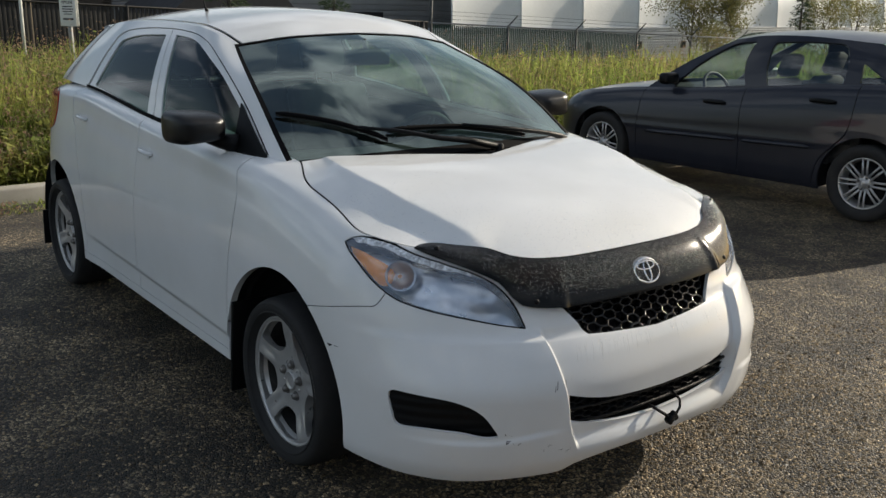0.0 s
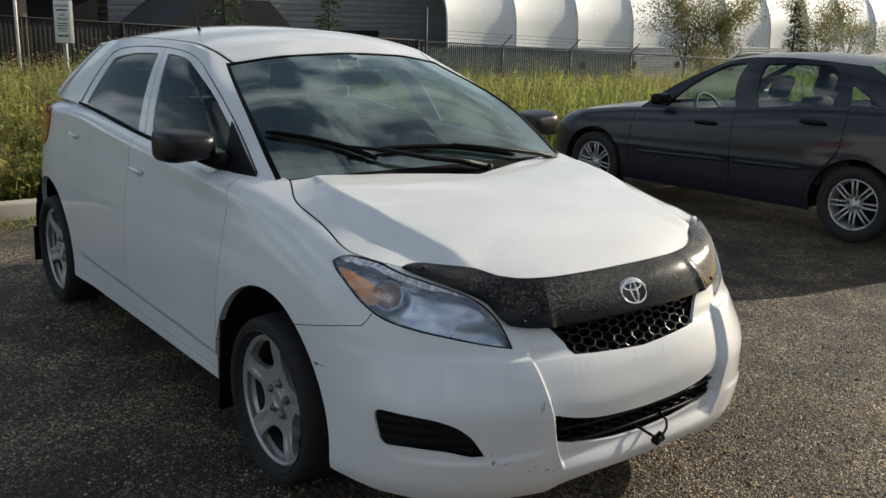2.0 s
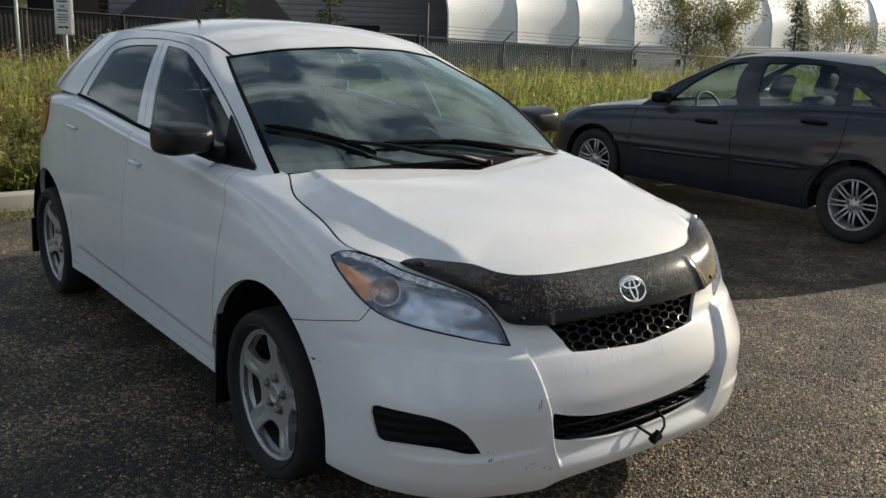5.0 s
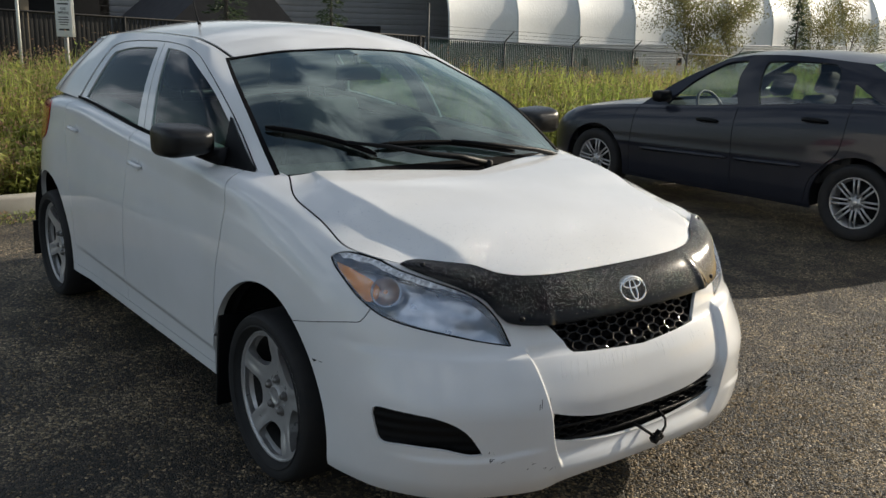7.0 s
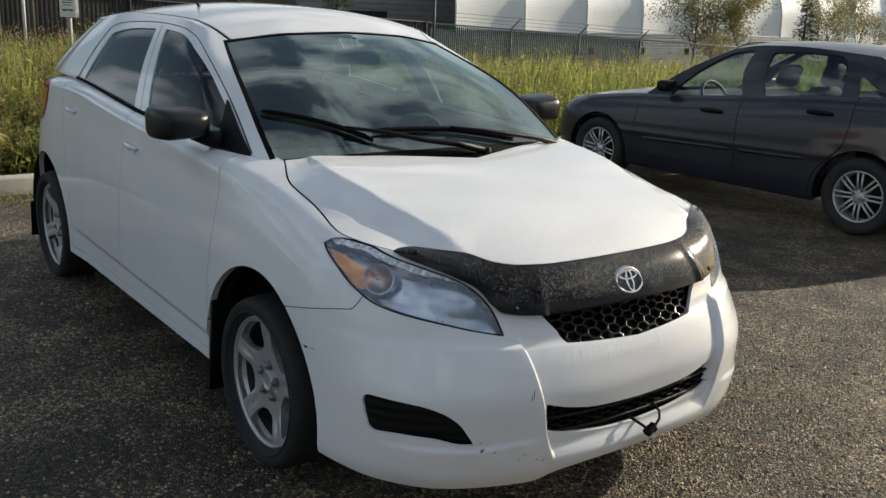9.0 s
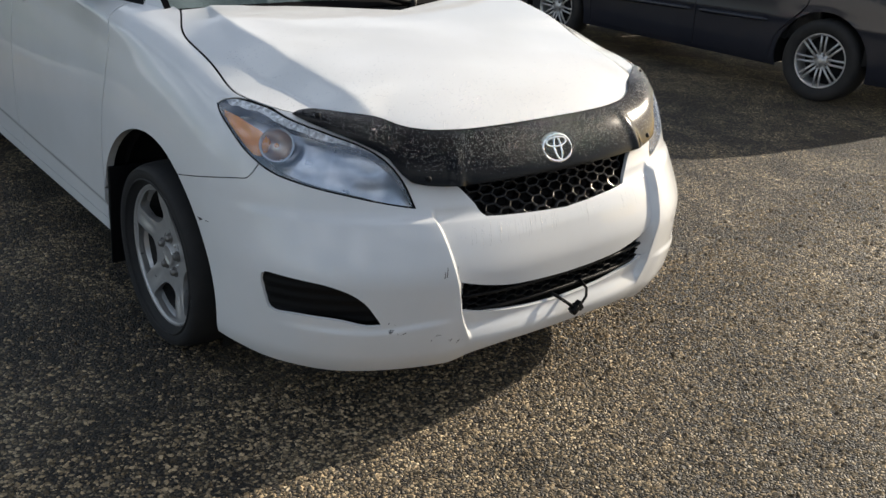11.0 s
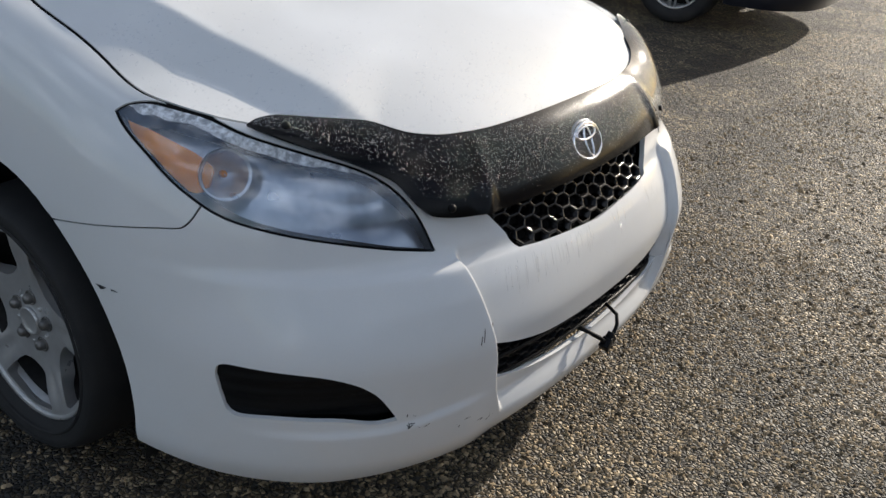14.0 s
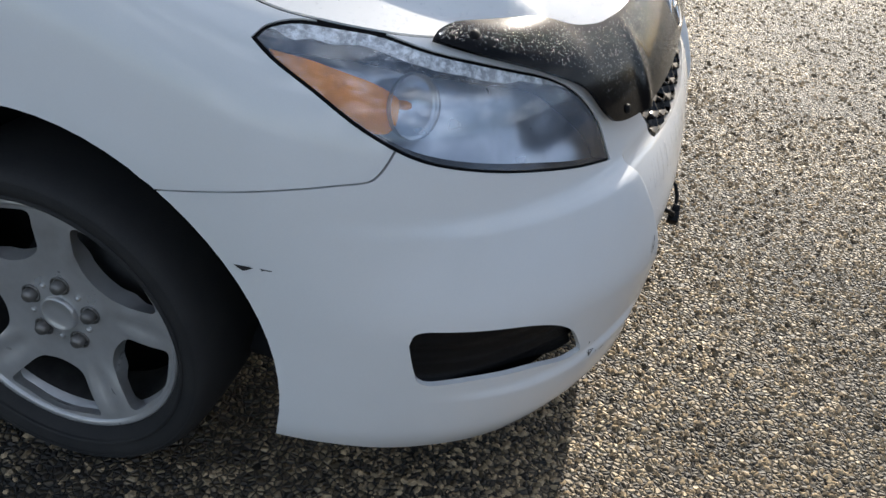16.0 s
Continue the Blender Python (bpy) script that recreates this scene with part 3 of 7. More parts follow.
net = flat_grid(sorted(set(np.round(np.concatenate([np.linspace(0, 0.92, 70), np.linspace(0.92, body.a1 / 100, 90), np.linspace(body.a1 / 100, body.a1 / 100 + 0.9, 26)]), 5))),
                np.concatenate([np.linspace(0.15, 0.30, 10), np.linspace(0.305, 0.372, 12), np.linspace(0.385, 0.50, 10), np.linspace(0.51, 0.66, 24), np.linspace(0.668, 0.935, 31)]))
for outline in (LAMP, FOG, INTAKE, GRILLE, ARCH_FRONT, ARCH_REAR, *GAPS):
    cut(net, outline)
for line in (BOTTOM, CREASE_OUT, *CREASE_STEPS, BREAK, BREAK_LOW, TOP):
    cut(net, line, closed=False)


def under(line, x):
    for (x0, y0), (x1, y1) in zip(line, line[1:]):
        if x0 <= x <= x1:
            return y0 + (y1 - y0) * (x - x0) / (x1 - x0)
    return line[-1][1]


def beyond(line, x, z):
    """Whether a place lies behind an upright line of the flank."""
    return x > np.interp(z, [p[1] for p in line], [p[0] for p in line])


def region(x, z):
    if z < under(BOTTOM, x) or z > under(TOP, x):
        return None
    if inside(ARCH_FRONT, x, z) or inside(ARCH_REAR, x, z):
        return None
    if x < 0.95:
        if inside(LAMP, x, z):
            return "lamp"
        if inside(FOG, x, z) or inside(INTAKE, x, z) or inside(GRILLE, x, z):
            return None
    for g in GAPS:
        if inside(g, x, z):
            return None
    if beyond(DOOR_FRONT, x, z):
        if z < ROCKER[0][1] and x < 3.4:
            return "skirt"
        if not beyond(DOOR_MID, x, z):
            return "front_door"
        if not beyond(DOOR_REAR, x, z):
            return "rear_door"
        return "quarter"
    if x < SEAM[-1][0] and z < 0.80 or x < 0.62:
        return "bumper"
    seam_z = np.interp(x, [p[0] for p in SEAM[::-1]], [p[1] for p in SEAM[::-1]])
    return "wing" if z > seam_z or x > 0.93 else "bumper"


panels = split(net, region)
bm, normals = sheet(panels["bumper"], shell, rim=lambda k: 0.055 if k[0] > 0.272 and k[0] < 0.30 and 0.36 < k[1] < 0.47 else 0.010 if 0.42 < k[0] < 0.66 and 0.34 < k[1] < 0.5 else 0.012 if k[0] < 0.36 and k[1] > 0.30 else 0.02 if k[1] > 0.64 else 0.04, mirror_too=True, keep_open=lambda a, b: a[0] < 0.0005 and b[0] < 0.0005)
bumper = part("front_bumper", bm, white_paint, car, "glossy white moulded bumper with scuffs", normals=normals)
for s in (1, -1):
    flanked("wing", panels["wing"], shell, white_paint, car, s, rim=0.025)
    front_door = flanked("front_door", panels["front_door"], shell, white_paint, car, s, rim=0.02)
    rear_door = flanked("rear_door", panels["rear_door"], shell, white_paint, car, s, rim=0.02)
    flanked("rear_quarter", panels["quarter"], shell, white_paint, car, s, rim=0.025)
    flanked("side_skirt", panels["skirt"], shell, white_paint, car, s, rim=0.03)

# black sheet behind the gaps and openings, painting the shade inside
net = flat_grid(np.linspace(0, body.a1 / 100 + 0.9, 90), np.linspace(0.2, 0.905, 20))
for outline in (ARCH_FRONT, ARCH_REAR):
    cut(net, outline)
hidden = split(net, lambda x, z: None if inside(ARCH_FRONT, x, z) or inside(ARCH_REAR, x, z) or z > under(TOP, x) - 0.01 else "in")["in"]
bm, normals = sheet(hidden, shell, rim=0, offset=-0.075, mirror_too=True)
part("inner_shade_sheet", bm, dark_void, car, "black sheet painting the shade behind the panels", normals=normals)
bm = bmesh.new()
box(bm, (-3.2, -0.72, 0.22), (0.70, 0.72, 0.28), 0.02)
part("underbody", bm, dark_void, car)
for x in (0.0, -2.6):
    for s in (1, -1):
        bm = bmesh.new()
        prof = [(0.03, 0.36 * s), (0.435, 0.40 * s), (0.435, 0.86 * s)] if s > 0 else [(0.03, -0.36), (0.435, -0.40), (0.435, -0.86)]
        lathe(bm, prof, steps=40, centre=(x, 0, 0.30))
        for v in list(bm.verts):
            if v.co.z < 0.11:
                bm.verts.remove(v)
        part("wheel_housing", bm, dark_void, car)

# bonnet
net = flat_grid(np.linspace(0, 1.30, 100), np.concatenate([np.linspace(0, 0.6, 12), np.linspace(0.62, 1, 40)]))
bonnet_faces = split(net, lambda x, r: "hood")["hood"]
inset = [[(x, min(r, 1 - 0.006 / 0.7)) for x, r in f] for f in bonnet_faces]
bm, normals = sheet(inset, hood_surface, rim=0.02, mirror_too=True, keep_open=lambda a, b: a[1] < 1e-4 and b[1] < 1e-4 or a[0] < 1e-4 and b[0] < 1e-4)
hood = part("hood", bm, white_paint, car, "white bonnet beaded with water towards its front", normals=normals)

for s in (1, -1):
    # black ribbon just below the bonnet gap paints the shade inside it
    flanked("bonnet_gap_shade", split(flat_grid(np.linspace(0.60, 1.30, 60), np.linspace(0.975, 1.004, 4)), lambda x, r: "b")["b"], hood_surface, weather_rubber, car, s, rim=0, offset=-0.0035, label="black ribbon painting the shade in the bonnet gap")

# roof, screen, pillars and side windows
net = flat_grid(np.linspace(0, 1, 48), np.linspace(0.062, 1, 24))
roof_faces = split(net, lambda u, t: "roof")["roof"]
bm, normals = sheet(roof_faces, roof_surface, rim=0.012, mirror_too=True, keep_open=lambda a, b: a[1] > 0.999 and b[1] > 0.999)
part("roof", bm, white_paint, car, "white roof panel", normals=normals)
rail_faces = split(flat_grid(np.linspace(0, 1, 48), np.linspace(0, 0.034, 3)), lambda u, t: "r")["r"]
for s in (1, -1):
    flanked("roof_rail", rail_faces, roof_surface, white_paint, car, s, rim=0.012)
ditch_faces = split(flat_grid(np.linspace(0, 1, 48), np.linspace(0.03, 0.066, 4)), lambda u, t: "r")["r"]
for s in (1, -1):
    flanked("roof_gutter", ditch_faces, roof_surface, weather_rubber, car, s, rim=0.0, offset=-0.006, label="black roof ditch moulding")

PANE_FRONT = rounded([(0.367, 0.03, 0.02), (0.346, 0.875, 0.06), (0.27, 0.868, 0.4), (0.205, 0.822, 0.45), (0.10, 0.625, 0.45), (0.062, 0.33, 0.2), (0.075, 0.03, 0.02)])
PANE_REAR = rounded([(0.425, 0.03, 0.02), (0.392, 0.862, 0.05), (0.52, 0.825, 0.4), (0.627, 0.725, 0.18), (0.705, 0.05, 0.04)])
FRAME = dense([(0.740, 0.02), (0.70, 0.45), (0.648, 0.80), (0.60, 0.865), (0.50, 0.91), (0.367, 0.935), (0.27, 0.925), (0.16, 0.875), (0.10, 0.735), (0.062, 0.55), (0.042, 0.36), (0.036, 0.2), (0.034, 0.02)], 4)
net = flat_grid(np.linspace(0, 1, 80), np.linspace(0, 1, 36))
seal = strip(FRAME, 0.003)
middle = strip(dense([(0.3975, 0.0), (0.383, 0.45), (0.368, 0.93)], 4), 0.0012)
for outline in (PANE_FRONT, PANE_REAR, seal, middle):
    cut(net, outline)
BAR = strip([(0.0, 0.018), (0.76, 0.018)], 0.019)
cut(net, BAR)


def house(u, w):
    if inside(PANE_FRONT, u, w):
        return "front"
    if inside(PANE_REAR, u, w):
        return "rear"
    if inside(seal, u, w) or inside(middle, u, w):
        return "seal"
    if w < 0.037 and 0.04 < u < 0.745:
        return "bar"
    if inside(FRAME, u, w):
        return "frame_front" if u < 0.398 - 0.03 * w else "frame_rear"
    return "side"


glasshouse = split(net, house)
for s in (1, -1):
    flanked("side_frame", glasshouse["side"], cabin, white_paint, car, s, rim=0.015)
    flanked("window_frame", glasshouse["frame_front"], cabin, white_paint, car, s, rim=0.015, offset=-0.004)
    flanked("window_frame", glasshouse["frame_rear"], cabin, white_paint, car, s, rim=0.015, offset=-0.004)
    flanked("window_seal", glasshouse["seal"], cabin, weather_rubber, car, s, rim=0, offset=-0.010)
    flanked("belt_moulding", glasshouse["bar"], cabin, weather_rubber, car, s, rim=0.012, offset=0.004, label="black rubber belt moulding")
    for k in ("front", "rear"):
        flanked(k + "_side_window", glasshouse[k], cabin, car_glass, car, s, rim=0, offset=-0.010, label="dark tinted side glass")
net = flat_grid(np.linspace(0.0, 1, 24), np.linspace(0, 1, 30))
EDGE = [(0.030, 0.055), (0.026, 0.982), (1.01, 0.986), (1.01, 0.035)]
cut(net, EDGE)
screen = split(net, lambda t, w: "glass" if inside(EDGE, t, w) else "band")
bm, normals = sheet(screen["glass"], screen_surface, rim=0, offset=-0.003, mirror_too=True)
windscreen = part("windscreen", bm, screen_glass, car, "curved windscreen mirroring broken clouds", normals=normals)
bm, normals = sheet(screen["band"], screen_surface, rim=0.006, mirror_too=True)
part("windscreen_seal", bm, weather_rubber, car, "black glass surround", normals=normals)

# tail, closed
def tail_point(t, w):
    t, w = np.broadcast_arrays(np.asarray(t, float), np.asarray(w, float))
    e = cabin.rear(w) - np.stack([0 * w, cabin.bulge * 4 * w * (1 - w), 0 * w], -1)
    return np.stack([e[..., 0] - (0.03 + 0.06 * (1 - w)) * (1 - (1 - t) ** 2), e[..., 1] * (1 - t), e[..., 2]], -1)


bm, normals = sheet(split(flat_grid(np.linspace(0, 1, 12), np.linspace(0, 1, 10)), lambda t, w: "t")["t"], Between(tail_point, turn=-1), rim=0.01, mirror_too=True)
part("tailgate", bm, white_paint, car, normals=normals)


def tail_shelf(t, k):
    """From the foot of the tailgate to the rounded tail below it."""
    t, k = np.broadcast_arrays(np.asarray(t, float), np.asarray(k, float))
    low = body.point(body.a1 + 90 * t, np.full_like(t, float(HOOD_EDGE(130))))
    return tail_point(t, np.zeros_like(t)) * (1 - k[..., None]) + low * k[..., None]


bm, normals = sheet(split(flat_grid(np.linspace(0, 1, 16), np.linspace(0, 1, 6)), lambda t, k: "t")["t"], Between(tail_shelf, turn=-1), rim=0.0, mirror_too=True)
part("tail_panel", bm, white_paint, car, normals=[(0, 0, 0)] * len(normals))
bm = bmesh.new()
vs = []
for t in np.linspace(-1, 1, 21):
    p = roof_point(0.985, 1 - abs(t))
    y = p[1] if t < 0 else -p[1]
    vs.append([bm.verts.new((p[0] + dx, y, p[2] + dz)) for dx, dz in ((0.02, 0.004), (-0.04, 0.008), (-0.085, 0.003), (-0.10, -0.012), (-0.095, -0.042), (-0.02, -0.06))])
for a, b in zip(vs, vs[1:]):
    for k in range(5):
        bm.faces.new((a[k], a[k + 1], b[k + 1], b[k]))
part("roof_spoiler", bm, white_paint, car)

# headlamps
def inset(poly, d):
    """A closed outline drawn inwards by d."""
    out, n = [], len(poly)
    turn = sum((poly[(i + 1) % n][0] - poly[i][0]) * (poly[(i + 1) % n][1] + poly[i][1]) for i in range(n))
    for i, (x, y) in enumerate(poly):
        (x0, y0), (x1, y1) = poly[i - 1], poly[(i + 1) % n]
        l = math.hypot(x1 - x0, y1 - y0) or 1
        s = d if turn > 0 else -d
        out.append((x + (y1 - y0) / l * s, y - (x1 - x0) / l * s))
    return out


LENS = inset(LAMP, 0.0042)
AMBER = hundredths(dense([(79.6, 0.863), (76.2, 0.858), (72.5, 0.846), (69.0, 0.832), (66.9, 0.812), (67.0, 0.788), (68.2, 0.770), (70.4, 0.772), (73.6, 0.800), (77, 0.832), (79.6, 0.863)], 4)[:-1])
amber_plastic = material("amber_reflector", (1.0, 0.33, 0.0), 0.55, coat=0.0, vary=0.2, size=60, fine=500, bump=0.0008)
lamp_silver = material("lamp_bowl_silver", (0.66, 0.71, 0.79), 0.30, metal=0.95, vary=0.05, size=25, other=(0.54, 0.59, 0.67))
net = flat_grid(np.linspace(0.37, 0.83, 44), np.linspace(0.645, 0.895, 30))
for outline in (LAMP, LENS):
    cut(net, outline)
lamp_faces = split(net, lambda x, z: "lens" if inside(LENS, x, z) else "seal" if inside(LAMP, x, z) else None)
net = flat_grid(np.linspace(0.65, 0.81, 22), np.linspace(0.755, 0.88, 18))
cut(net, AMBER)
amber_faces = split(net, lambda x, z: "amber" if inside(AMBER, x, z) else None)["amber"]


def sink(x, z):
    """How deep the lamp's bowl lies behind its lens: hollows round the two lights."""
    a = np.asarray(x) * 100
    d = -0.030 - 0.03 * smooth((np.asarray(z) - 0.66) / 0.1)
    for ca, cz, r, deep in ((65.3, 0.806, 0.05, 0.030), (46.5, 0.728, 0.06, 0.012)):
        q = ((a - ca) * 0.0135) ** 2 + (np.asarray(z) - cz) ** 2
        d = d - deep * np.exp(-q / r ** 2 * 1.6)
    return d


def bowl_point(x, z):
    x, z = np.broadcast_arrays(np.asarray(x, float), np.asarray(z, float))
    return body.point(x * 100, z) + sink(x, z)[..., None] * body.normal(x * 100, z)


bowl = Between(bowl_point, step=0.003)
for s in (1, -1):
    lamp = flanked("headlamp", lamp_faces["lens"], bowl, lamp_silver, car, s, rim=0, label="headlamp with a hazy clear lens and an amber corner")
    lens = flanked("lens", lamp_faces["lens"], shell, lens_glass, lamp, s, rim=0.0, label="hazy clear plastic lens, wet on top")
    lens.visible_shadow = False
    flanked("lamp_seal", lamp_faces["seal"], shell, weather_rubber, lamp, s, rim=0.07, offset=-0.003, label="black seal")
    flanked("amber_reflector", amber_faces, shell, amber_plastic, lamp, s, rim=0.015, offset=-0.016, label="amber side reflector")
    for ca, cz, r, name in ((65.3, 0.806, 0.043, "indicator_lamp"),):
        p = body.point(ca, cz) - body.normal(ca, cz) * 0.020
        axis = Vector(body.normal(ca, cz)) * 0.55 + Vector((0.45, -0.05, 0.02))
        bm = bmesh.new()
        lathe(bm, [(r * 1.06, 0.004), (r * 1.08, -0.004), (r, 0.0), (r * 0.93, -0.009), (r * 0.75, -0.021), (r * 0.45, -0.031), (r * 0.2, -0.034)], axis="Z", steps=40, cap=True)
        q = axis.normalized().to_track_quat("Z", "Y").to_matrix().to_4x4()
        q.translation = p
        bm.transform(Matrix.Diagonal((1, s, 1, 1)) @ q)
        part(name, bm, lamp_silver, lamp, "round chromed lamp bowl")
        bm = bmesh.new()
        lathe(bm, [(0.001, -0.008), (r * 0.10, -0.010), (r * 0.15, -0.018), (r * 0.15, -0.032)], axis="Z", steps=20)
        bm.transform(Matrix.Diagonal((1, s, 1, 1)) @ q)
        part("bulb", bm, amber_plastic, lamp)

# stone guard along the bonnet's front edge
GUARD_TOP = spline((0, 0.832), (24, 0.832), (35, 0.836), (41, 0.845), (49.5, 0.869), (57, 0.876), (61, 0.878), (63.4, 0.874), (64.2, 0.868))
GUARD_LOW = spline((0, 0.702), (13, 0.704), (28.5, 0.703), (30.7, 0.704), (39.3, 0.719), (41.3, 0.737), (45, 0.783), (50, 0.811), (56, 0.836), (62.5, 0.861), (64.2, 0.867))


def guard_point(x, t):
    a = np.asarray(x, float) * 100
    z = GUARD_LOW(a) + (GUARD_TOP(a) - GUARD_LOW(a)) * t
    fold = np.exp(-((a - 30.2) / 1.6) ** 2) * (1 - np.asarray(t, float)) * 0.010
    t = np.asarray(t, float)
    bulge = 0.020 - 0.014 * t + 0.005 * np.sin(np.pi * t)
    return body.point(a, z) + (bulge * smooth((66 - a) / 14) + 0.012 * smooth((a - 52) / 14) + fold)[..., None] * body.normal(a, z)


wet_acrylic = material("wet_smoked_acrylic", (0.005, 0.0042, 0.004), 0.13, vary=0.2, size=9, fine=900, ior=1.42, rough_vary=0.06, bump=0.00004, coat=0.10)
wet_acrylic.node_tree.nodes["Principled BSDF"].inputs["Specular IOR Level"].default_value = 0.2
wet_acrylic.node_tree.nodes["Principled BSDF"].inputs["Coat Roughness"].default_value = 0.19
net = flat_grid(np.linspace(0, 0.642, 90), np.linspace(0, 1, 18))
bm, normals = sheet(split(net, lambda x, t: "g")["g"], Between(guard_point, step=0.003), rim=0.006, mirror_too=True, keep_open=lambda a, b: a[0] < 1e-4 and b[0] < 1e-4)
guard = part("hood_guard", bm, wet_acrylic, car, "smoked black acrylic bonnet guard covered in water drops", normals=normals)
for s in (1, -1):
    for a, t in ((59.5, 0.55), (36.5, 0.12)):
        p, nn = guard_point(np.array(a / 100), np.array(t)), body.normal(a, float(GUARD_LOW(a)))
        bm = bmesh.new()
        lathe(bm, [(0.008, 0.0), (0.0075, 0.003), (0.004, 0.0048)], axis="Z", steps=16, cap=True)
        q = Vector(nn).to_track_quat("Z", "Y").to_matrix().to_4x4()
        q.translation = p
        bm.transform(Matrix.Diagonal((1, s, 1, 1)) @ q)
        part("screw", bm, black_plastic, guard)

# badge: three plain chromed ovals
bm = bmesh.new()
def oval(rx, ry, cx, cy, wide, deep=0.006):
    pts = [(cx + rx * math.cos(q), cy + ry * math.sin(q)) for q in (2 * math.pi * k / 40 for k in range(40))]
    tube(bm, [(x, y, deep * (1 - (x / 0.07) ** 2)) for x, y in pts], wide, sides=6, closed=True)
oval(0.056, 0.039, 0, 0, 0.0042)
oval(0.039, 0.0135, 0, 0.018, 0.0034)
oval(0.0135, 0.033, 0, -0.001, 0.0034)
p, nn = body.point(0.0, 0.757), Vector(body.normal(0.0, 0.757))
q = Matrix((Vector((0, 1, 0)), nn.cross(Vector((0, 1, 0))), nn)).transposed().to_4x4()
q.translation = Vector(p) + nn * 0.013
bm.transform(q)
part("badge", bm, chrome, car, "oval chrome badge")
bm = bmesh.new()
lathe(bm, [(0.066, -0.012), (0.066, 0.0), (0.062, 0.004), (0.058, 0.002)], axis="Z", steps=48, cap=True)
bm.transform(q @ Matrix.Diagonal((1, 0.74, 1, 1)))
part("badge_plate", bm, material("badge_plate", (0.25, 0.26, 0.28), 0.2, metal=0.7, vary=0.05), car, "grey backing of the badge")

# grilles
front_z, front_a = np.linspace(0.27, 0.76, 60), np.linspace(0, 60, 161)
front_net = body.raw(*np.meshgrid(front_a, front_z))


def on_front(y, z, back=0.0):
    """A place on the nose, by y and height, set back along the car."""
    k = min(max((z - front_z[0]) / (front_z[1] - front_z[0]), 0), len(front_z) - 1.001)
    i, t = int(k), k - int(k)
    x = [np.interp(abs(y), -front_net[j, :, 1], front_net[j, :, 0]) for j in (i, i + 1)]
    return Vector((float(x[0] * (1 - t) + x[1] * t) - back, y, z))


def honeycomb(name, keep, w, h, bar, back, parent, label, mat):
    bm = bmesh.new()
    done = set()
    for i in range(-14, 15):
        for j in range(-8, 9):
            cy, cz = i * w * 0.75, 0.5 * h * (i % 2) + j * h + 0.53
            pts = [(cy + w / 2 * math.cos(q), cz + h / 2 * 1.1547 * math.sin(q)) for q in (math.pi / 3 * k for k in range(6))]
            for k in range(6):
                (y0, z0), (y1, z1) = pts[k], pts[(k + 1) % 6]
                key = tuple(sorted(((round(y0, 3), round(z0, 3)), (round(y1, 3), round(z1, 3)))))
                if key in done or not (keep(y0, z0) and keep(y1, z1)):
                    continue
                done.add(key)
                f0, f1, b0, b1 = on_front(y0, z0, back), on_front(y1, z1, back), on_front(y0, z0, back + 0.02), on_front(y1, z1, back + 0.02)
                across = Vector((0, -(z1 - z0), y1 - y0)).normalized() * bar
                nose = Vector((bar * 0.55, 0, 0))
                rows = [(f0 - nose - across, f1 - nose - across), (f0 - across * 0.55, f1 - across * 0.55), (f0 + nose * 0.35, f1 + nose * 0.35),
                        (f0 + across * 0.55, f1 + across * 0.55), (f0 - nose + across, f1 - nose + across)]
                rows = [(b0 - across, b1 - across)] + rows + [(b0 + across, b1 + across)]
                vs = [(bm.verts.new(p), bm.verts.new(q)) for p, q in rows]
                for (a, b), (c, d) in zip(vs, vs[1:]):
                    bm.faces.new((a, b, d, c))
    bmesh.ops.recalc_face_normals(bm, faces=bm.faces)
    part(name, bm, mat, parent, label)


grille_black = material("gloss_black_grille", (0.004, 0.004, 0.0045), 0.14, vary=0.15)
grille_black.node_tree.nodes["Principled BSDF"].inputs["Specular IOR Level"].default_value = 0.35


# near-black sheet set into an opening, its colour standing for shade
def backing(name, outline, off):
    net = flat_grid(np.linspace(0, 0.36, 24), np.linspace(0.29, 0.73, 30))
    cut(net, outline)
    bm, normals = sheet(split(net, lambda x, z: "in" if inside(outline, x, z) else None)["in"], shell, rim=0, offset=off, mirror_too=True)
    part(name, bm, dark_void, car, "black sheet painting the shade behind the grille", normals=normals)


backing("grille_backing", GRILLE, -0.05)
backing("intake_backing", INTAKE, -0.035)
honeycomb("upper_grille", lambda y, z: 0.600 < z < 0.73 and abs(y) < 0.27 + (z - 0.61) * 0.9, 0.055, 0.0240, 0.0044, 0.024, car, "black honeycomb grille", grille_black)
honeycomb("lower_grille", lambda y, z: 0.318 < z < 0.465 and abs(y) < 0.385, 0.045, 0.0205, 0.0022, 0.034, car, "black honeycomb lower grille", black_plastic)
for z in (0.352, 0.398):
    bm = bmesh.new()
    tube(bm, [on_front(y, z + 0.05 * abs(y) ** 2, 0.034) for y in np.linspace(-0.375, 0.375, 25)], 0.006, sides=6)
    part("grille_bar", bm, black_plastic, car, "black crossbar of the lower grille")
# the sloping white ends of the lower opening
for s in (1, -1):
    bm = bmesh.new()
    rows = []
    for z in np.linspace(0.366, 0.466, 9):
        a = 28.2 + 0.9 * float(smooth((z - 0.366) / 0.05))
        p0, p1, n1 = body.point(a + 0.3, z), body.point(25.2, z), body.normal(25.2, z)
        rows.append([bm.verts.new(p * np.array((1, s, 1))) for p in (p0 - 0.002 * n1, p0 * 0.5 + p1 * 0.5 - 0.030 * n1, p1 - 0.055 * n1)])
    for r0, r1 in zip(rows, rows[1:]):
        for k in range(2):
            bm.faces.new((r0[k], r0[k + 1], r1[k + 1], r1[k]))
    part("intake_end", bm, white_paint, car, "white inner wall of the lower opening")
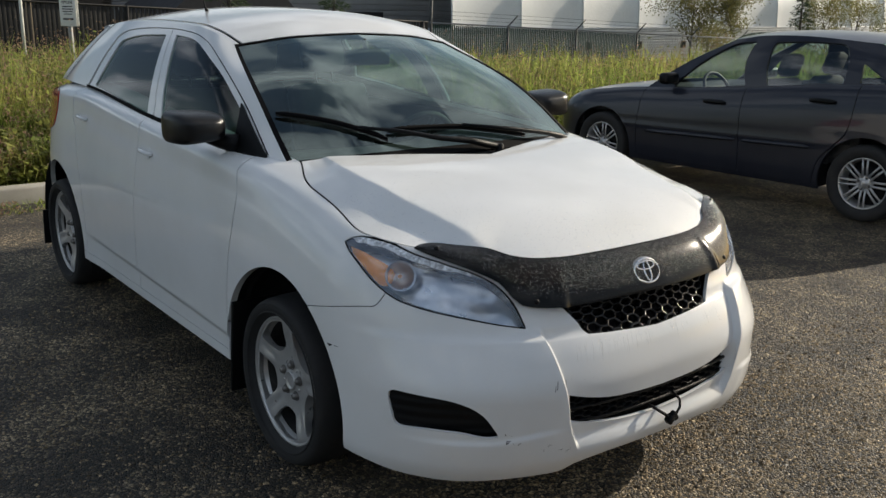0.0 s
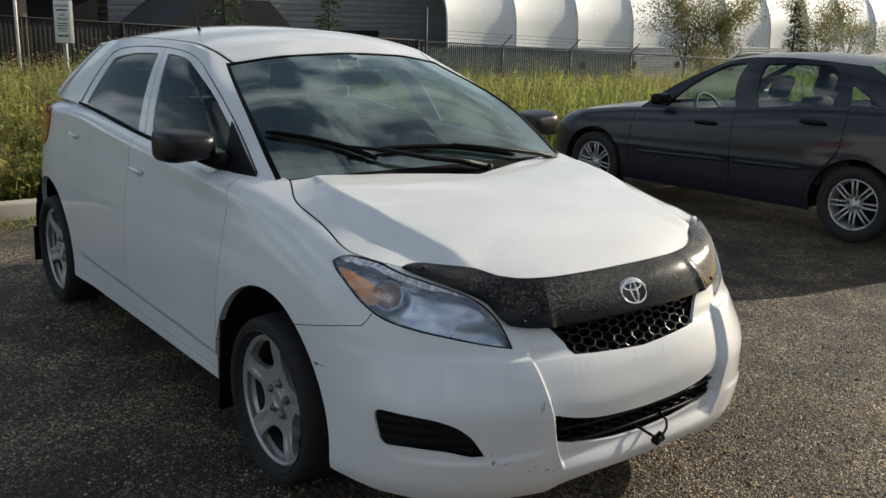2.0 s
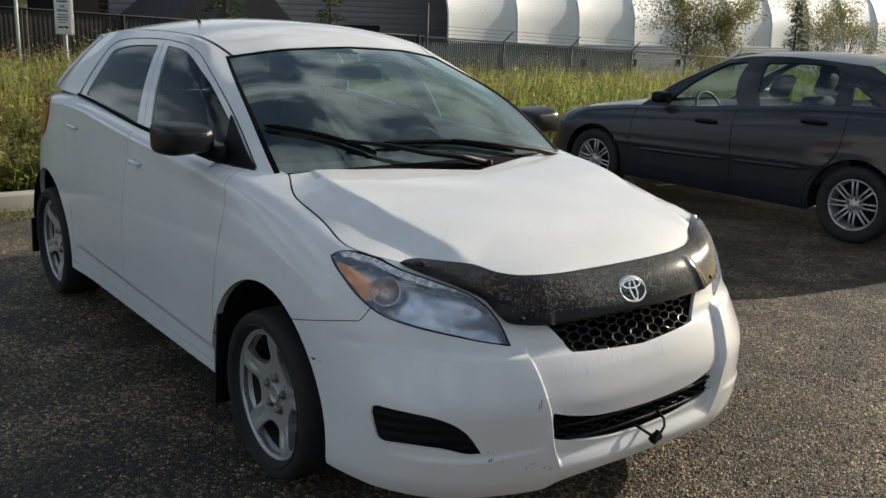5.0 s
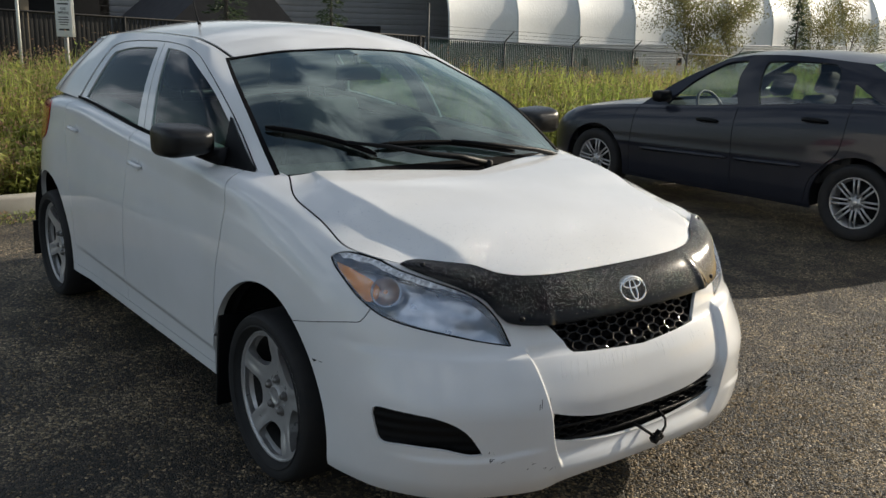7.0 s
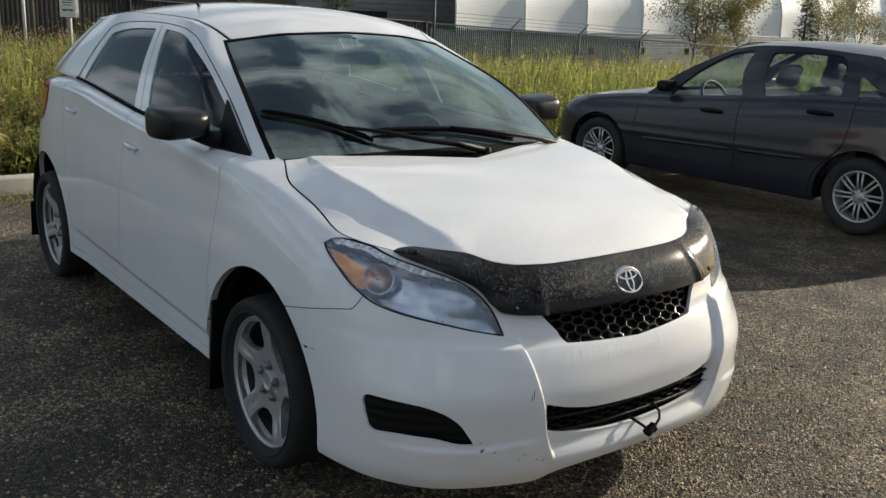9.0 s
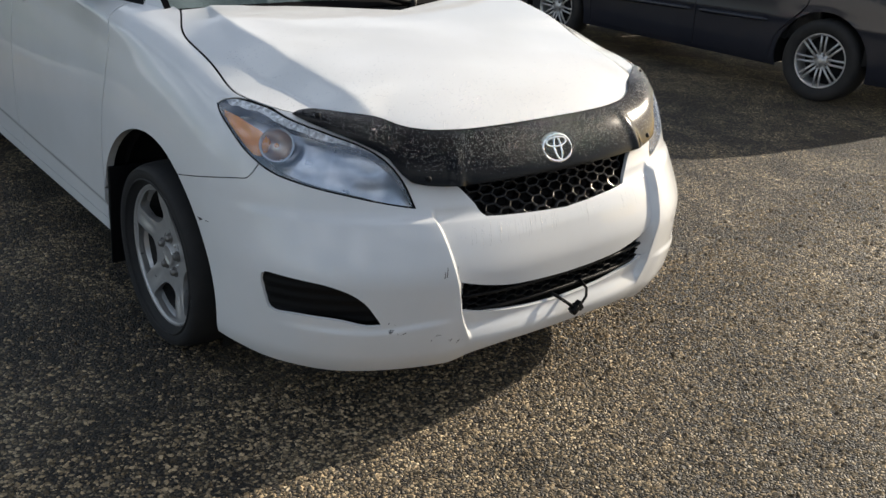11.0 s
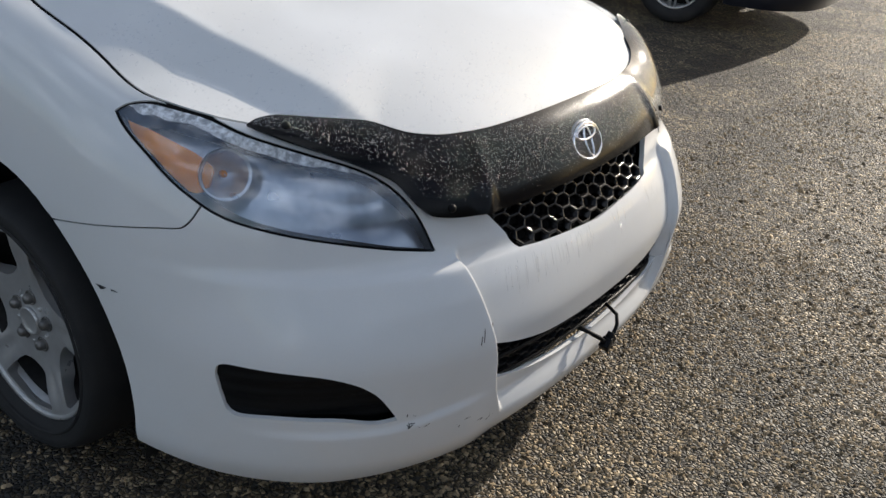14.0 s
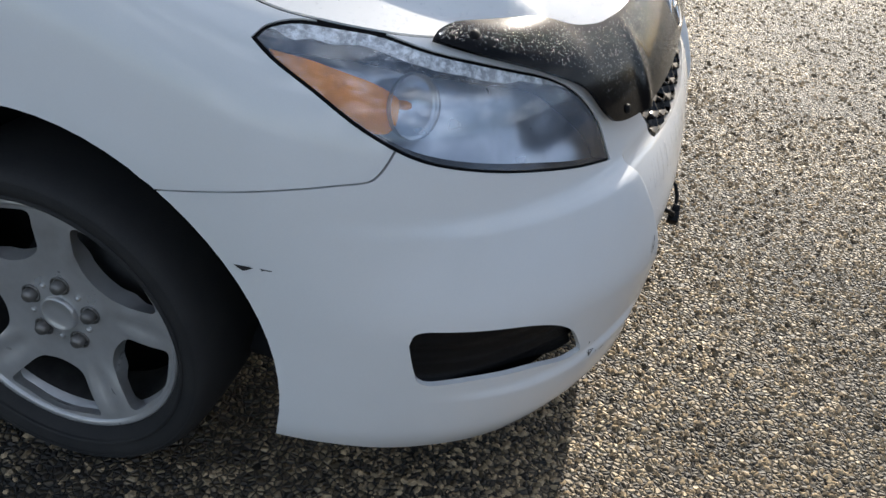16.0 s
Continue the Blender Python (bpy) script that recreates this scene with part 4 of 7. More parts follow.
net = flat_grid(np.linspace(0.42, 0.65, 28), np.linspace(0.35, 0.49, 30))
cut(net, FOG)
fog_faces = split(net, lambda x, z: "fog" if inside(FOG, x, z) else None)["fog"]


def ribbed(x, z):
    x, z = np.broadcast_arrays(np.asarray(x, float), np.asarray(z, float))
    d = -0.010 - 0.016 * smooth((0.62 - x) / 0.16) + 0.0012 * np.cos(z * 2 * np.pi / 0.03)
    return body.point(x * 100, z) + d[..., None] * body.normal(x * 100, z)


for s in (1, -1):
    flanked("fog_lamp_cover", fog_faces, Between(ribbed, step=0.002), black_plastic, car, s, rim=0.03, label="black ribbed blank in the fog lamp recess")

# wheels
def wheel_points(n_win=5, base=48.0, half_out=27.5, half_in=21, r_in=0.102, r_out=0.192):
    wins = []
    for k in range(n_win):
        c = base + 360 / n_win * k
        corners = [(r_out, c - half_out, 0.18), (r_out * 1.035, c, 0.4), (r_out, c + half_out, 0.18), (r_in * 1.16, c + half_in * 1.05, 0.35), (r_in, c, 0.4), (r_in * 1.16, c - half_in * 1.05, 0.35)]
        wins.append(rounded([(r * math.cos(radians(q)), r * math.sin(radians(q)), kk) for r, q, kk in corners], 5))
    return wins


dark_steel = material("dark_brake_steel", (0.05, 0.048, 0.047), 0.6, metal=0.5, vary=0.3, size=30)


def white_car_wheel():
    """The right front wheel, its outer face towards -y."""
    out = Matrix.Diagonal((1, -1, 1, 1))
    wider = Matrix.Diagonal((1.065, 1, 1.065, 1))
    bm = bmesh.new()
    lathe(bm, [(0.204, -0.012), (0.207, 0.002), (0.214, 0.007), (0.2175, 0.002), (0.214, -0.008), (0.206, -0.02), (0.200, -0.035)], steps=80)
    bm.transform(out @ wider)
    wheel = part("wheel", bm, alloy, car, "five-spoke silver wheel with a black tyre")
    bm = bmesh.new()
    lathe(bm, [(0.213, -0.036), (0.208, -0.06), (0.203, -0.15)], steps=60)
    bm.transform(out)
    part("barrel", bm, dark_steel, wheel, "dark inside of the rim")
    bm = bmesh.new()
    lathe(bm, [(0.218, -0.015), (0.2315, 0.003), (0.244, 0.022), (0.266, 0.033), (0.284, 0.029), (0.292, 0.016), (0.298, -0.004), (0.301, -0.04), (0.302, -0.10), (0.3, -0.16), (0.296, -0.195), (0.27, -0.21), (0.216, -0.19)], steps=80)
    for ring in (0.250, 0.279):
        lathe(bm, [(ring - 0.004, 0.0265), (ring, 0.0325), (ring + 0.004, 0.0275)], steps=80)
    bm.transform(out)
    part("tyre", bm, rubber, wheel, "black road tyre")
    wins = wheel_points(base=49.0, half_out=26.5, half_in=19, r_in=0.101, r_out=0.201)
    grid = bmesh.new()
    rs = [0.0, 0.02, 0.035, 0.05, 0.068, 0.085, 0.1, 0.115, 0.13, 0.15, 0.17, 0.19, 0.2, 0.207]
    rings = [[grid.verts.new((r * math.cos(q), r * math.sin(q), 0)) for q in (2 * math.pi * k / 90 for k in range(90))] for r in rs[1:]]
    mid = grid.verts.new((0, 0, 0))
    for k in range(90):
        grid.faces.new((mid, rings[0][k], rings[0][(k + 1) % 90]))
        for a, b in zip(rings, rings[1:]):
            grid.faces.new((a[k], b[k], b[(k + 1) % 90], a[(k + 1) % 90]))
    for wpoly in wins:
        cut(grid, wpoly)
    faces = split(grid, lambda x, y: None if any(inside(wp, x, y) for wp in wins) else "face")["face"]

    def dish(x, y):
        x, y = np.broadcast_arrays(np.asarray(x, float), np.asarray(y, float))
        r, q = np.hypot(x, y), np.degrees(np.arctan2(y, x))
        deep = spline((0, -0.020), (0.03, -0.019), (0.06, -0.024), (0.09, -0.020), (0.15, -0.004), (0.19, 0.001), (0.21, -0.001))(r)
        off = (q - 48 - 36 + 720) % 72
        off = np.minimum(off, 72 - off)
        groove = -0.010 * np.exp(-(off * r / 0.75) ** 4) * smooth((r - 0.105) / 0.03) * smooth((0.196 - r) / 0.02)
        edge = -0.006 * smooth((off - 8) / 8) * smooth((r - 0.09) / 0.04) * smooth((0.208 - r) / 0.02)
        return np.stack([x, -(deep + groove + edge), y], -1)

    bm, normals = sheet(faces, Between(lambda x, y: dish(x, y) * np.array([1, -1, 1]), turn=1), rim=0.032)
    bm.transform(out)
    bmesh.ops.remove_doubles(bm, verts=bm.verts, dist=1e-5)
    bm.transform(wider)
    sharp(part("wheel_face", bm, alloy, wheel, "silver five-spoke face"), 40)
    bm = bmesh.new()
    lathe(bm, [(0.03, -0.085), (0.118, -0.09), (0.120, -0.10), (0.03, -0.105)], steps=40)
    bm.transform(out)
    part("brake_disc", bm, dark_steel, wheel, "dark brake disc behind the spokes")
    # plate closing the wheel; its near-black paints the shade in there
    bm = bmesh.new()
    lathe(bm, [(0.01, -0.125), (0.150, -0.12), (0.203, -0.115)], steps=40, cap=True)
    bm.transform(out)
    part("back_plate", bm, dark_void, wheel, "near-black plate painting the shade behind the brake")
    bm = bmesh.new()
    lathe(bm, [(0.032, -0.02), (0.032, -0.012), (0.028, -0.0105), (0.026, -0.014), (0.01, -0.0135)], steps=32, cap=True)
    bm.transform(out @ wider)
    part("hub_cap", bm, alloy, wheel, "plain round hub cap")
    for k in range(5):
        q = radians(86 + 72 * k)
        bm = bmesh.new()
        lathe(bm, [(0.0125, -0.03), (0.0125, -0.012), (0.009, -0.006), (0.003, -0.0045)], steps=16, centre=(0.058 * math.cos(q), 0, 0.058 * math.sin(q)), cap=True)
        lathe(bm, [(0.0165, -0.024), (0.018, -0.0195), (0.0155, -0.0185), (0.0135, -0.026)], steps=18, centre=(0.058 * math.cos(q), 0, 0.058 * math.sin(q)))
        bm.transform(out)
        part("wheel_nut", bm, dull_steel, wheel, "dull domed nut")
        q = radians(86 + 36 + 72 * k)
        bm = bmesh.new()
        lathe(bm, [(0.005, -0.026), (0.005, -0.019), (0.002, -0.017)], steps=10, centre=(0.055 * math.cos(q), 0, 0.055 * math.sin(q)), cap=True)
        bm.transform(out)
        part("stud", bm, alloy, wheel)
    return wheel




wheel = white_car_wheel()
wheel.matrix_world = pose(-0.002, -0.852, 0.299)
copy_thing(wheel, pose(-2.6, -0.852, 0.302, 0, 25, 0))
copy_thing(wheel, pose(0, 0.852, 0.302, 0, 10, 180))
copy_thing(wheel, pose(-2.6, 0.852, 0.302, 0, -20, 180))
for x in (-0.415, -3.03):
    for s in (1, -1):
        bm = bmesh.new()
        box(bm, (x - 0.012, -0.886, 0.13 if x > -1 else 0.15), (x + 0.004, -0.70, 0.50 if x > -1 else 0.36), 0.004)
        for v in bm.verts:
            v.co.x += 0.022 + 0.15 * max(v.co.z - 0.2, 0)
        bm.transform(Matrix.Diagonal((1, s, 1, 1)))
        bmesh.ops.recalc_face_normals(bm, faces=bm.faces)
        part("mud_flap", bm, black_plastic, car, "black rubber mud flap")

# door handles, mirrors
for s in (1, -1):
    for x, z in ((-1.215, 0.936), (-2.107, 0.985)):
        a, zn = along_flank(x, z)
        p, nn = Vector(body.point(a * 100, zn)), Vector(body.normal(a * 100, zn))
        bm = bmesh.new()
        lathe(bm, [(0.028, 0.001), (0.025, -0.005), (0.014, -0.010)], axis="Z", steps=24, cap=True)
        q = nn.to_track_quat("Z", "Y").to_matrix().to_4x4()
        q.translation = p + nn * 0.0012
        bm.transform(Matrix.Diagonal((1, s, 1, 1)) @ q)
        handle = part("door_handle", bm, dirty_white, car, "white pull handle over a grimy hollow")
        bm = bmesh.new()
        pts = [p + Vector((dx, 0, dz)) + nn * out for dx, dz, out in ((0.050, -0.003, 0.002), (0.042, -0.002, 0.016), (0.02, 0.0, 0.024), (-0.02, 0.002, 0.025), (-0.05, 0.003, 0.022), (-0.068, 0.003, 0.014), (-0.072, 0.003, 0.002))]
        tube(bm, pts, [0.007, 0.009, 0.0095, 0.0095, 0.0095, 0.009, 0.007], sides=10)
        bm.transform(Matrix.Diagonal((1, s, 1, 1)))
        part("grip", bm, white_paint, handle)
    # mirror: a rounded housing on a foot, with its glass
    bm = bmesh.new()
    rings = []
    for k, (x, grow, dz) in enumerate(((-0.642, 0.90, 0.0), (-0.640, 0.97, 0.0), (-0.625, 1.0, 0), (-0.59, 1.0, 0), (-0.55, 0.97, 0.0), (-0.515, 0.90, -0.002), (-0.492, 0.75, -0.004), (-0.480, 0.48, -0.006))):
        ring = []
        for j in range(36):
            q = 2 * math.pi * j / 36
            c, sn = math.cos(q), math.sin(q)
            cy, cz = abs(c) ** 0.40 * math.copysign(1, c), abs(sn) ** 0.45 * math.copysign(1, sn)
            tall = 0.057 + 0.007 * cy * -1
            ring.append(bm.verts.new((x, -0.902 + 0.105 * grow * cy, 1.124 + tall * grow * cz + dz)))
        rings.append(ring)
    for r0, r1 in zip(rings, rings[1:]):
        for j in range(36):
            bm.faces.new((r0[j], r0[(j + 1) % 36], r1[(j + 1) % 36], r1[j]))
    bm.faces.new(rings[-1])
    if s < 0:
        bmesh.ops.translate(bm, verts=bm.verts, vec=(0, 0.042, 0))
    bm.transform(Matrix.Diagonal((1, s, 1, 1)))
    bmesh.ops.recalc_face_normals(bm, faces=bm.faces)
    mirror = part("wing_mirror", bm, mirror_plastic, car, "black plastic wing mirror")
    bm = bmesh.new()
    ring = [bm.verts.new((-0.636, s * (-0.902 + (0.042 if s < 0 else 0) + 0.098 * abs(math.cos(q)) ** 0.55 * math.copysign(1, math.cos(q))), 1.124 + 0.051 * abs(math.sin(q)) ** 0.6 * math.copysign(1, math.sin(q)))) for q in (2 * math.pi * j / 36 for j in range(36))]
    bm.faces.new(ring)
    part("mirror_glass", bm, chrome, mirror, "silvered glass", shade=False)
    bm = bmesh.new()
    tube(bm, [(-0.575, -0.85 * s * -1 * -1, 1.085), (-0.55, -0.81 * s, 1.068), (-0.52, -0.785 * s, 1.062), (-0.50, -0.762 * s, 1.062)], [0.028, 0.030, 0.034, 0.036], sides=12)
    part("mirror_arm", bm, black_plastic, mirror)
    net = flat_grid(np.linspace(0.02, 0.13, 12), np.linspace(-0.01, 0.42, 16))
    tri = rounded([(0.034, 0.0, 0.15), (0.052, 0.405, 0.06), (0.112, 0.01, 0.1)], 4)
    cut(net, tri)
    flanked("mirror_sail", split(net, lambda u, w: "t" if inside(tri, u, w) else None)["t"], cabin, black_plastic, mirror, s, rim=0.012, offset=0.007, label="black triangle at the mirror's foot")

# scuttle and wipers
def scuttle_point(t, w):
    """From the bonnet's rear edge to the foot of the screen: t from the wing to the middle."""
    t, w = np.broadcast_arrays(np.asarray(t, float), np.asarray(w, float))
    front = hood_point(np.full_like(t, 1.30), 1 - t)
    back = screen_point(t, np.full_like(t, 0.03))
    p = front * (1 - w[..., None]) + back * w[..., None]
    p[..., 2] -= 0.012 + 0.012 * np.sin(np.pi * w)
    return p


bm, normals = sheet(split(flat_grid(np.linspace(0, 1, 24), np.linspace(-0.12, 1.1, 10)), lambda t, w: "s")["s"], Between(scuttle_point, turn=-1), rim=0.01, mirror_too=True, keep_open=lambda a, b: a[0] > 0.999 and b[0] > 0.999)
scuttle = part("scuttle_panel", bm, black_plastic, car, "black plastic scuttle below the windscreen", normals=normals)


def on_screen(y, w, lift):
    """A place over the windscreen, by its side position and its share of the height."""
    t = 1 - abs(y) / (0.708 - 0.162 * w)
    p, nn = screen_point(np.array(t), np.array(w)), screen_surface.normal(np.array(t), np.array(w))
    p = p + nn * lift
    return Vector((p[0], math.copysign(p[1], y) if y else 0.0, p[2]))


for blade, arm in (((-0.615, 0.35, -0.319, 0.10), (-0.40, 0.17, -0.139, 0.050, 0.10, 0.0)), ((-0.293, 0.15, 0.286, 0.055), (0.0, 0.115, 0.389, 0.028, 0.56, -0.01))):
    y0, w0, y1, w1 = blade
    line = [on_screen(y0 + (y1 - y0) * k / 12, w0 + (w1 - w0) * k / 12 + 0.02 * math.sin(math.pi * k / 12), 0.012) for k in range(13)]
    bm = bmesh.new()
    tube(bm, line, [0.004] + [0.0095] * 11 + [0.004], sides=6)
    wiper = part("wiper", bm, weather_rubber, car, "black windscreen wiper lying at rest")
    bm = bmesh.new()
    tube(bm, [p + Vector((0.0, 0.0, -0.009)) for p in line], 0.0035, sides=4)
    part("wiper_rubber", bm, rubber, wiper)
    ya, wa, yb, wb, yc, wc = arm
    path = [on_screen(ya, wa, 0.026), on_screen((ya + yb) / 2, (wa + wb) / 2, 0.034), on_screen(yb, wb, 0.034), on_screen((yb + yc) / 2, (wb + wc) / 2, 0.030), on_screen(yc, max(wc, 0.0), 0.018) + Vector((0.012, 0, -0.006))]
    bm = bmesh.new()
    tube(bm, path, [0.006, 0.008, 0.010, 0.013, 0.014], sides=8)
    part("wiper_arm", bm, black_plastic, wiper)
    bm = bmesh.new()
    lathe(bm, [(0.017, -0.02), (0.017, 0.008), (0.012, 0.014)], axis="Z", steps=18, centre=path[-1], cap=True)
    part("wiper_pivot", bm, black_plastic, wiper)

# aerial, tail lamps
base = Vector(roof_point(np.array(0.444), np.array(0.41)))
bm = bmesh.new()
tube(bm, [base, base + Vector((-0.02, 0, 0.02)), base + Vector((-0.12, 0.0, 0.22)), base + Vector((-0.22, 0.0, 0.42))], [0.010, 0.004, 0.002, 0.0014], sides=8)
part("aerial", bm, black_plastic, car, "black whip aerial on the roof")
tail_red = material("red_tail_lens", (0.35, 0.008, 0.01), 0.12, coat=0.8, vary=0.1)
TAIL = rounded([(body.a1 / 100 + 0.10, 0.885, 0.3), (body.a1 / 100 + 0.16, 0.745, 0.3), (body.a1 / 100 + 0.58, 0.745, 0.2), (body.a1 / 100 + 0.58, 0.885, 0.2)])
net = flat_grid(np.linspace(body.a1 / 100 - 0.05, body.a1 / 100 + 0.6, 20), np.linspace(0.68, 0.895, 14))
cut(net, TAIL)
tail_faces = split(net, lambda x, z: "t" if inside(TAIL, x, z) else None)["t"]
for s in (1, -1):
    flanked("tail_lamp", tail_faces, shell, tail_red, car, s, rim=0.01, offset=0.006, label="red tail lamp")

# cabin seen through the glass
cloth = material("grey_seat_cloth", (0.045, 0.045, 0.048), 0.9, vary=0.2, size=12, fine=300, bump=0.001)
trim_grey = material("dark_dashboard_plastic", (0.03, 0.03, 0.032), 0.6, vary=0.15, fine=400, bump=0.0005)
pale_trim = material("pale_headlining", (0.38, 0.37, 0.35), 0.9, vary=0.08)


def cushion(bm, lo, hi, m=None, r=0.05):
    box(bm, lo, hi, r, 0, m)


for y in (0.36, -0.36):
    bm = bmesh.new()
    cushion(bm, (-1.62, y - 0.25, 0.42), (-1.08, y + 0.25, 0.60))
    seat = part("seat", bm, cloth, car, "grey cloth front seat")
    bm = bmesh.new()
    cushion(bm, (-0.06, -0.24, 0.0), (0.06, 0.24, 0.62), pose(-1.62, y, 0.55, 0, -16, 0))
    part("backrest", bm, cloth, seat)
    bm = bmesh.new()
    cushion(bm, (-0.04, -0.13, 0.68), (0.05, 0.13, 0.86), pose(-1.62, y, 0.55, 0, -16, 0), 0.04)
    for q in (-0.05, 0.05):
        tube(bm, [(-1.795, y + q, 1.12), (-1.82, y + q, 1.25)], 0.006, sides=6)
    part("headrest", bm, cloth, seat)
bm = bmesh.new()
cushion(bm, (-2.62, -0.62, 0.45), (-2.15, 0.62, 0.62))
cushion(bm, (-0.06, -0.62, 0.0), (0.06, 0.62, 0.55), pose(-2.62, 0, 0.55, 0, -18, 0))
part("rear_bench", bm, cloth, car, "grey cloth rear bench")
bm = bmesh.new()
vs = []
for y in np.linspace(-0.68, 0.68, 17):
    bow = 0.10 * (y / 0.68) ** 2
    hump = 0.035 * math.exp(-((y - 0.36) / 0.2) ** 2)
    vs.append([bm.verts.new((x - bow, y, z + (hump if k in (2, 3) else 0))) for k, (x, z) in enumerate(((-0.10, 0.99), (-0.35, 1.0), (-0.62, 0.985), (-0.72, 0.96), (-0.75, 0.88), (-0.66, 0.55)))])
for a, b in zip(vs, vs[1:]):
    for k in range(5):
        bm.faces.new((a[k], a[k + 1], b[k + 1], b[k]))
dash = part("dashboard", bm, trim_grey, car, "dark grey dashboard")
bm = bmesh.new()
m = pose(-0.92, 0.36, 0.90, 0, -65, 0)
tube(bm, [m @ Vector((0.19 * math.cos(q), 0.19 * math.sin(q), 0)) for q in (2 * math.pi * k / 32 for k in range(32))], 0.015, sides=8, closed=True)
for q in (0.2, 2.94, 4.71):
    tube(bm, [m @ Vector((0.19 * math.cos(q), 0.19 * math.sin(q), 0)), m @ Vector((0.04 * math.cos(q), 0.04 * math.sin(q), -0.02))], 0.014, sides=6)
box(bm, (-0.06, -0.07, -0.04), (0.06, 0.07, 0.0), 0.02, 0, m)
part("steering_wheel", bm, trim_grey, car, "black steering wheel")
bm = bmesh.new()
box(bm, (-0.012, -0.115, -0.035), (0.012, 0.115, 0.035), 0.012, 0, pose(-0.80, 0.0, 1.345, 0, 8, 0))
tube(bm, [(-0.80, 0, 1.36), (-0.83, 0, 1.42)], 0.012, sides=8)
part("rear_view_mirror", bm, trim_grey, car, "black rear-view mirror")
bm, normals = sheet(roof_faces, roof_surface, rim=0, offset=-0.03, mirror_too=True)
part("headlining", bm, pale_trim, car, "pale cloth headlining", normals=[(0, 0, 0)] * len(normals))
net = flat_grid(np.linspace(0, 1, 80), np.linspace(0, 1, 36))
grown = [inset(PANE_FRONT, -0.004), inset(PANE_REAR, -0.004)]
for outline in grown:
    cut(net, outline)
lining = split(net, lambda u, w: None if inside(grown[0], u, w) or inside(grown[1], u, w) else "in")["in"]
for s in (1, -1):
    bm, normals = sheet(lining, cabin, side=s, rim=0, offset=-0.035)
    part("pillar_trim", bm, trim_grey, car, "dark grey pillar trim", normals=[(0, 0, 0)] * len(normals))
bm = bmesh.new()
box(bm, (-3.0, -0.72, 0.36), (-0.6, 0.72, 0.42), 0.02)
part("cabin_floor", bm, dark_void, car)
for s in (1, -1):
    bm = bmesh.new()
    box(bm, (-2.5, -0.76 * s - 0.02, 0.42), (-0.42, -0.76 * s + 0.02, 1.04), 0.015)
    part("door_trim", bm, trim_grey, car, "dark grey inner door trim")

# block-heater plug hanging from the lower grille
bm = bmesh.new()
tube(bm, [on_front(-0.045, 0.345, 0.05), on_front(-0.035, 0.338, 0.01), on_front(-0.01, 0.318, -0.014), on_front(0.005, 0.305, -0.018)], 0.0055, sides=8)
tube(bm, [on_front(0.075, 0.36, 0.03), on_front(0.072, 0.345, -0.004), on_front(0.062, 0.325, -0.016), on_front(0.045, 0.310, -0.02), on_front(0.03, 0.300, -0.02)], 0.0045, sides=8)
cord = part("block_heater_cord", bm, black_plastic, car, "black plug lead hanging out of the lower grille")
bm = bmesh.new()
box(bm, (-0.012, -0.014, -0.011), (0.012, 0.014, 0.011), 0.003, 0, Matrix.Translation(on_front(0.012, 0.296, -0.022)) @ pose(0, 0, 0, 35, 0, 0))
box(bm, (-0.009, -0.008, -0.016), (0.009, 0.010, 0.016), 0.003, 0, Matrix.Translation(on_front(0.030, 0.304, -0.022)) @ pose(0, 0, 0, 35, 0, 0))
part("plug", bm, black_plastic, cord, "black rubber plug")

# scuffs down to the black plastic
scuff_black = material("bared_black_plastic", (0.02, 0.02, 0.022), 0.7, vary=0.3, fine=900)


def scuff(corners, parent):
    pts = hundredths(corners)
    xs, zs = [p[0] for p in pts], [p[1] for p in pts]
    net = flat_grid(np.linspace(min(xs) - 0.002, max(xs) + 0.002, 5), np.linspace(min(zs) - 0.002, max(zs) + 0.002, 5))
    cut(net, pts)
    flanked("scuff", split(net, lambda x, z: "s" if inside(pts, x, z) else None)["s"], shell, scuff_black, parent, 1, rim=0, offset=0.0012, label="scuff through the white paint")


scuff([(80.9, 0.557), (79.9, 0.558), (79.0, 0.558), (79.5, 0.553), (80.0, 0.549)], bumper)
scuff([(78.4, 0.559), (77.3, 0.559), (77.3, 0.5575), (78.1, 0.557), (78.2, 0.555)], bumper)
rng = random.Random(5)
for a, z, n in ((40.5, 0.352, 9), (31.3, 0.49, 6), (29.0, 0.30, 5), (33.5, 0.318, 4)):
    for _ in range(n):
        a0, z0 = a + rng.uniform(-2.0, 1.5), z + rng.uniform(-0.014, 0.014)
        da, dz, w = rng.uniform(-0.5, 0.9), rng.uniform(-0.008, 0.006), rng.uniform(0.0005, 0.0012)
        if a == 31.3:
            da, dz = rng.uniform(-0.15, 0.15), rng.uniform(0.006, 0.02)
        scuff([(a0, z0), (a0 + da, z0 + dz), (a0 + da + 0.12, z0 + dz + w), (a0 + 0.12, z0 + w + 0.0004)], bumper)

# beads of water
water = glass("water", (0.97, 0.97, 0.97), rough=0.08, mirror=1.6, rim=0.3)
drops = glass("bright_drops", (1.0, 1.0, 1.0), rough=0.14, mirror=3.0, rim=0.12)
# pale film paints some sparkle into the drops
filmed(drops, (0.9, 0.92, 0.95), 0.0, 0.05, 90.0)
# water beads in part-metal grey, which puts in the sparkle of refracted sun
bead = material("glint_bead_on_acrylic", (0.22, 0.225, 0.23), 0.15, metal=0.7, vary=0.1, ior=1.45, rough_vary=0.03)
bead.node_tree.nodes["Principled BSDF"].inputs["Specular IOR Level"].default_value = 0.9
frost = glass("damp_with_painted_scatter", (1.0, 1.0, 1.0), rough=0.15, mirror=1.5)
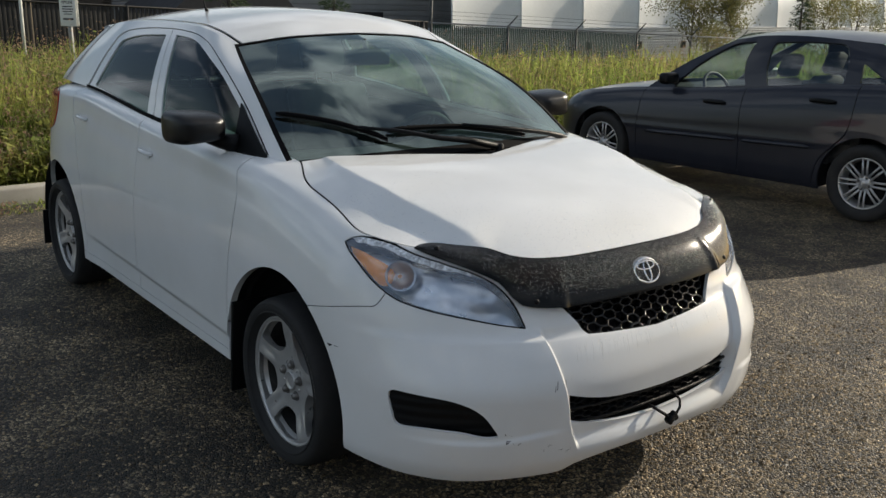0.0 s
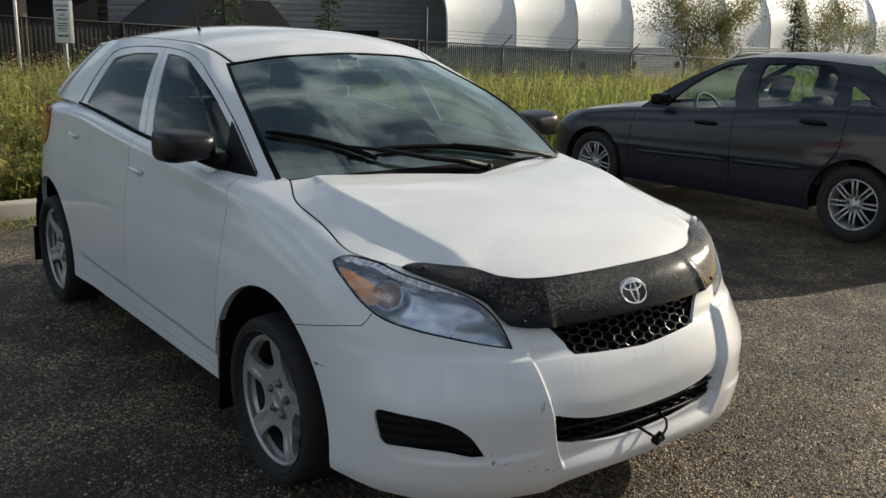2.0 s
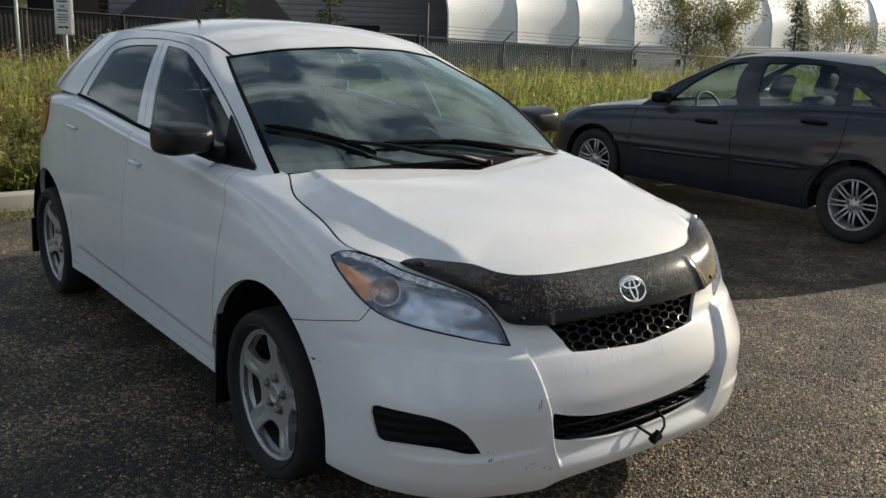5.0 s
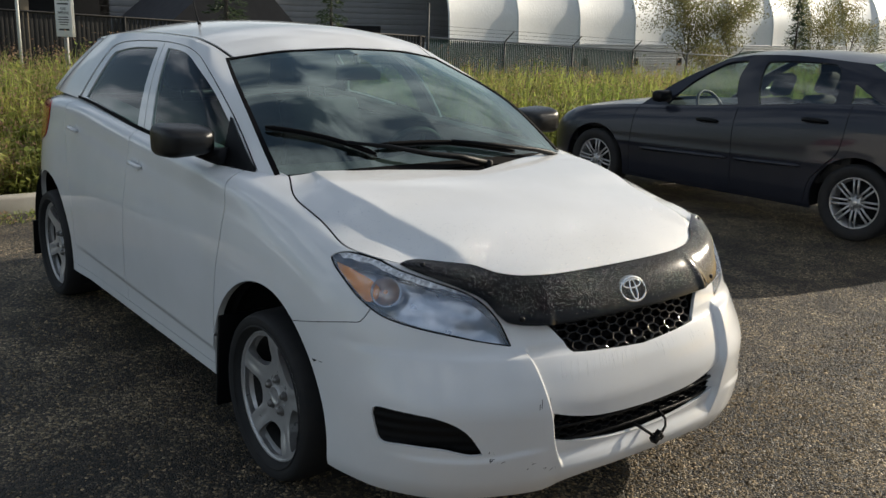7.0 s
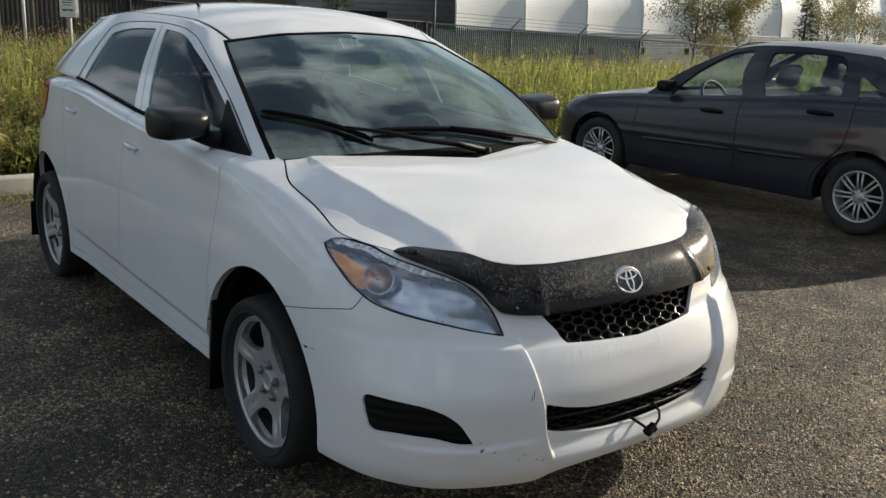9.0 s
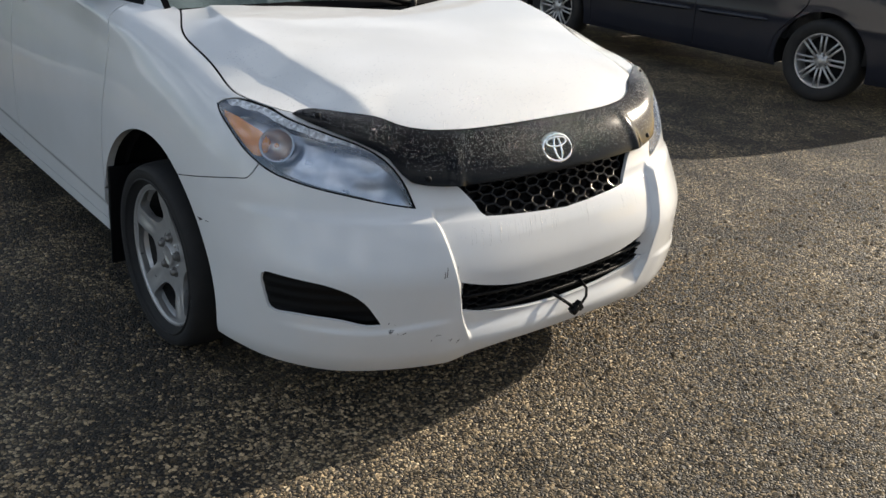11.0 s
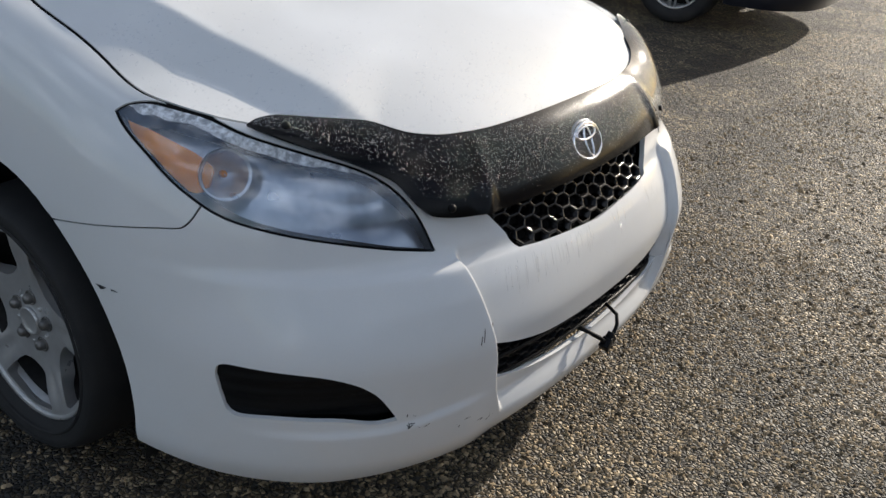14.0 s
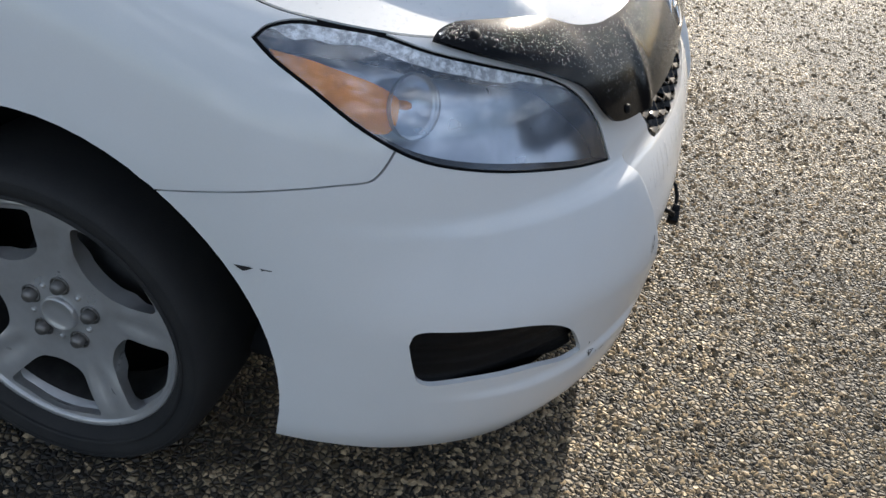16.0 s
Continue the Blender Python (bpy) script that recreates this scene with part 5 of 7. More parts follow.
# white film stands for light that the fine damp scatters
filmed(frost, (0.88, 0.91, 0.95), 0.32, 0.85, 75.0)


def beads(name, surface, spots, parent, small, large, lift=0.0, mat=water, tall=0.42):
    """Low domes of water at (x, y, side) spots of a surface."""
    K = np.array(spots)
    P, N = surface.point(K[:, 0], K[:, 1]), surface.normal(K[:, 0], K[:, 1])
    P = (P + N * lift) * np.stack([np.ones(len(K)), K[:, 2], np.ones(len(K))], -1)
    N = N * np.stack([np.ones(len(K)), K[:, 2], np.ones(len(K))], -1)
    rng = np.random.default_rng(len(spots))
    count, sides = len(spots), 8
    size = (small + (large - small) * rng.random(count) ** 3)[:, None]
    U = np.stack([N[:, 2], 0 * N[:, 0], -N[:, 0]], -1)
    U = U / np.maximum(np.linalg.norm(U, axis=1, keepdims=True), 1e-6)
    V = np.cross(N, U)
    long = rng.uniform(0.85, 1.2, (count, 1))
    wobble = rng.uniform(0.88, 1.12, (count, sides))
    rows = []
    for r, h in ((1.0, 0.0), (0.66, 0.66 * tall)):
        for k in range(sides):
            q = 2 * math.pi * k / sides
            rows.append(P + (U * math.cos(q) + V * math.sin(q) * long) * size * r * wobble[:, k:k + 1] + N * size * h)
    rows.append(P + N * size * tall)
    verts = np.stack(rows, 1).reshape(-1, 3).tolist()
    base = np.arange(count)[:, None] * (2 * sides + 1)
    faces = []
    for i in range(sides):
        j = (i + 1) % sides
        faces.extend((base + np.array((i, j, sides + j, sides + i))).tolist())
        faces.extend((base + np.array((sides + i, sides + j, 2 * sides))).tolist())
    me = bpy.data.meshes.new(name)
    me.from_pydata(verts, [], faces)
    me.materials.append(mat)
    me.shade_smooth()
    ob = new(name, me)
    ob.parent = parent
    ob.visible_shadow = False
    return tagged(ob, "clear beads of rain water", kind="stuff")


spots = []
while len(spots) < 4200:
    x, r = rng.uniform(0.0, 0.95), 1 - abs(rng.gauss(0, 0.24))
    if 0.30 < r < 0.985:
        spots.append((x, r, rng.choice((1, 1, -1))))
beads("water_film", hood_surface, spots, hood, 0.0007, 0.0036)
spots = []
while len(spots) < 15000:
    x, t, side = rng.uniform(0.0, 0.635), rng.uniform(0.04, 0.97), rng.choice((1, -1))
    if rng.random() < float(smooth((t - 0.10 - 0.15 * noise.noise((x * 14, t * 2, side))) / 0.45)) and (x < 0.30 or side < 0 or rng.random() < 0.5):
        spots.append((x, t, side))
beads("water_film", Between(guard_point, step=0.003), spots, guard, 0.0004, 0.0014, 0.0, bead, 0.42)
spots = []
while len(spots) < 500:
    x, z = rng.uniform(0.0, 0.30), rng.uniform(0.50, 0.63)
    spots.append((x, z, rng.choice((1, -1))))
beads("water_film", shell, spots, bumper, 0.0005, 0.0016, 0.0002)
# runs of water below the grille
spots = []
for k in range(70):
    x, z = rng.uniform(0.03, 0.27), 0.603 + 0.07 * rng.uniform(-0.1, 0.1)
    side = rng.choice((1, 1, -1))
    for j in range(rng.randint(6, 26)):
        spots.append((x + 0.0002 * math.sin(j * 0.9 + k), z - 0.0021 * j, side))
beads("water_film", shell, spots, bumper, 0.0012, 0.0021, 0.0001, tall=0.6)

# fine damp over the upper part of each lens, its sunlit scatter painted white
TOP_EDGE = spline((0.41, 0.727), (0.45, 0.780), (0.495, 0.811), (0.56, 0.836), (0.635, 0.860), (0.705, 0.8815), (0.77, 0.887), (0.80, 0.879))
damp_line = [(x, float(TOP_EDGE(x)) - 0.003 - 0.014 * float(smooth((x - 0.43) / 0.15) * smooth((0.80 - x) / 0.03)) * (1 + 0.25 * noise.noise((x * 40, 0.3, 1.0)))) for x in np.linspace(0.42, 0.80, 70)]
net = flat_grid(np.linspace(0.41, 0.81, 60), np.linspace(0.70, 0.89, 30))
cut(net, LENS)
cut(net, damp_line, closed=False)
damp_faces = split(net, lambda x, z: "d" if inside(LENS, x, z) and z > np.interp(x, [p[0] for p in damp_line], [p[1] for p in damp_line]) else None)["d"]
for s in (1, -1):
    film = flanked("damp_film", damp_faces, shell, frost, car, s, rim=0, offset=0.0008, label="fine damp on the upper lens, its bright scatter painted white")
    film.visible_shadow = False
spots = []
while len(spots) < 6000:
    x = rng.uniform(0.43, 0.795)
    z = float(TOP_EDGE(x)) - 0.006 - abs(rng.gauss(0, 0.027 if x > 0.56 else 0.014))
    if inside(LENS, x, z):
        spots.append((x, z, rng.choice((1, 1, -1))))
beads("water_film", shell, spots, car, 0.0004, 0.0013, 0.0010, drops)

# ---- the grey saloon beside it ----
saloon = thing("saloon_car", "dark grey four-door saloon parked nose-in at the grass", "car", pose(-3.536, 5.233, 0, 0, 0, 182.2))
grey_paint = material("dark_grey_metallic_paint", (0.014, 0.016, 0.025), 0.32, metal=0.0, coat=0.4, vary=0.06, size=4, fine=900, other=(0.018, 0.020, 0.029))
grey_paint.node_tree.nodes["Principled BSDF"].inputs["Specular IOR Level"].default_value = 0.25
dark_cloth = material("charcoal_seat_cloth", (0.012, 0.012, 0.014), 0.9, vary=0.2, size=12, fine=300, bump=0.001)
grey_low = Shell(
    0.1, -2.75,
    nose=spline((0.15, 0.78), (0.25, 0.83), (0.45, 0.86), (0.56, 0.85), (0.64, 0.80), (0.70, 0.70), (0.73, 0.60)),
    tail=spline((0.15, -3.48), (0.3, -3.54), (0.5, -3.55), (0.62, -3.51), (0.73, -3.44)),
    width=spline((0.15, 0.79), (0.25, 0.835), (0.36, 0.848), (0.50, 0.848), (0.60, 0.832), (0.67, 0.800), (0.71, 0.765), (0.73, 0.73)),
    power=lambda z: 2.6 + 0 * z,
    rise=spline((-3.5, 0.315), (-2.7, 0.31), (-2.2, 0.285), (-1.5, 0.215), (-0.75, 0.15), (-0.3, 0.12), (0.2, 0.06), (0.6, 0.0)),
    ramp=lambda z: smooth((z - 0.36) / 0.37),
    relief=lambda a, z: 0.008 * smooth((a - 60) / 40) * np.exp(-((z - 0.49) / 0.012) ** 2),
    flare=lambda x, z: 0 * x)
grey_top = Cabin(
    belt=triple(spline((0, -0.42), (1, -2.98)), spline((0, -0.69), (0.12, -0.735), (0.5, -0.75), (0.85, -0.73), (1, -0.66)),
                spline((0, 0.86), (0.13, 0.868), (0.4, 0.93), (0.75, 1.012), (1, 1.04))),
    rail=triple(spline((0, -1.22), (0.4, -1.70), (1, -2.50)), spline((0, -0.545), (0.4, -0.575), (1, -0.545)),
                spline((0, 1.315), (0.25, 1.358), (0.5, 1.368), (1, 1.33))),
    front=triple(spline((0, -0.42), (0.5, -0.80), (1, -1.22)), spline((0, -0.69), (1, -0.545)), spline((0, 0.86), (0.5, 1.105), (1, 1.315))),
    rear=triple(spline((0, -2.98), (0.5, -2.77), (1, -2.50)), spline((0, -0.66), (1, -0.545)), spline((0, 1.04), (0.5, 1.20), (1, 1.33))),
    bulge=0.015)
uu, ww = np.meshgrid(np.linspace(0, 1, 201), np.linspace(0, 1, 101), indexing="ij")
spots = grey_top.point(uu, ww)


def on_cabin(x, z, k=0.0):
    i = np.unravel_index(((spots[..., 0] - x) ** 2 + (spots[..., 2] - z) ** 2).argmin(), uu.shape)
    return float(uu[i]), float(ww[i]), k


def along_grey(x, z):
    lo, hi = 0.0, grey_low.a1 + 90
    for _ in range(40):
        mid = (lo + hi) / 2
        if grey_low.raw(mid, min(max(z, 0.2), 0.7))[0] > x:
            lo = mid
        else:
            hi = mid
    zn = z
    for _ in range(40):
        zn -= 0.5 * (float(grey_low.raw(lo, min(max(zn, 0.16), 0.73))[2]) - z)
        zn = min(max(zn, 0.16), 0.74)
    return lo / 100, zn


grey_shell = Scaled(grey_low)
g_arch = [[along_grey(cx + 0.362 * math.cos(q), 0.285 + 0.362 * math.sin(q)) for q in (math.pi * (-0.2 + 1.4 * k / 36) for k in range(37))] for cx in (0.0, -2.615)]
g_cut = [[along_grey(x, z) for x, z in dense(line, 4)] for line in (
    [(-0.44, 0.24), (-0.43, 0.5), (-0.44, 0.75), (-0.46, 0.95)], [(-1.53, 0.24), (-1.52, 0.5), (-1.50, 0.75), (-1.50, 1.0)],
    [(-2.20, 0.24), (-2.24, 0.42), (-2.36, 0.56), (-2.45, 0.68), (-2.475, 0.85), (-2.48, 1.08)])]
g_gaps = [strip(c, 0.0028) for c in g_cut]
net = flat_grid(np.concatenate([np.linspace(0, 0.9, 26), np.linspace(0.93, grey_low.a1 / 100, 60), np.linspace(grey_low.a1 / 100 + 0.04, grey_low.a1 / 100 + 0.9, 16)]), np.linspace(0.2, 0.73, 30))
for outline in (*g_arch, *g_gaps):
    cut(net, outline)


def grey_region(x, z):
    if any(inside(p, x, z) for p in g_arch) or any(inside(p, x, z) for p in g_gaps):
        return None
    k = sum(bool(beyond(c, x, z)) for c in g_cut)
    return ("front_wing", "front_door", "rear_door", "rear_quarter")[k]


g_panels = split(net, grey_region)
for s in (1, -1):
    for k in ("front_wing", "front_door", "rear_door", "rear_quarter"):
        flanked(k, g_panels[k], grey_shell, grey_paint, saloon, s, rim=0.015)
    for x, z in ((-1.235, 0.792), (-2.215, 0.885)):
        a, zn = along_grey(x, z)
        p, nn = Vector(grey_low.point(a * 100, zn)), Vector(grey_low.normal(a * 100, zn))
        bm = bmesh.new()
        tube(bm, [p + Vector((dx, 0, 0)) + nn * o for dx, o in ((0.10, 0.002), (0.085, 0.020), (0.03, 0.030), (-0.05, 0.030), (-0.095, 0.022), (-0.11, 0.002))], [0.012, 0.017, 0.019, 0.019, 0.016, 0.012], sides=10)
        bm.transform(Matrix.Diagonal((1, s, 1, 1)))
        part("door_handle", bm, black_plastic, saloon, "black pull handle")
    for x0, x1 in ((-0.55, -1.48), (-1.55, -2.16)):
        bm = bmesh.new()
        line = []
        for x in np.linspace(x0, x1, 14):
            a, zn = along_grey(x, 0.475 - 0.03 * (x + 0.5))
            line.append(Vector(grey_low.point(a * 100, zn)) + Vector(grey_low.normal(a * 100, zn)) * 0.004)
        tube(bm, line, [0.006] + [0.017] * 12 + [0.006], sides=8)
        bm.transform(Matrix.Diagonal((1, s, 1, 1)))
        part("rub_strip", bm, grey_paint, saloon, "grey rub strip")
# black sheet inside the saloon's shell paints the shade in its gaps
bm, normals = sheet(split(flat_grid(np.linspace(0, grey_low.a1 / 100 + 0.9, 60), np.linspace(0.22, 0.70, 12)), lambda x, z: None if any(inside(p, x, z) for p in g_arch) else "in")["in"], grey_shell, rim=0, offset=-0.05, mirror_too=True)
part("inner_shade_sheet", bm, dark_void, saloon, normals=normals)


def lid_point(x, r):
    """Bonnet and boot lid: across from one shoulder to the middle."""
    a = np.asarray(x, float) * 100
    e = grey_low.point(a, np.full_like(a, 0.73))
    crown = spline((0, 0.0), (50, 0.03), (90, 0.045), (140, 0.05))(np.minimum(a, 140)) * np.where(a > 200, 0.6, 1)
    s = np.where(a < 200, np.minimum(0.35, e[..., 0]) + 0 * a, e[..., 0])
    s = np.where(a < 60, 0.30 + 0 * a, s)
    r = np.asarray(r, float)
    return np.stack([s + (e[..., 0] - s) * r, e[..., 1] * r, e[..., 2] + crown * (1 - r * r)], -1)


for name, x0, x1 in (("bonnet", 0.0, 1.45), ("boot_lid", (90 + 100 * 3.05) / 100, grey_low.a1 / 100 + 0.9)):
    bm, normals = sheet(split(flat_grid(np.linspace(x0, x1, 40), np.linspace(0, 1, 12)), lambda x, r: "l")["l"], Between(lid_point, turn=-1), rim=0.0, mirror_too=True)
    part(name, bm, grey_paint, saloon, "dark grey lid", normals=[(0, 0, 0)] * len(normals))

panes = {
    "front_side_window": [on_cabin(-0.735, 0.885, 0.1), on_cabin(-0.80, 0.97, 0.3), on_cabin(-1.13, 1.225, 0.35), on_cabin(-1.25, 1.285, 0.4), on_cabin(-1.46, 1.305, 0.08), on_cabin(-1.475, 0.945, 0.05)],
    "rear_side_window": [on_cabin(-1.68, 0.96, 0.05), on_cabin(-1.635, 1.31, 0.08), on_cabin(-2.0, 1.325, 0.3), on_cabin(-2.245, 1.315, 0.2), on_cabin(-2.33, 1.02, 0.08)],
    "quarter_window": [on_cabin(-2.45, 1.035, 0.1), on_cabin(-2.425, 1.19, 0.1), on_cabin(-2.62, 1.08, 0.2), on_cabin(-2.71, 1.045, 0.1)]}
panes = {k: rounded(v, 5) for k, v in panes.items()}
net = flat_grid(np.linspace(0, 1, 60), np.linspace(0, 1, 26))
for p in panes.values():
    cut(net, p)
g_house = split(net, lambda u, w: next((k for k, p in panes.items() if inside(p, u, w)), "frame"))
clear_side = glass("clear_side_window", (0.66, 0.78, 0.75), mirror=2.0)
for s in (1, -1):
    flanked("side_frame", g_house["frame"], grey_top, grey_paint, saloon, s, rim=0.025, label="dark grey pillars and window frames")
    for k in panes:
        pane = flanked(k, g_house[k], grey_top, clear_side, saloon, s, rim=0, offset=-0.012, label="clear side glass, faintly streaked")
        pane.visible_shadow = False


def across(edge, crown, bow):
    """A panel from one flank's edge line over the middle: v along the edge, t from the flank to the middle."""
    def at(v, t):
        v, t = np.broadcast_arrays(np.asarray(v, float), np.asarray(t, float))
        e = edge(v)
        k = 1 - (1 - t) ** 2
        return np.stack([e[..., 0] + bow(v) * k, e[..., 1] * (1 - t), e[..., 2] + crown(v) * k], -1)
    return at


for name, surf, mat_, label, off in (
        ("roof", Between(across(grey_top.rail, lambda v: 0.034 + 0.015 * v, lambda v: 0.10 * (1 - v) ** 2 - 0.08 * v ** 2)), grey_paint, "dark grey roof", 0),
        ("windscreen", Between(across(grey_top.front, lambda v: 0.055 * v + 0.05 * (1 - v), lambda v: 0.10 + 0.06 * (1 - v)), turn=-1), screen_glass, "windscreen", 0),
        ("rear_window", Between(across(grey_top.rear, lambda v: 0.07 * v + 0.02, lambda v: -0.08 + 0 * v), turn=1), screen_glass, "sloping rear window", 0)):
    bm, normals = sheet(split(flat_grid(np.linspace(0, 1, 20), np.linspace(0.0, 1, 12)), lambda v, t: "p")["p"], surf, rim=0.0, mirror_too=True)
    ob = part(name, bm, mat_, saloon, label, normals=[(0, 0, 0)] * len(normals))
    if name != "roof":
        ob.visible_shadow = False
for y in (0.36, -0.36):
    for x in (-1.35, -2.15):
        bm = bmesh.new()
        box(bm, (x - 0.1, y - 0.24, 0.42), (x + 0.42, y + 0.24, 0.56), 0.05)
        seat = part("seat", bm, dark_cloth, saloon, "grey cloth seat")
        bm = bmesh.new()
        box(bm, (-0.06, -0.23, 0.0), (0.06, 0.23, 0.58), 0.05, 0, pose(x - 0.08, y, 0.45, 0, -18, 0))
        part("backrest", bm, dark_cloth, seat)
        if x > -2:
            bm = bmesh.new()
            box(bm, (-0.05, -0.13, 0.60), (0.05, 0.13, 0.80), 0.045, 0, pose(x - 0.08, y, 0.45, 0, -18, 0))
            part("headrest", bm, dark_cloth, seat)
bm = bmesh.new()
m = pose(-0.95, 0.36, 0.84, 0, -62, 0)
tube(bm, [m @ Vector((0.185 * math.cos(q), 0.185 * math.sin(q), 0)) for q in (2 * math.pi * k / 28 for k in range(28))], 0.016, sides=8, closed=True)
tube(bm, [m @ Vector((0, 0.18, 0)), m @ Vector((0, 0, -0.02)), m @ Vector((0, -0.18, 0))], 0.02, sides=6)
part("steering_wheel", bm, black_plastic, saloon, "black steering wheel")
bm = bmesh.new()
box(bm, (-0.85, -0.66, 0.55), (-0.40, 0.66, 0.88), 0.05)
part("dashboard", bm, trim_grey, saloon, "dark dashboard")
bm = bmesh.new()
box(bm, (-2.95, -0.62, 0.30), (-0.45, 0.62, 0.36), 0.02)
part("floor_pan", bm, dark_void, saloon)
for s in (1, -1):
    bm = bmesh.new()
    box(bm, (-0.79, 0.72, 0.91), (-0.68, 0.90, 1.01), 0.03) if s > 0 else box(bm, (-0.79, -0.90, 0.91), (-0.68, -0.72, 1.01), 0.03)
    part("wing_mirror", bm, black_plastic, saloon, "black wing mirror")
    bm = bmesh.new()
    box(bm, (-2.5, 0.70 * s - 0.02, 0.4), (-0.6, 0.70 * s + 0.02, 0.86), 0.01)
    part("door_trim", bm, trim_grey, saloon)


def saloon_wheel():
    bm = bmesh.new()
    lathe(bm, [(0.178, -0.03), (0.186, 0.0), (0.193, 0.006), (0.199, 0.003), (0.197, -0.012), (0.185, -0.03), (0.178, -0.15)], steps=64)
    wheel = part("wheel", bm, alloy, saloon, "multi-spoke silver wheel with a black tyre")
    bm = bmesh.new()
    lathe(bm, [(0.19, -0.012), (0.2, 0.006), (0.215, 0.02), (0.25, 0.03), (0.275, 0.024), (0.291, 0.008), (0.297, -0.03), (0.298, -0.10), (0.296, -0.16), (0.27, -0.19), (0.19, -0.17)], steps=64)
    part("tyre", bm, rubber, wheel, "black road tyre")
    for k in range(8):
        bm = bmesh.new()
        q = math.pi / 4 * k + 0.12
        d, n = Vector((math.cos(q), 0, math.sin(q))), Vector((-math.sin(q), 0, math.cos(q)))
        for o in (-0.017, 0.017):
            tube(bm, [d * 0.045 + n * o * 0.9 + Vector((0, -0.022, 0)), d * 0.11 + n * o + Vector((0, -0.008, 0)), d * 0.188 + n * o * 1.15 + Vector((0, -0.004, 0))], [0.011, 0.0085, 0.009], sides=6)
        part("spoke", bm, alloy, wheel)
    bm = bmesh.new()
    lathe(bm, [(0.062, -0.045), (0.062, -0.022), (0.05, -0.016), (0.028, -0.014), (0.026, -0.006), (0.01, -0.004)], steps=32, cap=True)
    part("hub", bm, alloy, wheel)
    for k in range(4):
        bm = bmesh.new()
        q = math.pi / 2 * k + 0.5
        lathe(bm, [(0.011, -0.02), (0.011, -0.009), (0.006, -0.006)], steps=12, centre=(0.048 * math.cos(q), 0, 0.048 * math.sin(q)), cap=True)
        part("wheel_nut", bm, dull_steel, wheel)
    bm = bmesh.new()
    lathe(bm, [(0.03, -0.07), (0.13, -0.075), (0.135, -0.10), (0.18, -0.12)], steps=32)
    part("brake_disc", bm, dark_void, wheel)
    return wheel


gw = saloon_wheel()
gw.matrix_basis = pose(0, 0.815, 0.297)
copy_thing(gw, pose(-2.615, 0.815, 0.297, 0, 8, 0))
copy_thing(gw, pose(0, -0.815, 0.297, 0, 0, 180))
copy_thing(gw, pose(-2.615, -0.815, 0.297, 0, 20, 180))
for cx in (0.0, -2.615):
    for s in (1, -1):
        bm = bmesh.new()
        lathe(bm, [(0.03, 0.42 * s), (0.385, 0.46 * s), (0.385, 0.81 * s)], steps=32, centre=(cx, 0, 0.285))
        for v in list(bm.verts):
            if v.co.z < 0.18:
                bm.verts.remove(v)
        part("wheel_housing", bm, dark_void, saloon)

# ---- the ground ----
def land(x, y):
    """The height of the open ground: flat under the cars, falling away beyond the kerb."""
    s = smooth((-5.3 - np.asarray(x, float)) / 13)
    return -0.012 * smooth((-5.1 - np.asarray(x, float)) / 0.3) - s * (0.30 + 0.042 * np.clip(np.asarray(y, float) - 3, -4, 24)) - 0.02


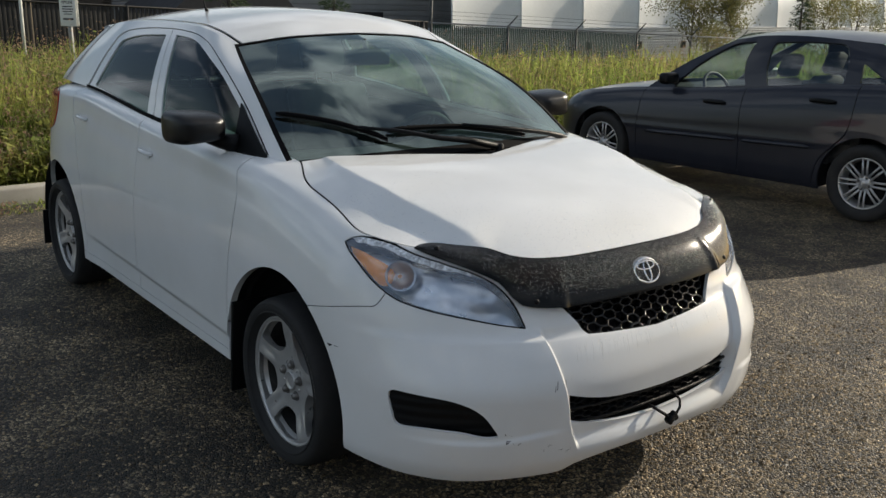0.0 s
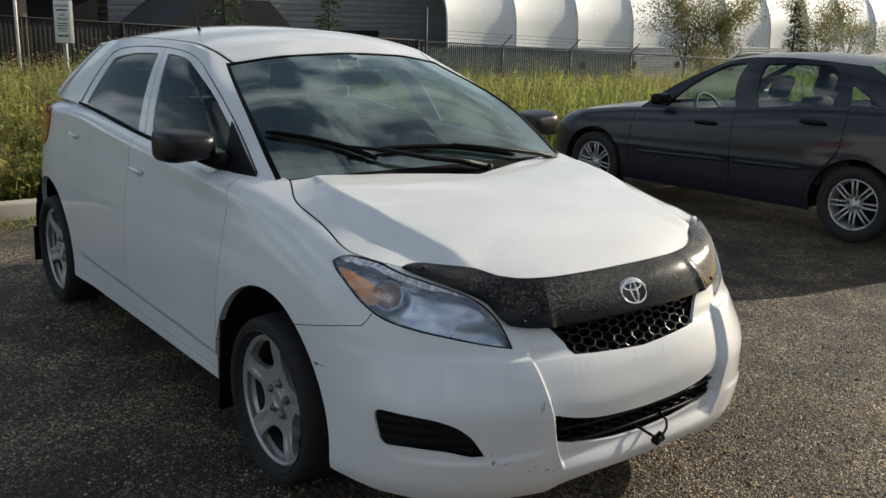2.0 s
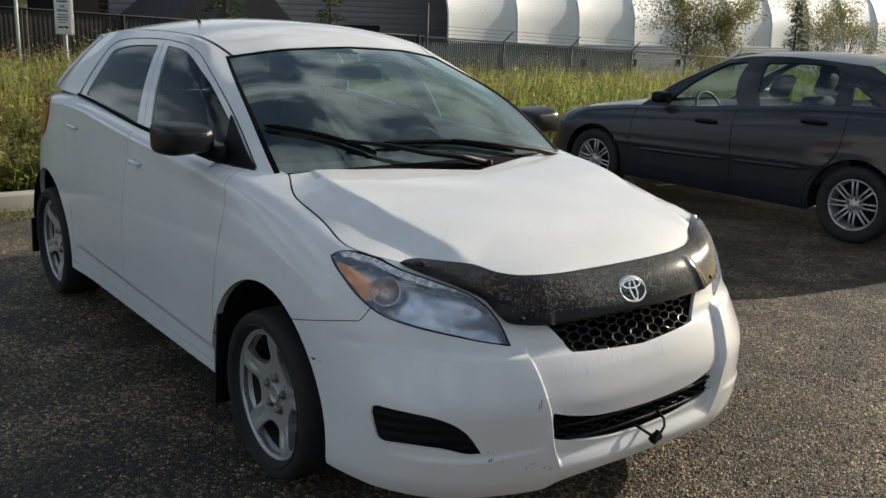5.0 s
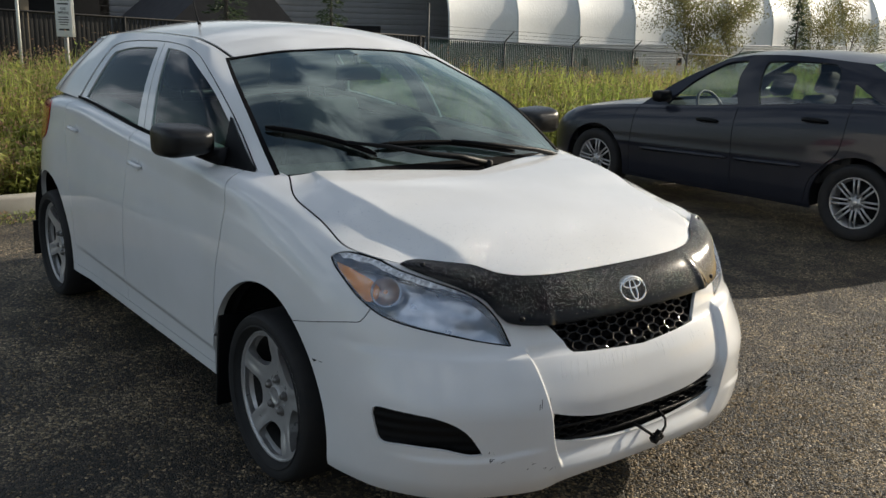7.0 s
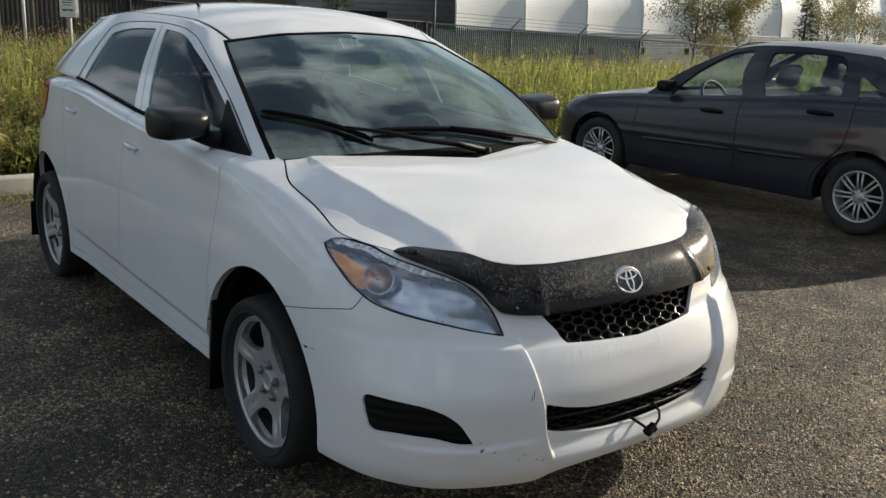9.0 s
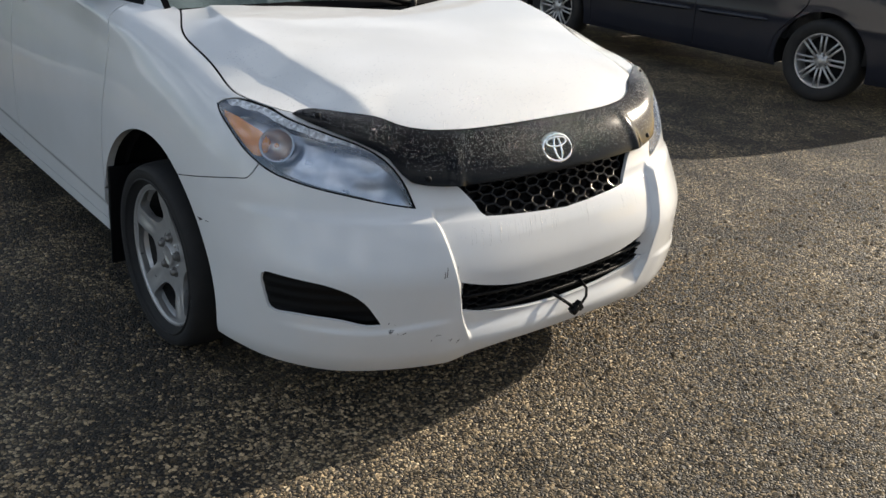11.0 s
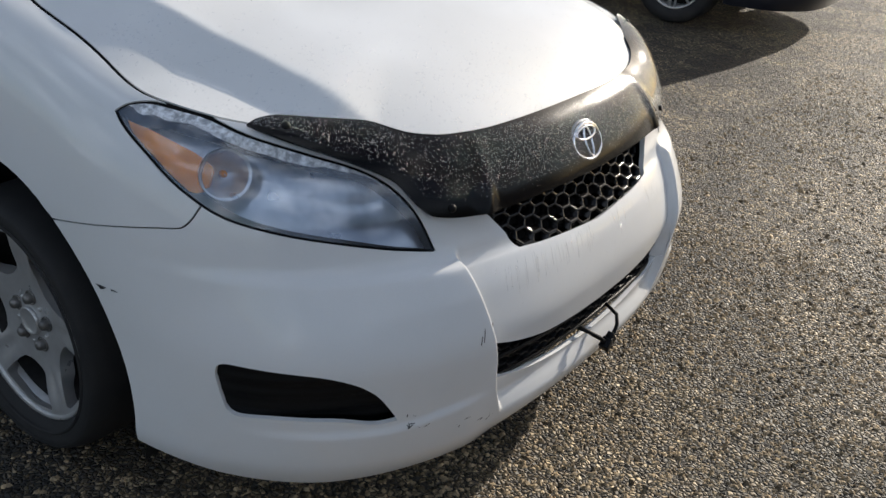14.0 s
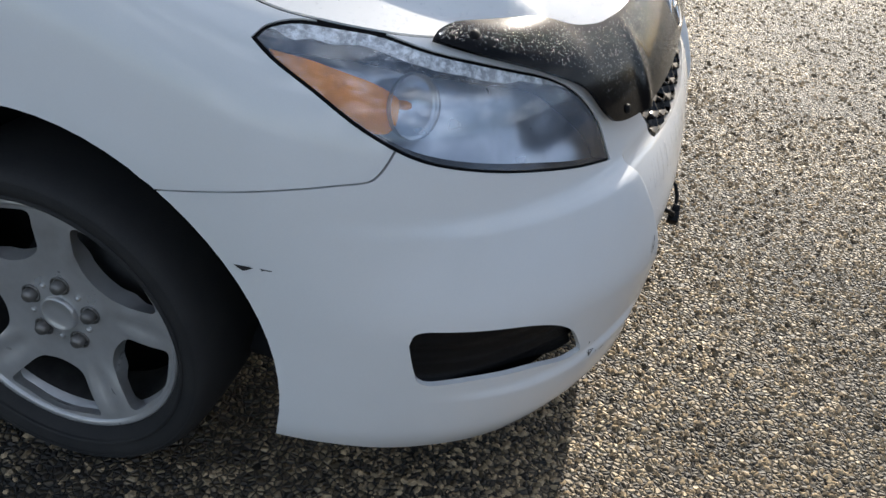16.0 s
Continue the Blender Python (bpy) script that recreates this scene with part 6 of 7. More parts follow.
def chip_seal():
    """Worn chip-seal: pale and dark stones in a dark binder, with stains."""
    m = bpy.data.materials.new("chip_seal_asphalt")
    m.use_nodes = True
    n, l = m.node_tree.nodes, m.node_tree.links
    b = n["Principled BSDF"]
    tc = n.new("ShaderNodeTexCoord")
    stones, gaps, tone, stain, fine = n.new("ShaderNodeTexVoronoi"), n.new("ShaderNodeTexVoronoi"), n.new("ShaderNodeTexNoise"), n.new("ShaderNodeTexNoise"), n.new("ShaderNodeTexNoise")
    stones.inputs["Scale"].default_value, gaps.inputs["Scale"].default_value = 82.0, 82.0
    gaps.feature = "DISTANCE_TO_EDGE"
    tone.inputs["Scale"].default_value, tone.inputs["Detail"].default_value = 1.3, 6.0
    stain.inputs["Scale"].default_value, stain.inputs["Detail"].default_value, stain.inputs["Roughness"].default_value, stain.inputs["Distortion"].default_value = 1.5, 10.0, 0.72, 0.25
    fine.inputs["Scale"].default_value = 420.0
    for node in (stones, gaps, tone, stain, fine):
        l.new(tc.outputs["Object"], node.inputs["Vector"])
    ramp = n.new("ShaderNodeValToRGB")
    e = ramp.color_ramp.elements
    e[0].position, e[0].color = 0.0, (0.035, 0.030, 0.024, 1)
    e[1].position, e[1].color = 1.0, (0.56, 0.44, 0.275, 1)
    for pos, col in ((0.3, (0.075, 0.058, 0.040, 1)), (0.6, (0.20, 0.153, 0.094, 1)), (0.85, (0.36, 0.28, 0.17, 1))):
        k = e.new(pos)
        k.color = col
    split_rgb = n.new("ShaderNodeSeparateColor")
    l.new(stones.outputs["Color"], split_rgb.inputs["Color"])
    l.new(split_rgb.outputs["Red"], ramp.inputs["Fac"])
    binder = n.new("ShaderNodeMapRange")
    binder.inputs["From Min"].default_value, binder.inputs["From Max"].default_value, binder.inputs["To Min"].default_value = 0.02, 0.16, 0.07
    l.new(gaps.outputs["Distance"], binder.inputs["Value"])
    wear = n.new("ShaderNodeMapRange")
    wear.inputs["From Min"].default_value, wear.inputs["From Max"].default_value, wear.inputs["To Min"].default_value, wear.inputs["To Max"].default_value = 0.43, 0.57, 0.34, 1.35
    l.new(stain.outputs["Fac"], wear.inputs["Value"])
    broad = n.new("ShaderNodeMapRange")
    broad.inputs["From Min"].default_value, broad.inputs["From Max"].default_value, broad.inputs["To Min"].default_value, broad.inputs["To Max"].default_value = 0.3, 0.7, 0.8, 1.15
    l.new(tone.outputs["Fac"], broad.inputs["Value"])
    m1, m2, sc = n.new("ShaderNodeMath"), n.new("ShaderNodeMath"), n.new("ShaderNodeVectorMath")
    m1.operation = m2.operation = "MULTIPLY"
    sc.operation = "SCALE"
    l.new(binder.outputs["Result"], m1.inputs[0])
    l.new(wear.outputs["Result"], m1.inputs[1])
    l.new(m1.outputs["Value"], m2.inputs[0])
    l.new(broad.outputs["Result"], m2.inputs[1])
    l.new(ramp.outputs["Color"], sc.inputs[0])
    l.new(m2.outputs["Value"], sc.inputs["Scale"])
    l.new(sc.outputs["Vector"], b.inputs["Base Color"])
    b.inputs["Roughness"].default_value = 0.62
    height = n.new("ShaderNodeMath")
    height.operation = "MULTIPLY_ADD"
    height.inputs[1].default_value = 0.5
    lift = n.new("ShaderNodeMapRange")
    lift.inputs["From Max"].default_value = 0.35
    l.new(gaps.outputs["Distance"], lift.inputs["Value"])
    l.new(split_rgb.outputs["Green"], height.inputs[0])
    l.new(lift.outputs["Result"], height.inputs[2])
    bp = n.new("ShaderNodeBump")
    bp.inputs["Strength"].default_value, bp.inputs["Distance"].default_value = 1.0, 0.011
    l.new(height.outputs["Value"], bp.inputs["Height"])
    l.new(bp.outputs["Normal"], b.inputs["Normal"])
    return m


soil = material("dry_grassy_soil", (0.07, 0.062, 0.03), 0.95, vary=0.35, size=2.0, fine=60, other=(0.10, 0.11, 0.035), bump=0.02)
xs = np.concatenate([[-900, -300, -120, -60], np.linspace(-40, -5.2, 40), [-5.0, 20, 60, 200, 900]])
ys = np.concatenate([[-900, -300, -100, -40], np.linspace(-20, 50, 36), [80, 160, 400, 900]])
bm = bmesh.new()
vs = [[bm.verts.new((x, y, float(land(x, y)))) for y in ys] for x in xs]
for i in range(len(xs) - 1):
    for j in range(len(ys) - 1):
        bm.faces.new((vs[i][j], vs[i + 1][j], vs[i + 1][j + 1], vs[i][j + 1]))
tagged(part("ground", bm, soil), "rough grassy ground falling away behind the kerb", "ground", kind="structure")
asphalt = chip_seal()
bm = bmesh.new()
lot = bmesh.ops.create_grid(bm, x_segments=60, y_segments=60, size=1.0)["verts"]
for v in lot:
    x, y = 12.45 + v.co.x * 17.4, 4 + v.co.y * 34
    v.co = (x, y, 0.0)
tagged(part("parking_lot", bm, asphalt), "worn chip-seal asphalt with pale stones and dark stains", "asphalt", kind="structure")

concrete = material("weathered_concrete", (0.36, 0.34, 0.30), 0.9, vary=0.15, size=4, fine=180, other=(0.26, 0.245, 0.21), bump=0.002)
kerb = thing("kerb", "weathered pale concrete kerb along the grass edge", "kerb", kind="structure")
bm = bmesh.new()
box(bm, (-5.22, 0.0, -0.10), (-5.06, 2.98, 0.115), 0.018)
first = part("kerb_stone", bm, concrete, kerb)
first.location = (0, -12, 0)
for k in range(1, 14):
    ob = first.copy()
    scene.collection.objects.link(ob)
    ob.location = (0, -12 + 3.0 * k, 0)

# unseen plain wall, added to hold low light off the white car's nose
bm = bmesh.new()
box(bm, (22.0, -26.0, -0.2), (22.3, 26.0, 5.0), 0.02)
tagged(part("unseen_wall_east", bm, material("plain_dark_wall", (0.14, 0.14, 0.14), 0.9, vary=0.1, size=1.0)), "unseen dark wall added to dim the light on the car's nose", "wall", kind="structure")

# loose and standing-out stones where the light rakes the asphalt
stone_mat = material("gravel_stones", (0.35, 0.262, 0.155), 0.75, vary=0.25, size=70, fine=700, other=(0.12, 0.095, 0.068), by_island=0.75)
stone_mat.node_tree.nodes["Principled BSDF"].inputs["Specular IOR Level"].default_value = 0.2
rng = np.random.default_rng(11)
OCT = np.array([(1, 0, 0), (0.3, 0.95, 0), (-0.8, 0.6, 0), (-0.8, -0.6, 0), (0.3, -0.95, 0), (0.35, 0.2, 0.9), (-0.35, -0.1, 1.0)], float)
TRI = np.array([(0, 1, 5), (1, 2, 5), (2, 6, 5), (2, 3, 6), (3, 4, 6), (4, 5, 6), (4, 0, 5)])
verts, faces, total = [], [], 0
for count, x0, x1, y0, y1, big in ((42000, 0.45, 2.5, -1.9, 1.5, 1.0), (12000, 0.3, 3.2, 1.5, 4.2, 1.25), (6000, -2.2, 0.6, -2.4, -0.8, 1.0)):
    px, py = rng.uniform(x0, x1, count), rng.uniform(y0, y1, count)
    size = (0.0030 + 0.0058 * rng.random(count) ** 2.2) * big
    turn, flat, long = rng.uniform(0, 6.28, count), rng.uniform(0.35, 0.8, count), rng.uniform(0.8, 1.6, count)
    o = OCT[None] * (1 + 0.3 * rng.uniform(-1, 1, (count, 7, 1))) * size[:, None, None] * np.stack([long, 1 + 0 * long, flat], -1)[:, None, :]
    c, sn = np.cos(turn)[:, None], np.sin(turn)[:, None]
    verts.append(np.stack([o[..., 0] * c - o[..., 1] * sn + px[:, None], o[..., 0] * sn + o[..., 1] * c + py[:, None], o[..., 2] - 0.0005], -1).reshape(-1, 3))
    faces.append((TRI[None] + (total + 7 * np.arange(count))[:, None, None]).reshape(-1, 3))
    total += 7 * count
verts, faces = np.concatenate(verts).tolist(), np.concatenate(faces).tolist()
me = bpy.data.meshes.new("asphalt_stones")
me.from_pydata(verts, [], faces)
me.materials.append(stone_mat)
tagged(new("asphalt_stones", me), "small tan and grey stones standing out of the asphalt", "gravel", kind="stuff")

# ---- weeds ----
def leafy(name, color, other, by=0.35):
    m = material(name, color, 0.6, vary=0.2, size=1.2, fine=30, other=other, by_island=by)
    n, l = m.node_tree.nodes, m.node_tree.links
    b, out = n["Principled BSDF"], n["Material Output"]
    t, mx = n.new("ShaderNodeBsdfTranslucent"), n.new("ShaderNodeMixShader")
    mx.inputs["Fac"].default_value = 0.55
    l.new(b.inputs["Base Color"].links[0].from_socket, t.inputs["Color"])
    l.new(b.outputs["BSDF"], mx.inputs[1])
    l.new(t.outputs["BSDF"], mx.inputs[2])
    l.new(mx.outputs["Shader"], out.inputs["Surface"])
    return m


green_blade = leafy("green_weeds", (0.22, 0.295, 0.06), (0.35, 0.315, 0.105), by=0.65)
straw = leafy("dry_seed_heads", (0.42, 0.29, 0.18), (0.30, 0.16, 0.12))


def blades(name, count, x0, x1, y0, y1, tall, wide, mat_a, label, seed, heads=0.42, lean=0.28, leaves=0.7):
    """Bent stems with leaves on them and seed heads at their tips."""
    rng = np.random.default_rng(seed)
    near = rng.random(count) ** 1.5
    px, py = x1 + (x0 - x1) * near, rng.uniform(y0, y1, count)
    root = np.stack([px, py, land(px, py)], -1)
    clump = np.sin(px * 2.1 + 1.7 * np.sin(py * 1.3)) * np.cos(py * 1.9 + px) * 0.25 + 1
    h = tall * clump * rng.uniform(0.5, 1.15, count) * (0.4 + 0.6 * smooth((x1 - px) / 1.6))
    q, f = rng.uniform(0, 6.28, count), rng.uniform(0, 6.28, count)
    b, w = lean * h * rng.uniform(0.1, 1.2, count), wide * rng.uniform(0.6, 1.4, count)
    bend = np.stack([np.cos(q) * b, np.sin(q) * b, 0 * b], -1)
    side = np.stack([np.cos(f) * w, np.sin(f) * w, 0 * w], -1)
    up = np.stack([0 * h, 0 * h, h], -1)

    def stem(k, t):
        t = np.asarray(t, float)[..., None]
        return root[k] + bend[k] * t * t + up[k] * t

    verts, faces, slots, total = [], [], [], 0

    def add(rows, polys, slot):
        nonlocal total
        n, k = rows.shape[:2]
        base = (total + np.arange(n) * k)[:, None]
        for p in polys:
            faces.extend((base + np.array(p)).tolist())
            slots.extend([slot] * n)
        verts.append(rows.reshape(-1, 3))
        total += n * k

    every, one = np.arange(count), np.ones(count)
    rows = [stem(every, one * t) + side * g * sgn for t, g in ((0.0, 0.8), (0.45, 1.0), (0.8, 0.7)) for sgn in (-1, 1)] + [stem(every, one)]
    add(np.stack(rows, 1), ((0, 1, 3, 2), (2, 3, 5, 4), (4, 5, 6)), 0)
    k = np.repeat(every[rng.random(count) < heads], 6)
    n = len(k)
    c = stem(k, np.ones(n)) + rng.normal(0, 0.022, (n, 3)) * [1, 1, 0]
    c[:, 2] = root[k, 2] + h[k] * rng.uniform(0.82, 1.12, n)
    u = rng.normal(0, 1, (n, 3))
    u *= (rng.uniform(0.009, 0.024, n) / np.linalg.norm(u, axis=1))[:, None]
    v = np.stack([-u[:, 1], u[:, 0], 0.3 * np.abs(u[:, 0])], -1) * 0.6
    add(np.stack([c - u, c + v, c + u, c - v], 1), ((0, 1, 2, 3),), 1)
    k = np.repeat(every[rng.random(count) < leaves], 6)
    n = len(k)
    if n:
        c = stem(k, rng.uniform(0.2, 0.98, n))
        u = np.stack([rng.normal(0, 1, n), rng.normal(0, 1, n), rng.uniform(0, 0.9, n)], -1)
        u *= (rng.uniform(0.04, 0.11, n) / np.linalg.norm(u, axis=1))[:, None]
        v = np.stack([u[:, 1], -u[:, 0], 0 * u[:, 0]], -1) * 0.28
        add(np.stack([c, c + u * 0.5 + v, c + u, c + u * 0.5 - v], 1), ((0, 1, 2, 3),), 0)
    me = bpy.data.meshes.new(name)
    me.from_pydata(np.concatenate(verts).tolist(), [], faces)
    me.materials.append(mat_a)
    me.materials.append(straw)
    me.polygons.foreach_set("material_index", slots)
    return tagged(new(name, me), label, "weeds", kind="stuff")


blades("tall_weeds", 15000, -10.0, -5.35, -2.5, 4.0, 0.95, 0.006, green_blade, "tall sunlit weeds and grass gone to seed", 3)
blades("tall_weeds", 30000, -19.3, -5.6, 3.5, 26.0, 0.85, 0.008, green_blade, "tall sunlit weeds and grass gone to seed", 4)
blades("tall_weeds", 7000, -19.3, -10.0, -3.0, 6.0, 0.85, 0.008, green_blade, "tall sunlit weeds and grass gone to seed", 5)
blades("low_weeds", 9000, -9.0, -5.3, -2.5, 4.0, 0.5, 0.007, green_blade, "dense leafy weeds between the taller stems", 7, heads=0.1, lean=0.5, leaves=1.0)
blades("verge_grass", 3500, -5.05, -4.6, -4.0, 2.0, 0.09, 0.004, green_blade, "short grass at the kerb's foot", 6, heads=0.05, lean=0.8, leaves=0.0)

# ---- fences ----
FENCE_X = -19.6


def foot(y):
    return -0.30 - 0.04 * (y - 2.7)


black_slat = material("black_privacy_slat", (0.014, 0.0125, 0.012), 0.7, vary=0.2, by_object=0.3)
galvanised = material("galvanised_steel", (0.30, 0.30, 0.30), 0.5, metal=0.6, vary=0.15)
dark_fence = thing("slatted_fence", "black chain-link fence filled with dark upright slats", "fence")
bm = bmesh.new()
box(bm, (-0.008, -0.038, 0.05), (0.008, 0.038, 1.80), 0.003)
slat = part("slat", bm, black_slat, dark_fence)
slat.location = (FENCE_X, -9.0, foot(-9.0))
for k in range(1, 228):
    y = -9.0 + 0.1015 * k
    ob = slat.copy()
    scene.collection.objects.link(ob)
    ob.location = (FENCE_X, y, foot(y) + 0.008 * math.sin(k * 1.7))
for k in range(9):
    y = -8.9 + 2.85 * k
    bm = bmesh.new()
    tube(bm, [(FENCE_X + 0.03, y, foot(y) - 0.1), (FENCE_X + 0.03, y, foot(y) + 1.82)], 0.03, sides=8)
    part("post", bm, black_slat, dark_fence)
bm = bmesh.new()
tube(bm, [(FENCE_X + 0.02, -9, foot(-9) + 1.8), (FENCE_X + 0.02, 14.1, foot(14.1) + 1.8)], 0.022, sides=6)
part("top_rail", bm, black_slat, dark_fence)
for y, h in ((2.9, 3.2),):
    pole = thing("white_pole", "slim white steel pole by the fence", "pole")
    bm = bmesh.new()
    tube(bm, [(FENCE_X + 0.5, y, foot(y) - 0.1), (FENCE_X + 0.5, y, foot(y) + h)], 0.035, sides=8)
    part("shaft", bm, material("white_pole_paint", (0.7, 0.7, 0.66), 0.5), pole)

dark_wire = material("weathered_dark_wire", (0.05, 0.055, 0.055), 0.6, metal=0.4, vary=0.2)
link_fence = thing("chain_link_fence", "galvanised chain-link fence topped with barbed wire arms", "fence")
Y0, Y1 = 14.15, 44.0
for k in range(11):
    y = 14.2 + 2.98 * k
    bm = bmesh.new()
    z = foot(y)
    high = 2.75 if k == 0 else 1.82
    tube(bm, [(FENCE_X, y, z - 0.1), (FENCE_X, y, z + high)], 0.032 if k else 0.04, sides=8)
    post = part("post", bm, dark_wire, link_fence)
    if k:
        bm = bmesh.new()
        tube(bm, [(FENCE_X, y, z + 1.80), (FENCE_X + 0.12, y + 0.28, z + 2.12)], 0.02, sides=6)
        part("barb_arm", bm, dark_wire, post)
for name, h, r in (("top_rail", 1.78, 0.024), ("bottom_wire", 0.05, 0.006)):
    bm = bmesh.new()
    tube(bm, [(FENCE_X, Y0, foot(Y0) + h), (FENCE_X, Y1, foot(Y1) + h)], r, sides=6)
    part(name, bm, galvanised, link_fence)
for j in range(3):
    bm = bmesh.new()
    d = 0.33 + 0.33 * j
    tube(bm, [(FENCE_X + 0.12 * d, Y0 + 0.28 * d, foot(Y0) + 1.8 + 0.32 * d), (FENCE_X + 0.12 * d, Y1, foot(Y1) + 1.8 + 0.32 * d)], 0.004, sides=4)
    part("barbed_wire", bm, dark_wire, link_fence)
bm = bmesh.new()
for k in range(300):
    for s in (1, -1):
        y = Y0 + 0.1 * k
        a, b = (y, y + 0.9) if s > 0 else (y + 0.9, y)
        tube(bm, [(FENCE_X + 0.004 * s, a, foot(a) + 0.02), (FENCE_X + 0.004 * s, b, foot(b) + 1.78)], 0.0024, sides=3)
tagged(part("wire_mesh", bm, dark_wire, link_fence, "woven wire mesh"), kind="stuff")
green_slat = material("green_privacy_slat", (0.022, 0.060, 0.046), 0.7, vary=0.2, by_object=0.3)
bm = bmesh.new()
box(bm, (-0.005, -0.026, 0.05), (0.005, 0.026, 1.74), 0.002)
gs = part("privacy_slat", bm, green_slat, link_fence, "dark green slat")
gs.location = (FENCE_X - 0.012, 14.3, foot(14.3))
for k in range(1, 116):
    y = 14.3 + 0.078 * k
    ob = gs.copy()
    scene.collection.objects.link(ob)
    ob.location = (FENCE_X - 0.012, y, foot(y))

# ---- buildings ----
fabric = material("white_tarpaulin", (0.84, 0.85, 0.84), 0.55, vary=0.05, size=0.6, fine=9, other=(0.76, 0.77, 0.77), bump=0.01)
siding_white = material("white_ribbed_steel", (0.55, 0.56, 0.56), 0.5, vary=0.08, size=2, other=(0.44, 0.45, 0.46), by_object=0.08)
siding_grey = material("grey_lap_siding", (0.22, 0.22, 0.23), 0.7, vary=0.1, size=2, by_object=0.12)
dome = thing("fabric_storage_dome", "white tarpaulin storage dome on a ribbed steel wall", "building")
DX, DY0, DY1 = -30.0, 23.0, 75.0
prof = spline((0.0, 0.0), (1.2, -0.05), (2.6, -0.5), (4.2, -1.9), (5.6, -4.4), (6.6, -8.0))
heights = np.linspace(0, 6.6, 22)
for b in range(13):
    y0 = DY0 + 4.0 * b
    bm = bmesh.new()
    rows = []
    for t in np.linspace(0, 1, 9):
        sag = 0.14 * 4 * t * (1 - t)
        rows.append([bm.verts.new((DX + float(prof(h)) - sag, y0 + 4.0 * t, 0.45 + h - 0.4 * sag)) for h in heights])
    for r0, r1 in zip(rows, rows[1:]):
        for k in range(len(heights) - 1):
            bm.faces.new((r0[k], r1[k], r1[k + 1], r0[k + 1]))
    part("fabric_bay", bm, fabric, dome, "taut white fabric")
    bm = bmesh.new()
    tube(bm, [(DX + float(prof(h)) + 0.03, y0, 0.45 + h) for h in heights], 0.05, sides=6)
    part("rib", bm, fabric, dome)
bm = bmesh.new()
box(bm, (-0.04, 0, 0), (0.0, 52, 0.125), 0.02)
board = part("wall_board", bm, siding_white, dome)
board.location = (DX + 0.05, DY0, -1.7)
for k in range(1, 17):
    ob = board.copy()
    scene.collection.objects.link(ob)
    ob.location = (DX + 0.05, DY0, -1.7 + 0.132 * k)
bm = bmesh.new()
box(bm, (DX - 4, DY0, -1.7), (DX - 0.05, DY1, 0.45), 0.02)
part("wall_core", bm, siding_white, dome)
for y in (31.2, 34.9, 38.4):
    bm = bmesh.new()
    for a, b in (((0, 0, 0), (0.5, 0.04, 0.5)), ((0, 0.46, 0), (0.5, 0.5, 0.5)), ((0, 0, 0.46), (0.5, 0.5, 0.5)), ((0, 0, 0), (0.5, 0.5, 0.04))):
        box(bm, (DX + 0.06, y + a[1] * 0.8, -0.55 + a[2] * 0.8), (DX + 0.10, y + b[1] * 0.8, -0.55 + b[2] * 0.8), 0.004)
    vent = part("vent", bm, dull_steel, dome, "dark square vent")
    bm = bmesh.new()
    box(bm, (DX + 0.055, y + 0.02, -0.53), (DX + 0.07, y + 0.38, -0.17), 0.002)
    part("louvre", bm, dark_void, vent)

hall = thing("grey_hall", "grey lap-sided hall with a dark slab painting the shade in a doorway", "building")
HX = -33.0
bm = bmesh.new()
box(bm, (-0.05, 0, 0), (0.0, 16.6, 0.22), 0.012)
board = part("siding_board", bm, siding_grey, hall)
board.location = (HX, 9.0, -1.6)
for k in range(1, 26):
    ob = board.copy()
    scene.collection.objects.link(ob)
    ob.location = (HX + 0.012 * (k % 2) * 0, 9.0, -1.6 + 0.235 * k)
bm = bmesh.new()
box(bm, (HX - 8, 9.0, -1.7), (HX - 0.06, 25.6, 4.4), 0.02)
part("wall_core", bm, siding_grey, hall)
bm = bmesh.new()
box(bm, (HX + 0.0, 25.5, -1.6), (HX + 0.25, 26.1, 5.0), 0.02)
part("corner_post", bm, material("pale_corner_trim", (0.5, 0.5, 0.48), 0.6), hall, "pale corner trim")
# no opening: a near-black slab paints the doorway's shade on the wall
bm = bmesh.new()
box(bm, (HX + 0.005, 17.2, -1.6), (HX + 0.02, 21.4, 1.15), 0.002)
part("doorway", bm, dark_void, hall, "dark slab painting the shade in a doorway")
shed = thing("dark_shed", "dark gable-roofed shed behind the fence", "shed")
roof_dark = material("dark_shingles", (0.035, 0.035, 0.04), 0.9, vary=0.2, size=3, fine=40)
bm = bmesh.new()
pts = [(-26.5, 9.0, -0.9), (-26.5, 13.9, -0.9), (-26.5, 13.9, 0.9), (-26.5, 12.7, 2.15), (-26.5, 10.3, 2.15), (-26.5, 9.0, 1.1)]
f0 = [bm.verts.new(p) for p in pts]
f1 = [bm.verts.new((p[0] - 5, p[1], p[2])) for p in pts]
bm.faces.new(f0)
bm.faces.new(f1[::-1])
for k in range(6):
    bm.faces.new((f0[k], f0[(k + 1) % 6], f1[(k + 1) % 6], f1[k]))
bmesh.ops.recalc_face_normals(bm, faces=bm.faces)
part("shed_body", bm, roof_dark, shed, shade=False)
tan_wall = material("tan_stucco", (0.26, 0.205, 0.14), 0.9, vary=0.1, size=1.5)
tan = thing("tan_building", "tan stucco building with a dark open carport", "building")
bm = bmesh.new()
box(bm, (-40, -12, -1.0), (-34, 3.0, 5.0), 0.03)
part("wall", bm, tan_wall, tan)
# solid box; its near-black stands for the shade inside the bay
bm = bmesh.new()
box(bm, (-36, 3.0, -1.0), (-33, 9.4, 4.5), 0.03)
part("carport", bm, dark_void, tan, "solid dark box painting the shade of an open bay")
